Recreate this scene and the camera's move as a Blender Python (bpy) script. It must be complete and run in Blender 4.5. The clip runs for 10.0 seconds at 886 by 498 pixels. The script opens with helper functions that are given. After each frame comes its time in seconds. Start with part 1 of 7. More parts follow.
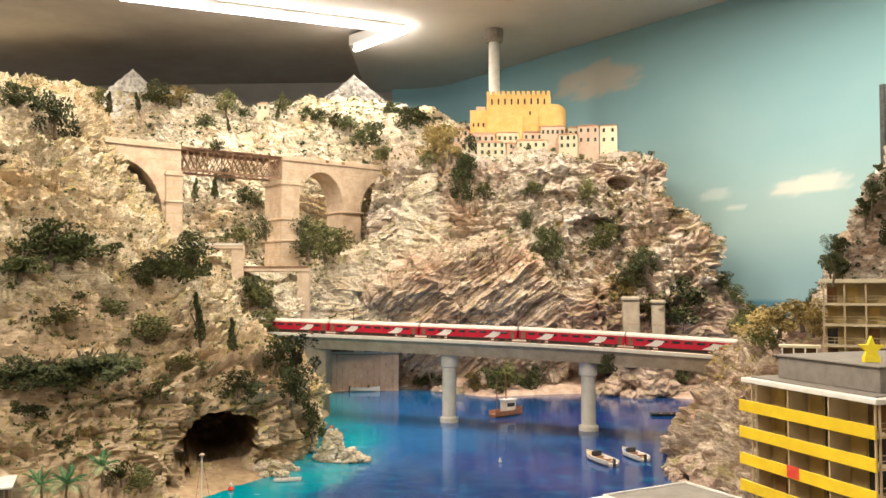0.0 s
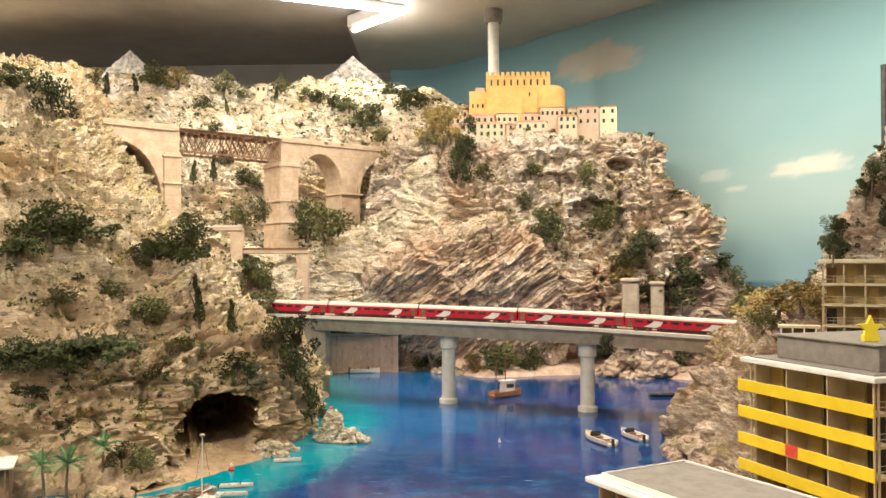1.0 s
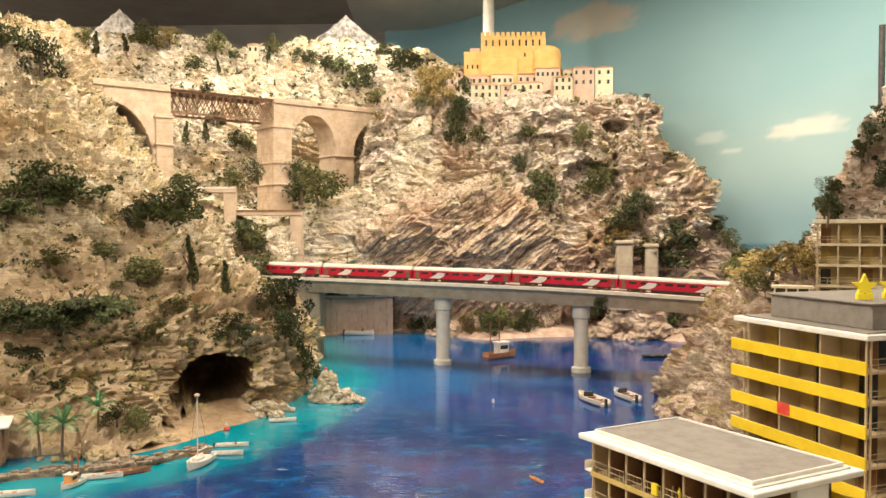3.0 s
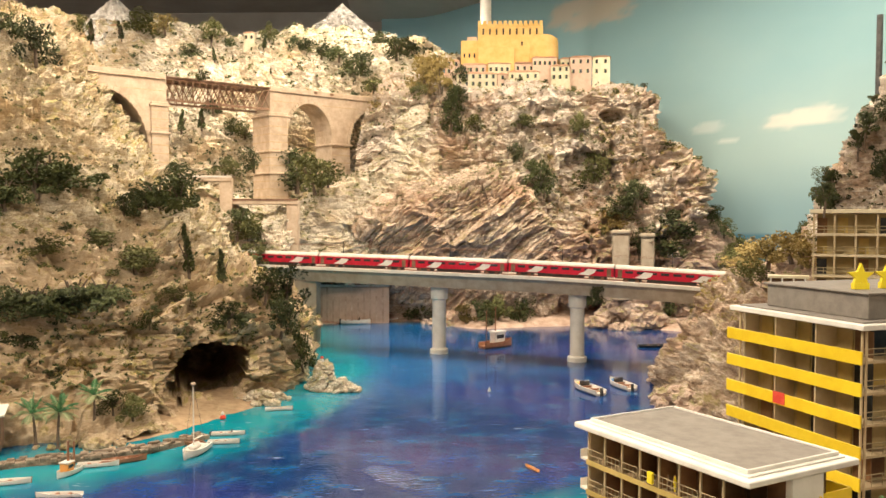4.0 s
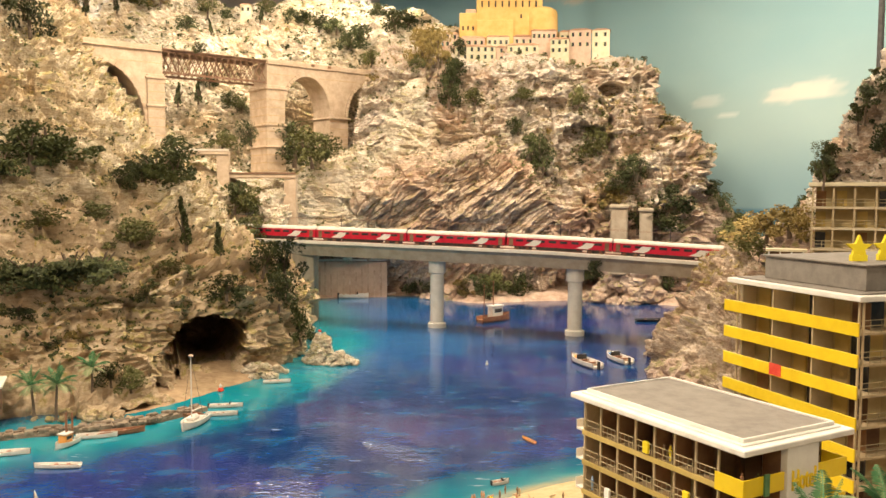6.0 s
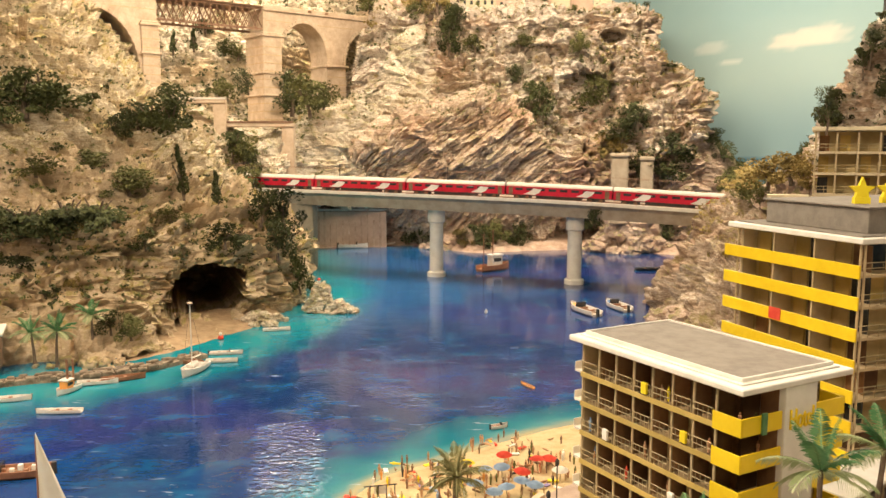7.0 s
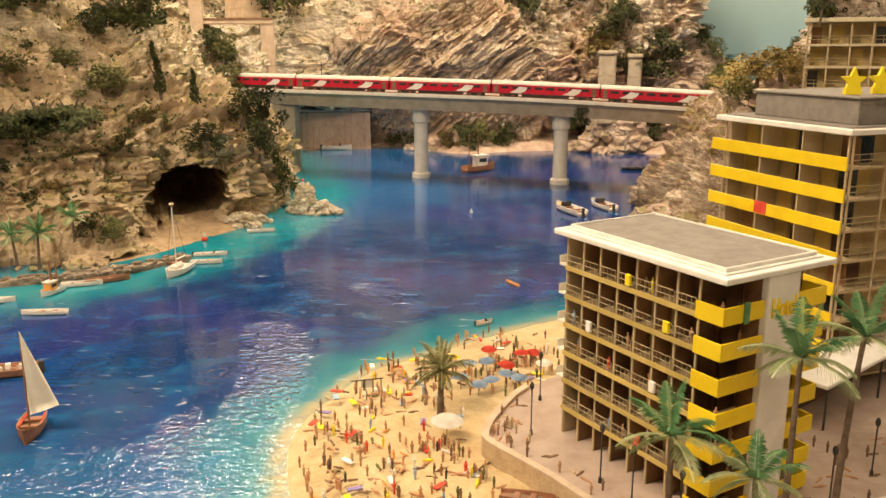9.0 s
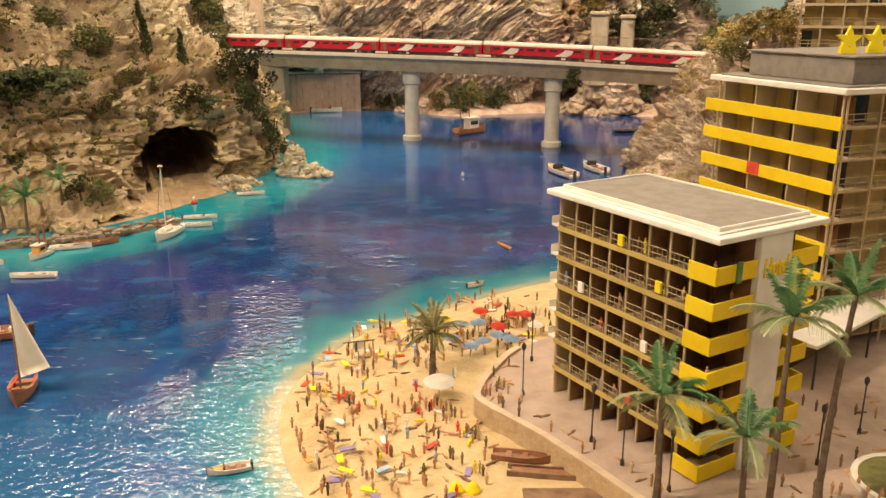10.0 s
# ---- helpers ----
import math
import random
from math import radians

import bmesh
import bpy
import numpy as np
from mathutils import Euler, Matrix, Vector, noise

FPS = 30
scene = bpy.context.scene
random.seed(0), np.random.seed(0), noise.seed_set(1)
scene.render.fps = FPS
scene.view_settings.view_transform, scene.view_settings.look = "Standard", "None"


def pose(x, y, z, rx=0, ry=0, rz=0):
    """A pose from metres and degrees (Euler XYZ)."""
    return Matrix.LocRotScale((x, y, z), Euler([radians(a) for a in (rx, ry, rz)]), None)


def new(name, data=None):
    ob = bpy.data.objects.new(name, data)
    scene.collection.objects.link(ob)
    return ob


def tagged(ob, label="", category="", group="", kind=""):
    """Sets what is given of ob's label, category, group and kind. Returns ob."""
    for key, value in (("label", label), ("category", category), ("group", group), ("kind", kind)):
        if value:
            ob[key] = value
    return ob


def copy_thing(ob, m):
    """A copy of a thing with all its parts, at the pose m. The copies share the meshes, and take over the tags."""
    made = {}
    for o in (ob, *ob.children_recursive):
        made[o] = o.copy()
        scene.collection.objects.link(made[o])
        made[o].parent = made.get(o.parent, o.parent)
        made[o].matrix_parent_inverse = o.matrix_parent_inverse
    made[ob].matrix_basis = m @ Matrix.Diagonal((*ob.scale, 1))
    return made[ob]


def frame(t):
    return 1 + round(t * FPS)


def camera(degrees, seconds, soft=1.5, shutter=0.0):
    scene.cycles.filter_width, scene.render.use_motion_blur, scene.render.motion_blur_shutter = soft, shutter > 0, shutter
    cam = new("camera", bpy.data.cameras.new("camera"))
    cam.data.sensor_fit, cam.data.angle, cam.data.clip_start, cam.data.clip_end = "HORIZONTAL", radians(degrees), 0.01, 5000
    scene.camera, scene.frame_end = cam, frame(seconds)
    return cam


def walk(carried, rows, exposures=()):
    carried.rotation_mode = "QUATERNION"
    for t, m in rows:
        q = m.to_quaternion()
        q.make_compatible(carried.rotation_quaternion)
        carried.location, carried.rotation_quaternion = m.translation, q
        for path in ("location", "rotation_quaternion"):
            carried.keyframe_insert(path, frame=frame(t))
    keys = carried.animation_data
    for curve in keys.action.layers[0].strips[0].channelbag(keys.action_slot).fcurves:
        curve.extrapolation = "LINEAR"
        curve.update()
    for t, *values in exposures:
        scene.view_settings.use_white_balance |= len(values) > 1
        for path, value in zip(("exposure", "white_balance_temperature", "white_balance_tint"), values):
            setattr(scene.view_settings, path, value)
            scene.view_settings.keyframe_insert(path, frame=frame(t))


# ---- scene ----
cam = camera(56.82, 10.0)
PATH = [
    (0.0, pose(-0.0051, -0.0416, 0.5072, 92.369, 0.059, 2.471)),
    (0.5, pose(-0.0053, -0.0400, 0.5047, 91.629, 0.050, 2.480)),
    (1.0, pose(-0.0047, -0.0384, 0.5035, 91.146, 0.124, 2.435)),
    (1.5, pose(-0.0058, -0.0380, 0.5017, 90.524, 0.168, 2.343)),
    (2.0, pose(-0.0049, -0.0327, 0.4988, 89.562, 0.183, 2.224)),
    (2.5, pose(-0.0046, -0.0316, 0.4970, 88.974, 0.161, 2.151)),
    (4.0, pose(-0.0046, -0.0288, 0.4954, 87.879, -0.026, 1.799)),
    (4.5, pose(-0.0042, -0.0275, 0.4939, 87.515, -0.075, 1.733)),
    (5.0, pose(-0.0034, -0.0278, 0.4934, 87.594, -0.146, 1.707)),
    (6.5, pose(-0.0020, -0.0201, 0.4843, 84.682, -0.099, 1.692)),
    (7.0, pose(-0.0009, -0.0150, 0.4775, 82.818, -0.017, 1.683)),
    (7.5, pose(-0.0007, -0.0097, 0.4715, 80.592, -0.008, 1.445)),
    (8.0, pose(0.0001, -0.0074, 0.4685, 78.838, 0.035, 1.157)),
    (8.5, pose(-0.0001, -0.0053, 0.4670, 77.202, 0.195, 0.917)),
    (9.0, pose(0.0011, -0.0041, 0.4649, 76.102, 0.207, 0.638)),
    (9.5, pose(0.0013, -0.0013, 0.4625, 74.684, 0.242, 0.400)),
    (10.0, pose(0.0000, 0.0000, 0.4600, 73.599, 0.133, -0.000)),
]
walk(cam, PATH, [(0.0, -0.05, 5920, 10), (2.5, -0.05, 6080, 11), (5.0, -0.04, 6430, 12), (8.0, -0.10, 6950, 13), (10.0, -0.24, 7150, 15)])

# ---- light: two ceiling tubes of the exhibition hall, and unseen ones added as fill ----
world = bpy.data.worlds.new("hall")
scene.world = world
world.use_nodes = True
world.node_tree.nodes["Background"].inputs[0].default_value = (1.0, 0.9, 0.75, 1)
world.node_tree.nodes["Background"].inputs[1].default_value = 0.015

CEIL = 1.90
WARM = (1.0, 0.86, 0.66)
# from, to, watts; the first two hang in view, the others are unseen fill lamps added over the layout, behind the camera
# and far left
TUBES = [
    ((-1.70, 3.72, 1.86), (-0.40, 4.30, 1.86), 74),
    ((-0.40, 4.30, 1.86), (-0.715, 4.63, 1.86), 9),
    ((-1.7, 2.5, 1.86), (0.2, 3.1, 1.86), 54),
    ((0.4, 3.2, 1.86), (1.7, 2.4, 1.86), 58),
    ((-1.8, 0.25, 1.86), (-0.5, 0.55, 1.86), 74),
    ((-0.1, 0.2, 1.86), (1.4, 0.7, 1.86), 12),
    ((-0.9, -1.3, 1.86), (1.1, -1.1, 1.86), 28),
    ((-3.0, 3.75, 1.86), (-2.72, 4.35, 1.86), 60),
]


def tube_light(a, b, watts, wide=0.04):
    a, b = Vector(a), Vector(b)
    data = bpy.data.lights.new("tube_light", "AREA")
    data.shape, data.size, data.size_y = "RECTANGLE", (b - a).length, wide
    data.energy, data.color = watts, WARM
    ob = new("tube_light", data)
    xa, za = (b - a).normalized(), Vector((0, 0, 1))
    m = Matrix((xa, za.cross(xa), za)).transposed().to_4x4()
    m.translation = (a + b) / 2
    ob.matrix_world = m


# the third, an added lamp, is wider to scatter more glints on the water
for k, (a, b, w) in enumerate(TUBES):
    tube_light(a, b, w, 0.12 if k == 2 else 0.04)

# ---- materials ----
M = {}


def mat(name, c1, c2=None, rough=0.7, metal=0.0, scale=30.0, bump=0.0, bscale=None, stretch=(1, 1, 1), spec=0.4, c3=None, rnd=0.0, dist=0.002):
    """Two or three colours mixed by noise, with bump; rnd varies the value from object to object."""
    m = bpy.data.materials.new(name)
    m.use_nodes = True
    t = m.node_tree
    b = t.nodes["Principled BSDF"]
    b.inputs["Roughness"].default_value, b.inputs["Metallic"].default_value = rough, metal
    b.inputs["Specular IOR Level"].default_value = spec
    mp = t.nodes.new("ShaderNodeMapping")
    mp.inputs["Scale"].default_value = stretch
    geo = t.nodes.new("ShaderNodeNewGeometry")
    t.links.new(geo.outputs["Position"], mp.inputs["Vector"])
    n = t.nodes.new("ShaderNodeTexNoise")
    n.inputs["Scale"].default_value, n.inputs["Detail"].default_value, n.inputs["Roughness"].default_value = scale, 6, 0.65
    t.links.new(mp.outputs[0], n.inputs["Vector"])
    r = t.nodes.new("ShaderNodeValToRGB")
    r.color_ramp.elements[0].position, r.color_ramp.elements[1].position = 0.36, 0.62
    r.color_ramp.elements[0].color = (*c1, 1)
    r.color_ramp.elements[1].color = (*(c2 or c1), 1)
    if c3:
        r.color_ramp.elements.new(0.76).color = (*c3, 1)
    t.links.new(n.outputs["Fac"], r.inputs[0])
    out = r.outputs[0]
    if rnd:
        oi = t.nodes.new("ShaderNodeObjectInfo")
        hs = t.nodes.new("ShaderNodeHueSaturation")
        mr = t.nodes.new("ShaderNodeMapRange")
        mr.inputs[3].default_value, mr.inputs[4].default_value = 1 - rnd, 1 + rnd
        t.links.new(oi.outputs["Random"], mr.inputs[0])
        t.links.new(mr.outputs[0], hs.inputs["Value"])
        t.links.new(out, hs.inputs["Color"])
        out = hs.outputs[0]
    t.links.new(out, b.inputs["Base Color"])
    if bump:
        n2 = t.nodes.new("ShaderNodeTexNoise")
        n2.inputs["Scale"].default_value, n2.inputs["Detail"].default_value = bscale or scale * 3, 5
        t.links.new(mp.outputs[0], n2.inputs["Vector"])
        bp = t.nodes.new("ShaderNodeBump")
        bp.inputs["Strength"].default_value, bp.inputs["Distance"].default_value = bump, dist
        t.links.new(n2.outputs["Fac"], bp.inputs["Height"])
        t.links.new(bp.outputs[0], b.inputs["Normal"])
    M[name] = m
    return m


def rock_mat(name, dark, mid, pale, ochre, moss, mossy=0.5, low=None):
    """Limestone scenery plaster: strata bands with crevice shade in their colour, ochre stains, green flock on the
    ledges, fine grain.
    """
    m = bpy.data.materials.new(name)
    m.use_nodes = True
    t = m.node_tree
    L = t.links.new
    b = t.nodes["Principled BSDF"]
    b.inputs["Roughness"].default_value, b.inputs["Specular IOR Level"].default_value = 0.95, 0.15
    geo = t.nodes.new("ShaderNodeNewGeometry")

    def nz(scale, stretch, detail=6, rough=0.65):
        mp = t.nodes.new("ShaderNodeMapping")
        mp.inputs["Scale"].default_value = stretch
        L(geo.outputs["Position"], mp.inputs["Vector"])
        n = t.nodes.new("ShaderNodeTexNoise")
        n.inputs["Scale"].default_value, n.inputs["Detail"].default_value, n.inputs["Roughness"].default_value = scale, detail, rough
        L(mp.outputs[0], n.inputs["Vector"])
        return n.outputs["Fac"]

    def ramp(v, *stops):
        r = t.nodes.new("ShaderNodeValToRGB")
        e = r.color_ramp.elements
        e[0].position, e[0].color = stops[0][0], (*stops[0][1], 1)
        e[1].position, e[1].color = stops[1][0], (*stops[1][1], 1)
        for p, c in stops[2:]:
            e.new(p).color = (*c, 1)
        L(v, r.inputs[0])
        return r.outputs[0]

    def mix(f, a, c):
        x = t.nodes.new("ShaderNodeMix")
        x.data_type = "RGBA"
        L(f, x.inputs[0])
        L(a, x.inputs[6])
        if isinstance(c, tuple):
            x.inputs[7].default_value = (*c, 1)
        else:
            L(c, x.inputs[7])
        return x.outputs[2]

    W, K = (1, 1, 1), (0, 0, 0)
    base = ramp(nz(7, (1, 1, 2.2), 8, 0.7), (0.33, dark), (0.47, mid), (0.62, pale))
    fine = ramp(nz(48, (1, 1, 1.9), 7, 0.8), (0.37, dark), (0.50, mid), (0.61, pale))
    f1 = t.nodes.new("ShaderNodeValue")
    f1.outputs[0].default_value = 0.55
    col = mix(f1.outputs[0], base, fine)
    speck = nz(150, (1, 1, 1.5), 4, 0.7)
    col = mix(ramp(speck, (0.34, (0.6, 0.6, 0.6)), (0.45, K)), col, dark)
    col = mix(ramp(speck, (0.56, K), (0.66, (0.6, 0.6, 0.6))), col, pale)
    col = mix(ramp(nz(2.8, W, 5), (0.46, K), (0.64, (0.75, 0.75, 0.75))), col, ochre)
    # strata colour; the dark low bands also stand for shade in the cracks
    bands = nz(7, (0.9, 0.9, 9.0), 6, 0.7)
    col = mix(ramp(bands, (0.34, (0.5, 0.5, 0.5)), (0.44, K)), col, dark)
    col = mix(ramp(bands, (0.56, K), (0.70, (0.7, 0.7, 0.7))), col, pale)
    if low:
        hz = t.nodes.new("ShaderNodeSeparateXYZ")
        L(geo.outputs["Position"], hz.inputs[0])
        add = t.nodes.new("ShaderNodeMath")
        add.operation = "ADD"
        L(hz.outputs[2], add.inputs[0])
        L(nz(2.2, W, 5), add.inputs[1])
        col = mix(ramp(add.outputs[0], (0.92, (0.58, 0.58, 0.58)), (1.12, K)), col, low)
    sep = t.nodes.new("ShaderNodeSeparateXYZ")
    L(geo.outputs["Normal"], sep.inputs[0])
    mul = t.nodes.new("ShaderNodeMath")
    mul.operation = "MULTIPLY"
    L(ramp(sep.outputs[2], (0.05, K), (0.55, W)), mul.inputs[0])
    L(ramp(nz(14, W, 8, 0.8), (0.53 - 0.12 * mossy, K), (0.60 - 0.12 * mossy, (0.85, 0.85, 0.85))), mul.inputs[1])
    col = mix(mul.outputs[0], col, moss)
    L(col, b.inputs["Base Color"])
    bp = t.nodes.new("ShaderNodeBump")
    bp.inputs["Strength"].default_value, bp.inputs["Distance"].default_value = 1.0, 0.007
    hs = t.nodes.new("ShaderNodeMath")
    hs.operation = "MULTIPLY_ADD"
    L(bands, hs.inputs[0])
    hs.inputs[1].default_value = 1.5
    L(nz(62, (1, 1, 1.8), 8, 0.75), hs.inputs[2])
    L(hs.outputs[0], bp.inputs["Height"])
    L(bp.outputs[0], b.inputs["Normal"])
    M[name] = m


def painted(name, rough, bump=0.0, bscale=40.0, dist=0.001, spec=0.5):
    """Brush-painted surface: the colour comes from the mesh's own 'paint' layer."""
    m = bpy.data.materials.new(name)
    m.use_nodes = True
    t = m.node_tree
    b = t.nodes["Principled BSDF"]
    b.inputs["Roughness"].default_value, b.inputs["Specular IOR Level"].default_value = rough, spec
    at = t.nodes.new("ShaderNodeAttribute")
    at.attribute_name = "paint"
    t.links.new(at.outputs["Color"], b.inputs["Base Color"])
    if bump:
        geo = t.nodes.new("ShaderNodeNewGeometry")
        n1 = t.nodes.new("ShaderNodeTexNoise")
        n1.inputs["Scale"].default_value, n1.inputs["Detail"].default_value, n1.inputs["Roughness"].default_value = bscale, 1.2, 0.5
        t.links.new(geo.outputs["Position"], n1.inputs["Vector"])
        bp = t.nodes.new("ShaderNodeBump")
        bp.inputs["Distance"].default_value = dist
        t.links.new(at.outputs["Alpha"], bp.inputs["Strength"])
        t.links.new(n1.outputs["Fac"], bp.inputs["Height"])
        t.links.new(bp.outputs[0], b.inputs["Normal"])
    M[name] = m


def water_paint(name):
    """Painted and varnished bay: the mesh's 'paint' colours, brush streaks, small white strokes, ripples as strong as the paint's alpha."""
    m = bpy.data.materials.new(name)
    m.use_nodes = True
    t = m.node_tree
    L = t.links.new
    b = t.nodes["Principled BSDF"]
    b.inputs["Roughness"].default_value, b.inputs["Specular IOR Level"].default_value = 0.02, 0.5
    at = t.nodes.new("ShaderNodeAttribute")
    at.attribute_name = "paint"
    geo = t.nodes.new("ShaderNodeNewGeometry")

    def nz(scale, stretch, detail, rough):
        mp = t.nodes.new("ShaderNodeMapping")
        mp.inputs["Scale"].default_value = stretch
        L(geo.outputs["Position"], mp.inputs["Vector"])
        n = t.nodes.new("ShaderNodeTexNoise")
        n.inputs["Scale"].default_value, n.inputs["Detail"].default_value, n.inputs["Roughness"].default_value = scale, detail, rough
        L(mp.outputs[0], n.inputs["Vector"])
        return n.outputs["Fac"]

    def step(v, lo, hi, top):
        r = t.nodes.new("ShaderNodeMapRange")
        L(v, r.inputs[0])
        r.inputs[1].default_value, r.inputs[2].default_value, r.inputs[3].default_value, r.inputs[4].default_value = lo, hi, 0.0, top
        return r.outputs[0]

    def mix(f, a, c):
        x = t.nodes.new("ShaderNodeMix")
        x.data_type = "RGBA"
        L(f, x.inputs[0])
        L(a, x.inputs[6])
        x.inputs[7].default_value = (*c, 1)
        return x.outputs[2]

    def times(a, c):
        x = t.nodes.new("ShaderNodeMath")
        x.operation = "MULTIPLY"
        L(a, x.inputs[0])
        L(c, x.inputs[1])
        return x.outputs[0]

    col = mix(step(nz(5, (1, 2.2, 1), 6, 0.7), 0.52, 0.66, 0.30), at.outputs["Color"], (0.035, 0.045, 0.20))
    col = mix(step(nz(8, (1.2, 2.6, 1), 6, 0.7), 0.54, 0.68, 0.32), col, (0.010, 0.16, 0.34))
    col = mix(times(step(nz(30, (0.7, 3.0, 1), 3, 0.6), 0.64, 0.69, 0.55), step(nz(3.5, (1, 1, 1), 3, 0.6), 0.47, 0.60, 1.0)), col, (0.50, 0.58, 0.66))
    L(col, b.inputs["Base Color"])
    bp = t.nodes.new("ShaderNodeBump")
    bp.inputs["Distance"].default_value = 0.0046
    L(at.outputs["Alpha"], bp.inputs["Strength"])
    L(nz(82, (1, 1.2, 1), 2.0, 0.5), bp.inputs["Height"])
    L(bp.outputs[0], b.inputs["Normal"])
    M[name] = m


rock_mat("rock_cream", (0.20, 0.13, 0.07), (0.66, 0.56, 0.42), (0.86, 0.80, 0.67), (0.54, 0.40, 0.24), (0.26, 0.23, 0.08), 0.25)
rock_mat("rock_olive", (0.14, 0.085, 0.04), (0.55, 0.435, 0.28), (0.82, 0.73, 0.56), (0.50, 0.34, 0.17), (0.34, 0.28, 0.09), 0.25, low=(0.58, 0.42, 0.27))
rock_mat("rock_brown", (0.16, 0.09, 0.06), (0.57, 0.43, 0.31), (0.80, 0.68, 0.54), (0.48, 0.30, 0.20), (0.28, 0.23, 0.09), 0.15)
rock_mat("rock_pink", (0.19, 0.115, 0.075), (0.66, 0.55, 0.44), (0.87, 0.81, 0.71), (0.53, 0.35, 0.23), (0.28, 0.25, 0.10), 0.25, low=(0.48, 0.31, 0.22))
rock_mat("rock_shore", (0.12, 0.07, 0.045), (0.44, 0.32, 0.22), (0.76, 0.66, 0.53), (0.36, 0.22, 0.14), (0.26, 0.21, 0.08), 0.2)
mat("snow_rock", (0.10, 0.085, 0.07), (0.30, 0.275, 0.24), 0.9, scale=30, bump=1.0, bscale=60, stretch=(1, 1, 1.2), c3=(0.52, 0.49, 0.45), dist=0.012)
# paler copy of snow_rock for the left summit, lamp light put into the colour
mat("snow_rock_lit", (0.42, 0.38, 0.32), (0.74, 0.69, 0.62), 0.9, scale=30, bump=1.0, bscale=60, c3=(0.85, 0.82, 0.77), dist=0.012)
mat("plaster_white", (0.72, 0.68, 0.60), (0.82, 0.78, 0.70), 0.7, scale=40, bump=0.1)
mat("roof_grey", (0.22, 0.19, 0.16), (0.28, 0.245, 0.205), 0.9, scale=60, bump=0.2, bscale=400)
mat("yellow", (0.80, 0.55, 0.012), (0.88, 0.64, 0.02), 0.4, scale=30, rnd=0.08)
mat("yellow_dull", (0.46, 0.33, 0.09), (0.56, 0.41, 0.14), 0.6, scale=30, rnd=0.15)
# brown, darkened to stand for the shade inside rooms and recesses
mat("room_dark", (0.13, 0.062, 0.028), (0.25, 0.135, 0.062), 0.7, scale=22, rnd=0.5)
mat("room_beige", (0.46, 0.35, 0.16), (0.60, 0.47, 0.24), 0.8, scale=20, rnd=0.2)
mat("fin", (0.44, 0.335, 0.19), (0.54, 0.42, 0.25), 0.7, scale=60)
mat("balcony_floor", (0.24, 0.16, 0.085), (0.34, 0.24, 0.13), 0.8, scale=40)
mat("beige_wall", (0.52, 0.42, 0.26), (0.62, 0.52, 0.35), 0.8, scale=30)
mat("rail", (0.32, 0.25, 0.13), (0.42, 0.34, 0.19), 0.5, scale=60)
mat("sand_brown", (0.29, 0.19, 0.105), (0.42, 0.29, 0.165), 0.95, scale=40, bump=0.8, bscale=200)
mat("shore_pink", (0.40, 0.26, 0.18), (0.60, 0.44, 0.33), 0.95, scale=24, bump=1.0, bscale=90, c3=(0.72, 0.60, 0.50), dist=0.006)
mat("sand", (0.50, 0.355, 0.175), (0.61, 0.465, 0.26), 0.95, scale=34, bump=1.0, bscale=240, c3=(0.68, 0.53, 0.32))
mat("paving", (0.36, 0.26, 0.20), (0.45, 0.34, 0.27), 0.85, scale=35, bump=0.3, bscale=300)
mat("quay_stone", (0.14, 0.10, 0.065), (0.29, 0.225, 0.16), 0.9, scale=60, bump=0.8, bscale=200, rnd=0.4)
mat("brick_wall", (0.46, 0.32, 0.18), (0.58, 0.43, 0.26), 0.9, scale=70, bump=0.6, bscale=240)
mat("concrete", (0.35, 0.275, 0.19), (0.46, 0.375, 0.27), 0.85, scale=25, bump=0.3)
mat("concrete_pale", (0.66, 0.60, 0.50), (0.76, 0.70, 0.60), 0.8, scale=35, bump=0.2)
mat("ceiling_pale", (0.56, 0.52, 0.46), (0.62, 0.57, 0.51), 0.9, scale=3)
mat("ceiling_dark", (0.30, 0.265, 0.22), (0.36, 0.32, 0.27), 0.9, scale=3)
mat("train_red", (0.48, 0.008, 0.028), (0.58, 0.012, 0.04), 0.35, scale=40)
mat("train_white", (0.70, 0.66, 0.60), (0.78, 0.74, 0.68), 0.4, scale=60)
mat("train_roof", (0.45, 0.39, 0.33), (0.55, 0.48, 0.41), 0.6, scale=60)
mat("dark_grey", (0.03, 0.027, 0.024), (0.06, 0.054, 0.048), 0.6, scale=60)
mat("glass_dark", (0.03, 0.03, 0.032), (0.06, 0.058, 0.055), 0.12, scale=40)
mat("stone_pink", (0.46, 0.34, 0.23), (0.60, 0.47, 0.34), 0.9, scale=25, bump=0.5, bscale=120, c3=(0.66, 0.54, 0.41))
mat("rust", (0.16, 0.085, 0.05), (0.26, 0.15, 0.09), 0.8, scale=60)
mat("castle_ochre", (0.66, 0.40, 0.12), (0.76, 0.50, 0.18), 0.85, scale=18, bump=0.3, bscale=120)
mat("house_cream", (0.56, 0.48, 0.31), (0.66, 0.58, 0.41), 0.85, scale=30, rnd=0.1)
mat("house_pink", (0.54, 0.37, 0.27), (0.64, 0.46, 0.34), 0.85, scale=30, rnd=0.1)
mat("tile_roof", (0.42, 0.22, 0.13), (0.56, 0.34, 0.21), 0.9, scale=60, bump=0.4)
mat("leaf_dark", (0.026, 0.033, 0.009), (0.085, 0.092, 0.026), 0.85, scale=60, rnd=0.3)
mat("leaf_olive", (0.075, 0.08, 0.022), (0.17, 0.16, 0.05), 0.85, scale=60, rnd=0.25)
mat("leaf_gold", (0.20, 0.14, 0.04), (0.36, 0.27, 0.09), 0.85, scale=60, rnd=0.2)
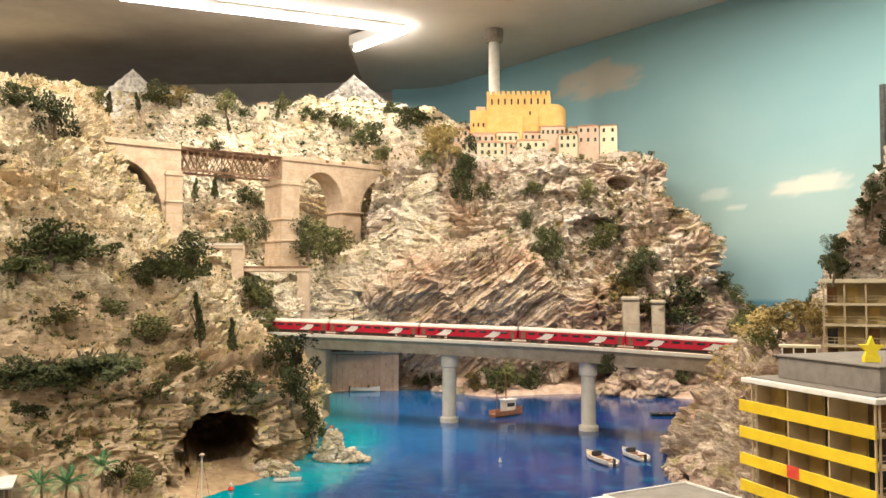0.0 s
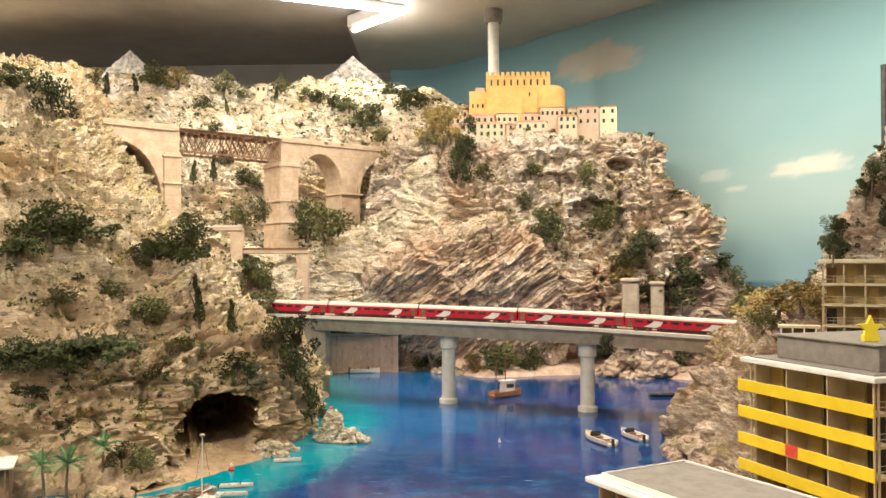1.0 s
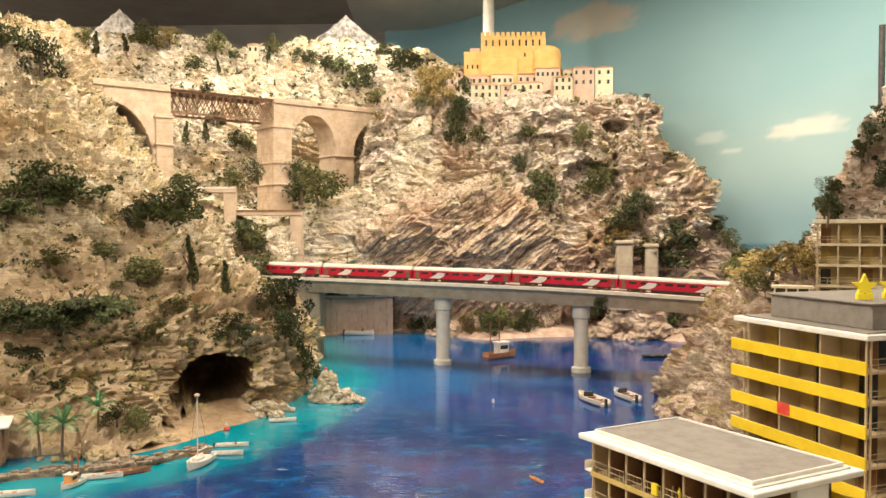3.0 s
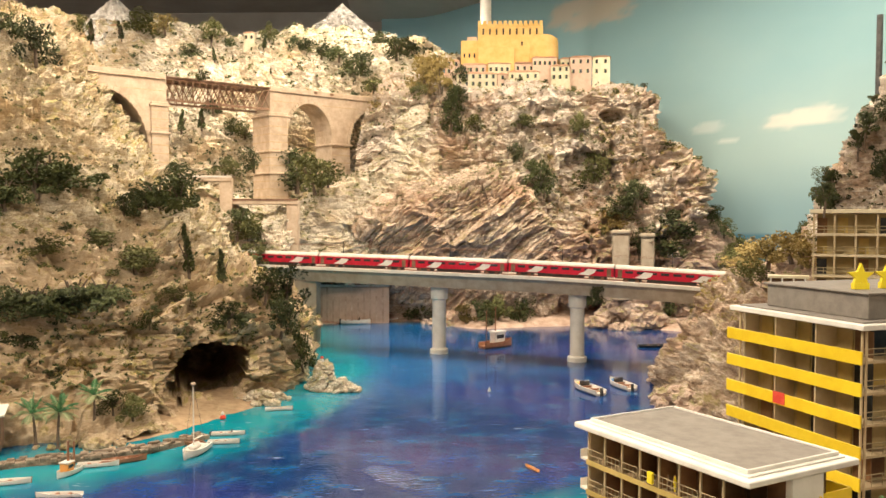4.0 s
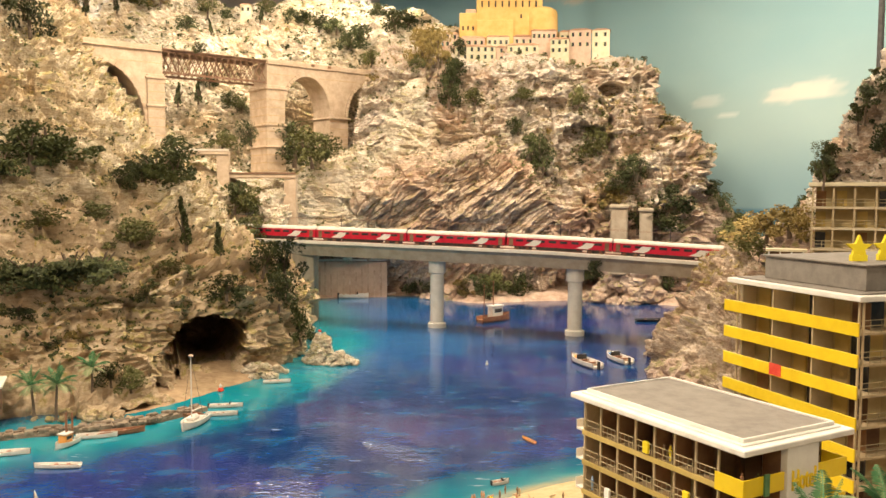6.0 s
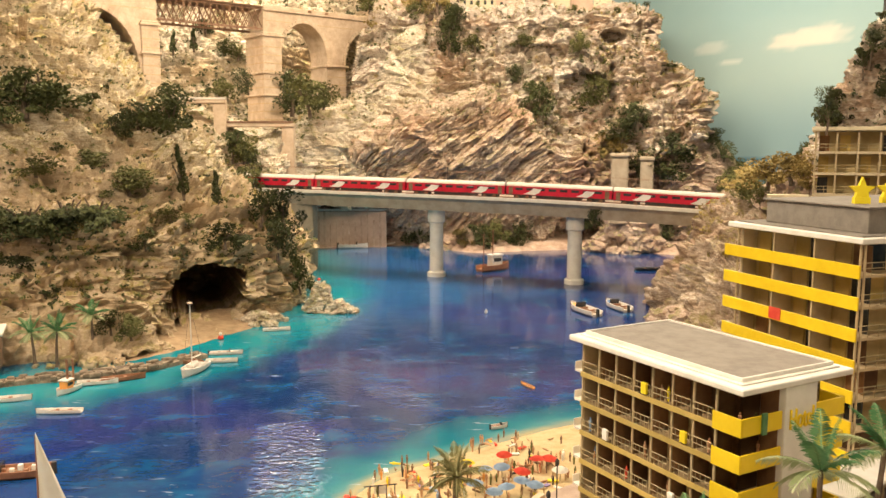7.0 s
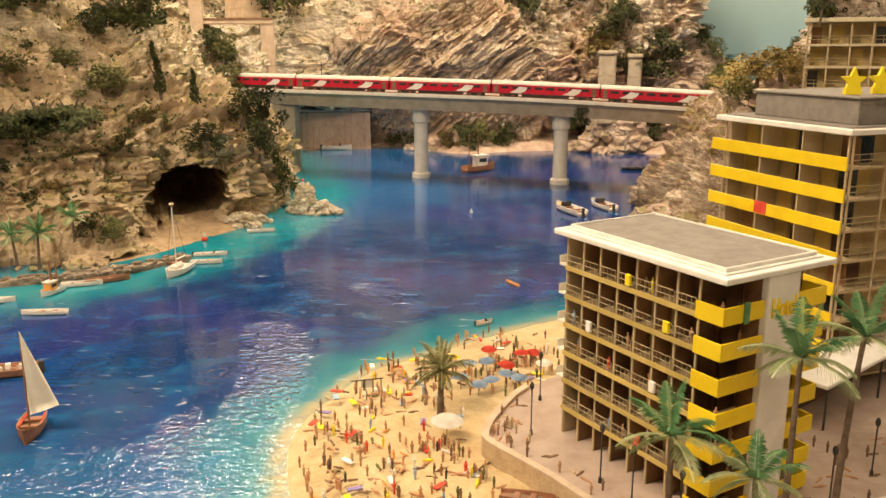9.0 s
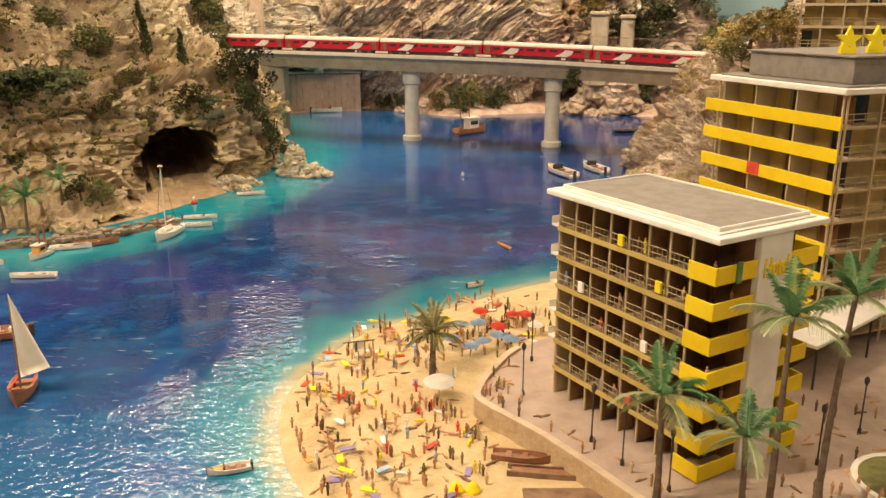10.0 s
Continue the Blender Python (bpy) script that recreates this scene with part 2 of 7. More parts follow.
mat("palm_green", (0.04, 0.15, 0.055), (0.14, 0.29, 0.12), 0.5, scale=50, rnd=0.15)
mat("palm_pale", (0.26, 0.33, 0.15), (0.48, 0.50, 0.28), 0.6, scale=50, rnd=0.15)
mat("palm_dry", (0.13, 0.13, 0.045), (0.28, 0.26, 0.11), 0.7, scale=50)
mat("bark", (0.09, 0.06, 0.04), (0.17, 0.12, 0.08), 0.9, scale=90, bump=0.5)
mat("boat_white", (0.62, 0.56, 0.48), (0.74, 0.69, 0.62), 0.35, scale=60)
mat("boat_wood", (0.22, 0.09, 0.045), (0.33, 0.15, 0.075), 0.5, scale=60)
mat("boat_orange", (0.70, 0.30, 0.06), (0.76, 0.36, 0.10), 0.5, scale=60)
mat("boat_blue", (0.05, 0.16, 0.36), (0.08, 0.22, 0.44), 0.5, scale=60)
mat("sailcloth", (0.76, 0.70, 0.58), (0.82, 0.77, 0.66), 0.8, scale=40, bump=0.2)
mat("cloth_blue", (0.25, 0.36, 0.52), (0.34, 0.46, 0.60), 0.8, scale=60)
mat("cloth_red", (0.65, 0.05, 0.03), (0.75, 0.10, 0.05), 0.8, scale=60)
mat("cloth_white", (0.80, 0.77, 0.70), (0.85, 0.82, 0.76), 0.8, scale=60)
mat("cloth_yellow", (0.80, 0.62, 0.02), (0.86, 0.70, 0.03), 0.8, scale=60)
mat("cloth_violet", (0.22, 0.16, 0.34), (0.3, 0.24, 0.42), 0.8, scale=60)
mat("skin_tan", (0.46, 0.23, 0.11), (0.58, 0.33, 0.18), 0.7, scale=60, rnd=0.3)
mat("timber", (0.16, 0.09, 0.05), (0.28, 0.17, 0.10), 0.8, scale=50, bump=0.4)
painted("painted_sky", 0.9)
water_paint("painted_water")
lamp_m = mat("tube_glow", (1, 1, 1))
lamp_m.node_tree.nodes["Principled BSDF"].inputs["Emission Color"].default_value = (1.0, 0.93, 0.82, 1)
lamp_m.node_tree.nodes["Principled BSDF"].inputs["Emission Strength"].default_value = 45.0

# ---- mesh helpers ----


def part(name, bm, material, parent=None, label="", smooth=False):
    me = bpy.data.meshes.new(name)
    bm.to_mesh(me)
    bm.free()
    me.materials.append(M[material])
    if smooth:
        me.polygons.foreach_set("use_smooth", [True] * len(me.polygons))
    ob = new(name, me)
    if parent:
        ob.parent = parent
    if label:
        ob["label"] = label
    return ob


def share(name, ob, parent, offset):
    """Another object on ob's mesh, moved by offset."""
    o = new(name, ob.data)
    o.parent = parent
    o.location = offset
    return o


def thing(name, label, category, group="", kind="", at=None):
    ob = new(name)
    ob.empty_display_size = 0.01
    if at is not None:
        ob.matrix_world = at
    return tagged(ob, label, category, group, kind)


def add_box(bm, a, b, bevel=0.0):
    a, b = Vector(a), Vector(b)
    r = bmesh.ops.create_cube(bm, size=1, matrix=Matrix.Translation((a + b) / 2) @ Matrix.Diagonal((*(b - a), 1)))
    if bevel:
        es = list({e for v in r["verts"] for e in v.link_edges})
        bmesh.ops.bevel(bm, geom=es, offset=bevel, segments=1, affect="EDGES", profile=0.5)
    return bm


def boxes(*pairs, bevel=0.0):
    bm = bmesh.new()
    for a, b in pairs:
        add_box(bm, a, b, bevel)
    return bm


def add_rod(bm, a, b, r, r2=None, seg=6):
    a, b = Vector(a), Vector(b)
    d = b - a
    m = Matrix.Translation((a + b) / 2) @ d.to_track_quat("Z", "Y").to_matrix().to_4x4()
    bmesh.ops.create_cone(bm, cap_ends=True, segments=seg, radius1=r, radius2=r if r2 is None else r2, depth=d.length, matrix=m)
    return bm


def rods(*items, seg=6):
    bm = bmesh.new()
    for a, b, r in items:
        add_rod(bm, a, b, r, seg=seg)
    return bm


def lathe(profile, seg=16, z0=0.0):
    """Turned shape from (radius, height) pairs."""
    bm = bmesh.new()
    rings = [[bm.verts.new((r * math.cos(2 * math.pi * k / seg), r * math.sin(2 * math.pi * k / seg), z + z0)) for k in range(seg)] for r, z in profile]
    for a, b in zip(rings, rings[1:]):
        for k in range(seg):
            bm.faces.new((a[k], a[(k + 1) % seg], b[(k + 1) % seg], b[k]))
    bm.faces.new(list(reversed(rings[0])))
    bm.faces.new(rings[-1])
    return bm


def spline(pts, n):
    """n points along a Catmull-Rom curve through pts."""
    p = np.array(pts, float)
    p = np.vstack([2 * p[0] - p[1], p, 2 * p[-1] - p[-2]])
    u = np.linspace(0, len(p) - 3 - 1e-6, n)
    i = u.astype(int)
    f = (u - i)[:, None]
    a, b, c, d = p[i], p[i + 1], p[i + 2], p[i + 3]
    return 0.5 * (2 * b + (c - a) * f + (2 * a - 5 * b + 4 * c - d) * f**2 + (3 * b - a - 3 * c + d) * f**3)


SHEETS = {}


def rock_sheet(name, contours, nu, nv, amp, label, seed=0.0, dip=0.15, material="rock_cream", dents=(), beds=48.0, strata=0.42, block=1.0, rough=0.95, flute=0.0):
    """A rock face lofted between contours from foot to crest, broken up by blocks, cracks and tilted strata.
    dents: caves as (x, y, z, half width, half height, depth)."""
    rows = np.array([spline(c, nu) for c in contours])
    g = np.array([spline(rows[:, i], nv) for i in range(nu)])
    nrm = np.cross(np.gradient(g, axis=0), np.gradient(g, axis=1))
    nrm /= np.linalg.norm(nrm, axis=2, keepdims=True) + 1e-9
    P = g.reshape(-1, 3)
    N = nrm.reshape(-1, 3)
    H = np.zeros(len(P))
    nn = noise.noise
    vor = noise.voronoi
    for k, (x, y, z) in enumerate(P):
        q = Vector((x + seed, y, z))
        w = noise.turbulence_vector(q * 3.0, 3, False) * 0.06
        zz = z + dip * x
        p1 = Vector((x + seed + w.x, y + w.y, (zz + w.z) * 1.1)) * 4.5
        d1, c1 = vor(p1)
        p2 = Vector((x + w.y, y + seed + w.z, (zz + w.x) * 1.5)) * 12.0
        d2, c2 = vor(p2)
        big = nn(q * 2.0)
        g1 = noise.noise_vector(c1[0] * 4.3 + Vector((0.37, 0.61, 0.13)))
        g2 = noise.noise_vector(c2[0] * 4.3 + Vector((0.17, 0.41, 0.73)))
        facet1 = g1.dot(p1 - c1[0]) + 0.5 * (p1 - c1[0]).z
        facet2 = g2.dot(p2 - c2[0]) + 0.3 * (p2 - c2[0]).z
        crack1 = min(1.0, (d1[1] - d1[0]) * 7.0) - 1.0
        crack2 = min(1.0, (d2[1] - d2[0]) * 5.0) - 1.0
        mask = max(0.0, min(1.0, 0.5 + 1.6 * nn((x * 1.9 + seed, y * 1.9, z * 1.9 + 4.0))))
        bed = zz * beds * (1.0 + 0.10 * nn((x * 0.9 + seed, y * 0.9, 2.0))) + 2.2 * nn((x * 1.7 + seed, y * 1.7, zz * 3.0)) + w.x * 9
        lay = math.floor(bed)
        step = bed - lay
        led = nn((x * 4.0 + lay * 7.31, y * 4.0 + seed, lay * 3.7)) + 0.4 * step - 1.0 * max(0.0, 1.0 - step * 4.0)
        fine = nn((x * 24 + seed, y * 24, zz * 58))
        grit = nn((x * 60, y * 60 + seed, zz * 80))
        upper = max(0.15, min(1.0, (z - 0.16) * 4.0))
        v = Vector((x + seed + 1.6 * w.y, y + 1.6 * w.z, 1.5 * zz + 1.6 * w.x))
        rid = 0.42 - 2.2 * abs(nn(v * 7.5)) + 0.62 * (0.36 - 1.9 * abs(nn(v * 19.0))) + 0.36 * (0.36 - 1.9 * abs(nn(v * 41.0)))
        H[k] = amp * (1.6 * big + 1.5 * g1.y + 0.7 * facet1 + 0.16 * crack1 + block * (0.45 * g2.y + 0.65 * facet2 + 0.14 * crack2 * (0.4 + 0.6 * mask)) + strata * led * (1.0 - 0.7 * mask) * upper + rough * rid + flute * (0.42 - 2.2 * abs(nn((x * 8.5 + seed + w.y * 6, y * 8.5, z * 1.8 + w.x * 8)))) + 0.24 * fine + 0.17 * grit)
    Q = P + N * H[:, None]
    for x, y, z, rx, rz, dp in dents:
        rag = 0.22 * np.array([noise.noise((v[0] * 40, v[2] * 40, seed)) for v in Q])
        e = ((Q[:, 0] - x) / rx) ** 2 + (np.maximum(Q[:, 2] - z, -rz) / rz) ** 2 + rag
        f = np.clip((1.0 - e) / 0.12, 0, 1) * (np.abs(Q[:, 1] - y) < 0.4)
        Q[:, 1] += dp * f * (1 + 0.5 * rag)
        Q[:, 0] += 0.02 * f * rag - 0.40 * dp * f * (dp > 0.3)
    faces = [(i * nv + j, (i + 1) * nv + j, (i + 1) * nv + j + 1, i * nv + j + 1) for i in range(nu - 1) for j in range(nv - 1)]
    me = bpy.data.meshes.new(name)
    me.from_pydata(Q.tolist(), [], faces)
    me.materials.append(M[material])
    ob = new(name, me)
    tagged(ob, label, "rock", kind="structure")
    SHEETS[name] = (Q, N)
    return ob


def paint_grid(name, pts, colours, material, label, category):
    """A sheet from a grid of places with a painted colour at each."""
    nu, nv = pts.shape[:2]
    me = bpy.data.meshes.new(name)
    me.from_pydata(pts.reshape(-1, 3).tolist(), [], [(i * nv + j, (i + 1) * nv + j, (i + 1) * nv + j + 1, i * nv + j + 1) for i in range(nu - 1) for j in range(nv - 1)])
    at = me.attributes.new("paint", "FLOAT_COLOR", "POINT")
    rgba = np.ones((nu * nv, 4))
    rgba[:, :colours.shape[-1]] = np.clip(colours.reshape(-1, colours.shape[-1]), 0, 1)
    at.data.foreach_set("color", rgba.ravel())
    me.materials.append(M[material])
    me.polygons.foreach_set("use_smooth", [True] * len(me.polygons))
    return tagged(new(name, me), label, category, kind="structure")


def field(x, y, z, s):
    return np.array([noise.fractal((a * s, b * s, c * s), 0.8, 2.0, 4) for a, b, c in zip(np.ravel(x), np.ravel(y), np.ravel(z))]).reshape(np.shape(x))


def lerp(a, b, f):
    return np.asarray(a) * (1 - f[..., None]) + np.asarray(b) * f[..., None]


def smooth(a, b, x):
    t = np.clip((x - a) / (b - a), 0, 1)
    return t * t * (3 - 2 * t)


# ---- hall: floor, ceiling, walls, painted sky ----
tagged(part("floor", boxes(((-4, -2.5, -1.1), (4, 6.6, -1.0))), "dark_grey"), "dark hall floor below the layout table", "floor", kind="structure")
bm = bmesh.new()
bm.faces.new([bm.verts.new(p) for p in ((-2.7, -2.5, CEIL), (4, -2.5, CEIL), (4, 6.6, CEIL), (-0.85, 6.6, CEIL), (-0.76, 4.68, CEIL), (-0.38, 4.34, CEIL), (-1.70, 3.76, CEIL), (-2.7, 3.3, CEIL))])
r = bmesh.ops.extrude_face_region(bm, geom=bm.faces[:])
bmesh.ops.translate(bm, vec=(0, 0, 0.06), verts=[v for v in r["geom"] if isinstance(v, bmesh.types.BMVert)])
tagged(part("ceiling", bm, "ceiling_pale"), "pale painted hall ceiling", "ceiling", kind="structure")
tagged(part("ceiling_upper", boxes(((-4, -2.5, CEIL + 0.07), (4, 6.6, CEIL + 0.12))), "ceiling_dark"), "dark raised part of the hall ceiling", "ceiling", kind="structure")
# south, west and east walls are unseen, their pale colour added to bounce fill light
for nm, a, b, m_, lb in (
    ("wall_south", (-4, -2.6, -1), (4, -2.5, CEIL + 0.07), "ceiling_pale", "unseen hall wall made pale for bounce fill"),
    ("wall_west", (-4.1, -2.5, -1), (-4, 6.6, CEIL + 0.07), "ceiling_pale", "unseen hall wall made pale for bounce fill"),
    ("wall_east", (4, -2.5, -1), (4.1, 6.6, CEIL + 0.07), "ceiling_pale", "unseen hall wall made pale for bounce fill"),
    ("wall_north", (-4, 5.85, -1), (4, 5.95, CEIL + 0.07), "ceiling_dark", "dark brown hall wall"),
):
    tagged(part(nm, boxes((a, b)), m_), lb + " behind the layout", "wall", kind="structure")

line = spline([(-0.62, 5.78), (-0.30, 5.72), (0.10, 5.32), (0.60, 4.73), (1.15, 4.10), (1.8, 3.36), (2.35, 2.5), (2.6, 1.2), (2.6, -0.4)], 300)
zs = np.linspace(-0.1, CEIL, 110)
pts = np.array([[(p[0], p[1], z) for z in zs] for p in line])
X, Y, Z = pts[..., 0], pts[..., 1], pts[..., 2]
n1, n2 = field(X, Y, Z * 2, 1.6), field(X, Y, Z * 2.5, 5.0)
sky = lerp((0.36, 0.47, 0.44), (0.22, 0.37, 0.39), smooth(0.5, 1.6, Z + 0.12 * n1))
sky = lerp(sky, (0.20, 0.33, 0.36), smooth(0.85, 0.5, Z) * 0.75)
sky = lerp(sky, (0.09, 0.23, 0.31), smooth(0.43, 0.415, Z))
for cx, cz, rx, rz, col, k in ((0.66, 1.66, 0.19, 0.10, (0.50, 0.40, 0.29), 0.7), (1.50, 0.95, 0.12, 0.055, (0.66, 0.62, 0.52), 0.8), (1.18, 0.94, 0.06, 0.03, (0.55, 0.60, 0.55), 0.6), (1.24, 0.87, 0.04, 0.014, (0.60, 0.63, 0.57), 0.7)):
    e = ((X - cx) / rx) ** 2 + ((Z - cz) / rz) ** 2 + 0.9 * n2
    sky = lerp(sky, col, smooth(1.2, 0.35, e) * k)
paint_grid("backdrop", pts, sky, "painted_sky", "painted blue sky backdrop with soft clouds", "backdrop")

tube = thing("tube_lamp", "bright fluorescent tubes under the ceiling", "lamp")
for a, b, w in TUBES[:2]:
    part("tube", rods((a, b, 0.013), seg=10), "tube_glow", tube, "glowing white tube")
    part("housing", rods(((a[0], a[1], 1.888), (b[0], b[1], 1.888), 0.014), seg=8), "plaster_white", tube)
# housings and hangers for the added, unseen fill tubes
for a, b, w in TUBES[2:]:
    o = thing("tube_lamp", "unseen fill tube added under the hall ceiling", "lamp")
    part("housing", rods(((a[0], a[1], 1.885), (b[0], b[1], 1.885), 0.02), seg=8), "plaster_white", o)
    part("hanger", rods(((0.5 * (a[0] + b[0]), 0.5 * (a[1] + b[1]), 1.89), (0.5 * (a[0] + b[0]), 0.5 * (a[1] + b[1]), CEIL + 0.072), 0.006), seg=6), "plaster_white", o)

edge_post = thing("hall_post", "thin dark post before the sky backdrop", "post")
part("shaft", rods(((1.618, 3.30, -0.05), (1.623, 3.30, 1.303), 0.012), seg=10), "dark_grey", edge_post)

col = thing("hall_column", "white round column between layout and ceiling", "column")
part("shaft", lathe([(0.030, 0.9), (0.030, CEIL - 0.06)], 20), "plaster_white", col, smooth=True)
part("collar", lathe([(0.042, CEIL - 0.075), (0.05, CEIL - 0.06), (0.05, CEIL - 0.002)], 20), "roof_grey", col)
col.location = (0.085, 4.42, 0)

# ---- water ----
SHORE_L = [(-1.35, 1.15), (-0.93, 1.50), (-0.80, 1.60), (-0.69, 1.72), (-0.57, 1.98), (-0.49, 2.30), (-0.52, 2.75), (-0.73, 3.6)]
SHORE_B = [(-0.02, 0.30), (-0.10, 0.62), (-0.145, 0.70), (-0.178, 0.775), (-0.198, 0.864), (-0.199, 0.938), (-0.172, 1.024), (-0.121, 1.128), (-0.039, 1.193), (0.052, 1.269), (0.174, 1.355), (0.40, 1.46)]
SHORE_K = [(-0.73, 3.85), (-0.34, 4.05), (0.0, 3.86), (0.33, 4.02), (0.63, 4.1), (0.93, 3.87)]
xs, ys = np.linspace(-2.7, 2.5, 330), np.linspace(0.28, 4.7, 290)
X, Y = np.meshgrid(xs, ys, indexing="ij")


def shore_dist(line):
    q = spline(line, 120)
    return np.min(np.hypot(X[..., None] - q[:, 0], Y[..., None] - q[:, 1]), axis=2)


Z0 = np.zeros_like(X)
w1, w2, w3 = field(X, Y, Z0, 2.4), field(X, Y * 0.7, Z0 + 3, 9.0), field(X * 0.6, Y, Z0 + 9, 20.0)
wc = lerp((0.005, 0.030, 0.12), (0.016, 0.030, 0.15), smooth(0.0, 0.5, w1))
wc = lerp(wc, (0.007, 0.065, 0.23), smooth(0.0, 0.6, w2) * 0.55)
wc = lerp(wc, (0.015, 0.13, 0.34), smooth(1.9, 2.6, Y) * smooth(0.25, -0.35, X + 0.2 * w1) * 0.75)
wc = lerp(wc, (0.012, 0.17, 0.33), smooth(0.25, 0.6, w3) * 0.35)
wc = lerp(wc, (0.004, 0.10, 0.24), smooth(1.15, 0.75, Y + 0.25 * w1) * 0.7)
dl, db, dk = shore_dist(SHORE_L), shore_dist(SHORE_B), shore_dist(SHORE_K)
for dd, a, b, col in ((dl, 0.25, 0.05, (0.006, 0.24, 0.29)), (db, 0.15, 0.02, (0.004, 0.17, 0.23)), (dk, 0.22, 0.03, (0.006, 0.22, 0.29))):
    wc = lerp(wc, col, smooth(a, b, dd + 0.05 * w2))
wc = lerp(wc, (0.07, 0.27, 0.28), smooth(0.055, 0.0, db + 0.02 * w3) * 0.9)
wc = lerp(wc, (0.42, 0.36, 0.20), smooth(0.022, 0.0, db + 0.01 * w3))
lane = smooth(0.085, 0.015, np.abs(X + 0.240 + 0.16 * (Y - 0.95)) + 0.035 * w2) * smooth(1.50, 1.22, Y)
lane = np.maximum(lane * (0.10 + 0.95 * smooth(0.80, 1.08, Y)), 0.62 * smooth(0.055, 0.010, np.abs(X + 0.338 + 0.20 * (Y - 0.90)) + 0.03 * w2) * smooth(1.10, 0.98, Y) * smooth(0.78, 0.88, Y))
lane = np.maximum(lane, 0.8 * smooth(0.07, 0.02, np.abs((X + 0.135) * 0.77 + (Y - 1.52) * 0.64) + 0.02 * w2) * smooth(0.13, 0.08, np.abs((X + 0.135) * 0.64 - (Y - 1.52) * 0.77)))
chop = np.clip((0.08 + 0.07 * smooth(0.0, 0.5, w2)) * (1.0 + 4.5 * smooth(0.95, 0.78, Y)) + 0.95 * smooth(0.34, 0.80, lane + 0.18 * w3), 0, 1)
wc = np.concatenate([wc, chop[..., None]], -1)
paint_grid("water", np.stack([X, Y, Z0 + 0.0004 * w3], -1), wc, "painted_water", "glossy blue bay turning turquoise at the shores", "water")
tagged(part("layout_frame", boxes(((-2.7, 0.22, -0.16), (2.6, 0.28, 0.004)), ((-2.7, 0.28, -0.2), (2.6, 5.0, -0.16)), bevel=0.004), "timber"), "brown timber edge board carrying the layout", "table", kind="structure")

# ---- terrain ----
rock_sheet("left_cliff", [
    [(-1.35, 1.22, -0.02), (-1.0, 1.56, -0.02), (-0.83, 1.70, -0.02), (-0.72, 1.84, -0.02), (-0.60, 2.12, -0.02), (-0.52, 2.34, -0.02), (-0.52, 2.75, -0.02)],
    [(-1.25, 1.45, 0.09), (-1.02, 1.68, 0.06), (-0.89, 1.80, 0.04), (-0.76, 1.97, 0.04), (-0.62, 2.19, 0.04), (-0.52, 2.42, 0.04), (-0.52, 2.78, 0.08)],
    [(-1.25, 1.50, 0.20), (-1.06, 1.75, 0.19), (-0.92, 1.85, 0.17), (-0.77, 2.00, 0.18), (-0.61, 2.20, 0.15), (-0.53, 2.42, 0.13), (-0.54, 2.80, 0.19)],
    [(-1.30, 1.60, 0.30), (-1.12, 1.85, 0.27), (-0.94, 1.90, 0.28), (-0.79, 2.05, 0.29), (-0.65, 2.30, 0.26), (-0.60, 2.55, 0.27), (-0.70, 2.90, 0.30)],
    [(-1.46, 1.85, 0.49), (-1.23, 2.05, 0.48), (-1.06, 2.15, 0.46), (-0.91, 2.30, 0.49), (-0.85, 2.55, 0.47), (-0.82, 2.80, 0.40), (-0.84, 3.00, 0.35)],
    [(-1.72, 2.20, 0.79), (-1.44, 2.40, 0.78), (-1.31, 2.50, 0.79), (-1.18, 2.60, 0.71), (-1.07, 2.75, 0.68), (-1.02, 2.90, 0.54), (-0.97, 3.10, 0.40)],
    [(-2.10, 2.70, 1.19), (-1.73, 2.90, 1.20), (-1.61, 3.00, 1.20), (-1.535, 3.17, 1.06), (-1.475, 3.28, 0.92), (-1.29, 3.29, 0.65), (-1.05, 3.30, 0.46)],
    [(-2.60, 3.40, 1.40), (-2.20, 3.70, 1.40), (-2.00, 3.80, 1.40), (-1.80, 3.80, 1.30), (-1.65, 3.80, 1.10), (-1.40, 3.70, 0.80), (-1.20, 3.70, 0.50)],
], 430, 500, 0.036, "cream and olive limestone cliff with a dark grotto", 1.0, material="rock_olive", dents=((-0.678, 2.05, 0.088, 0.080, 0.086, 0.55),), strata=1.6, beds=34.0, block=0.6, flute=0.4, rough=0.85)

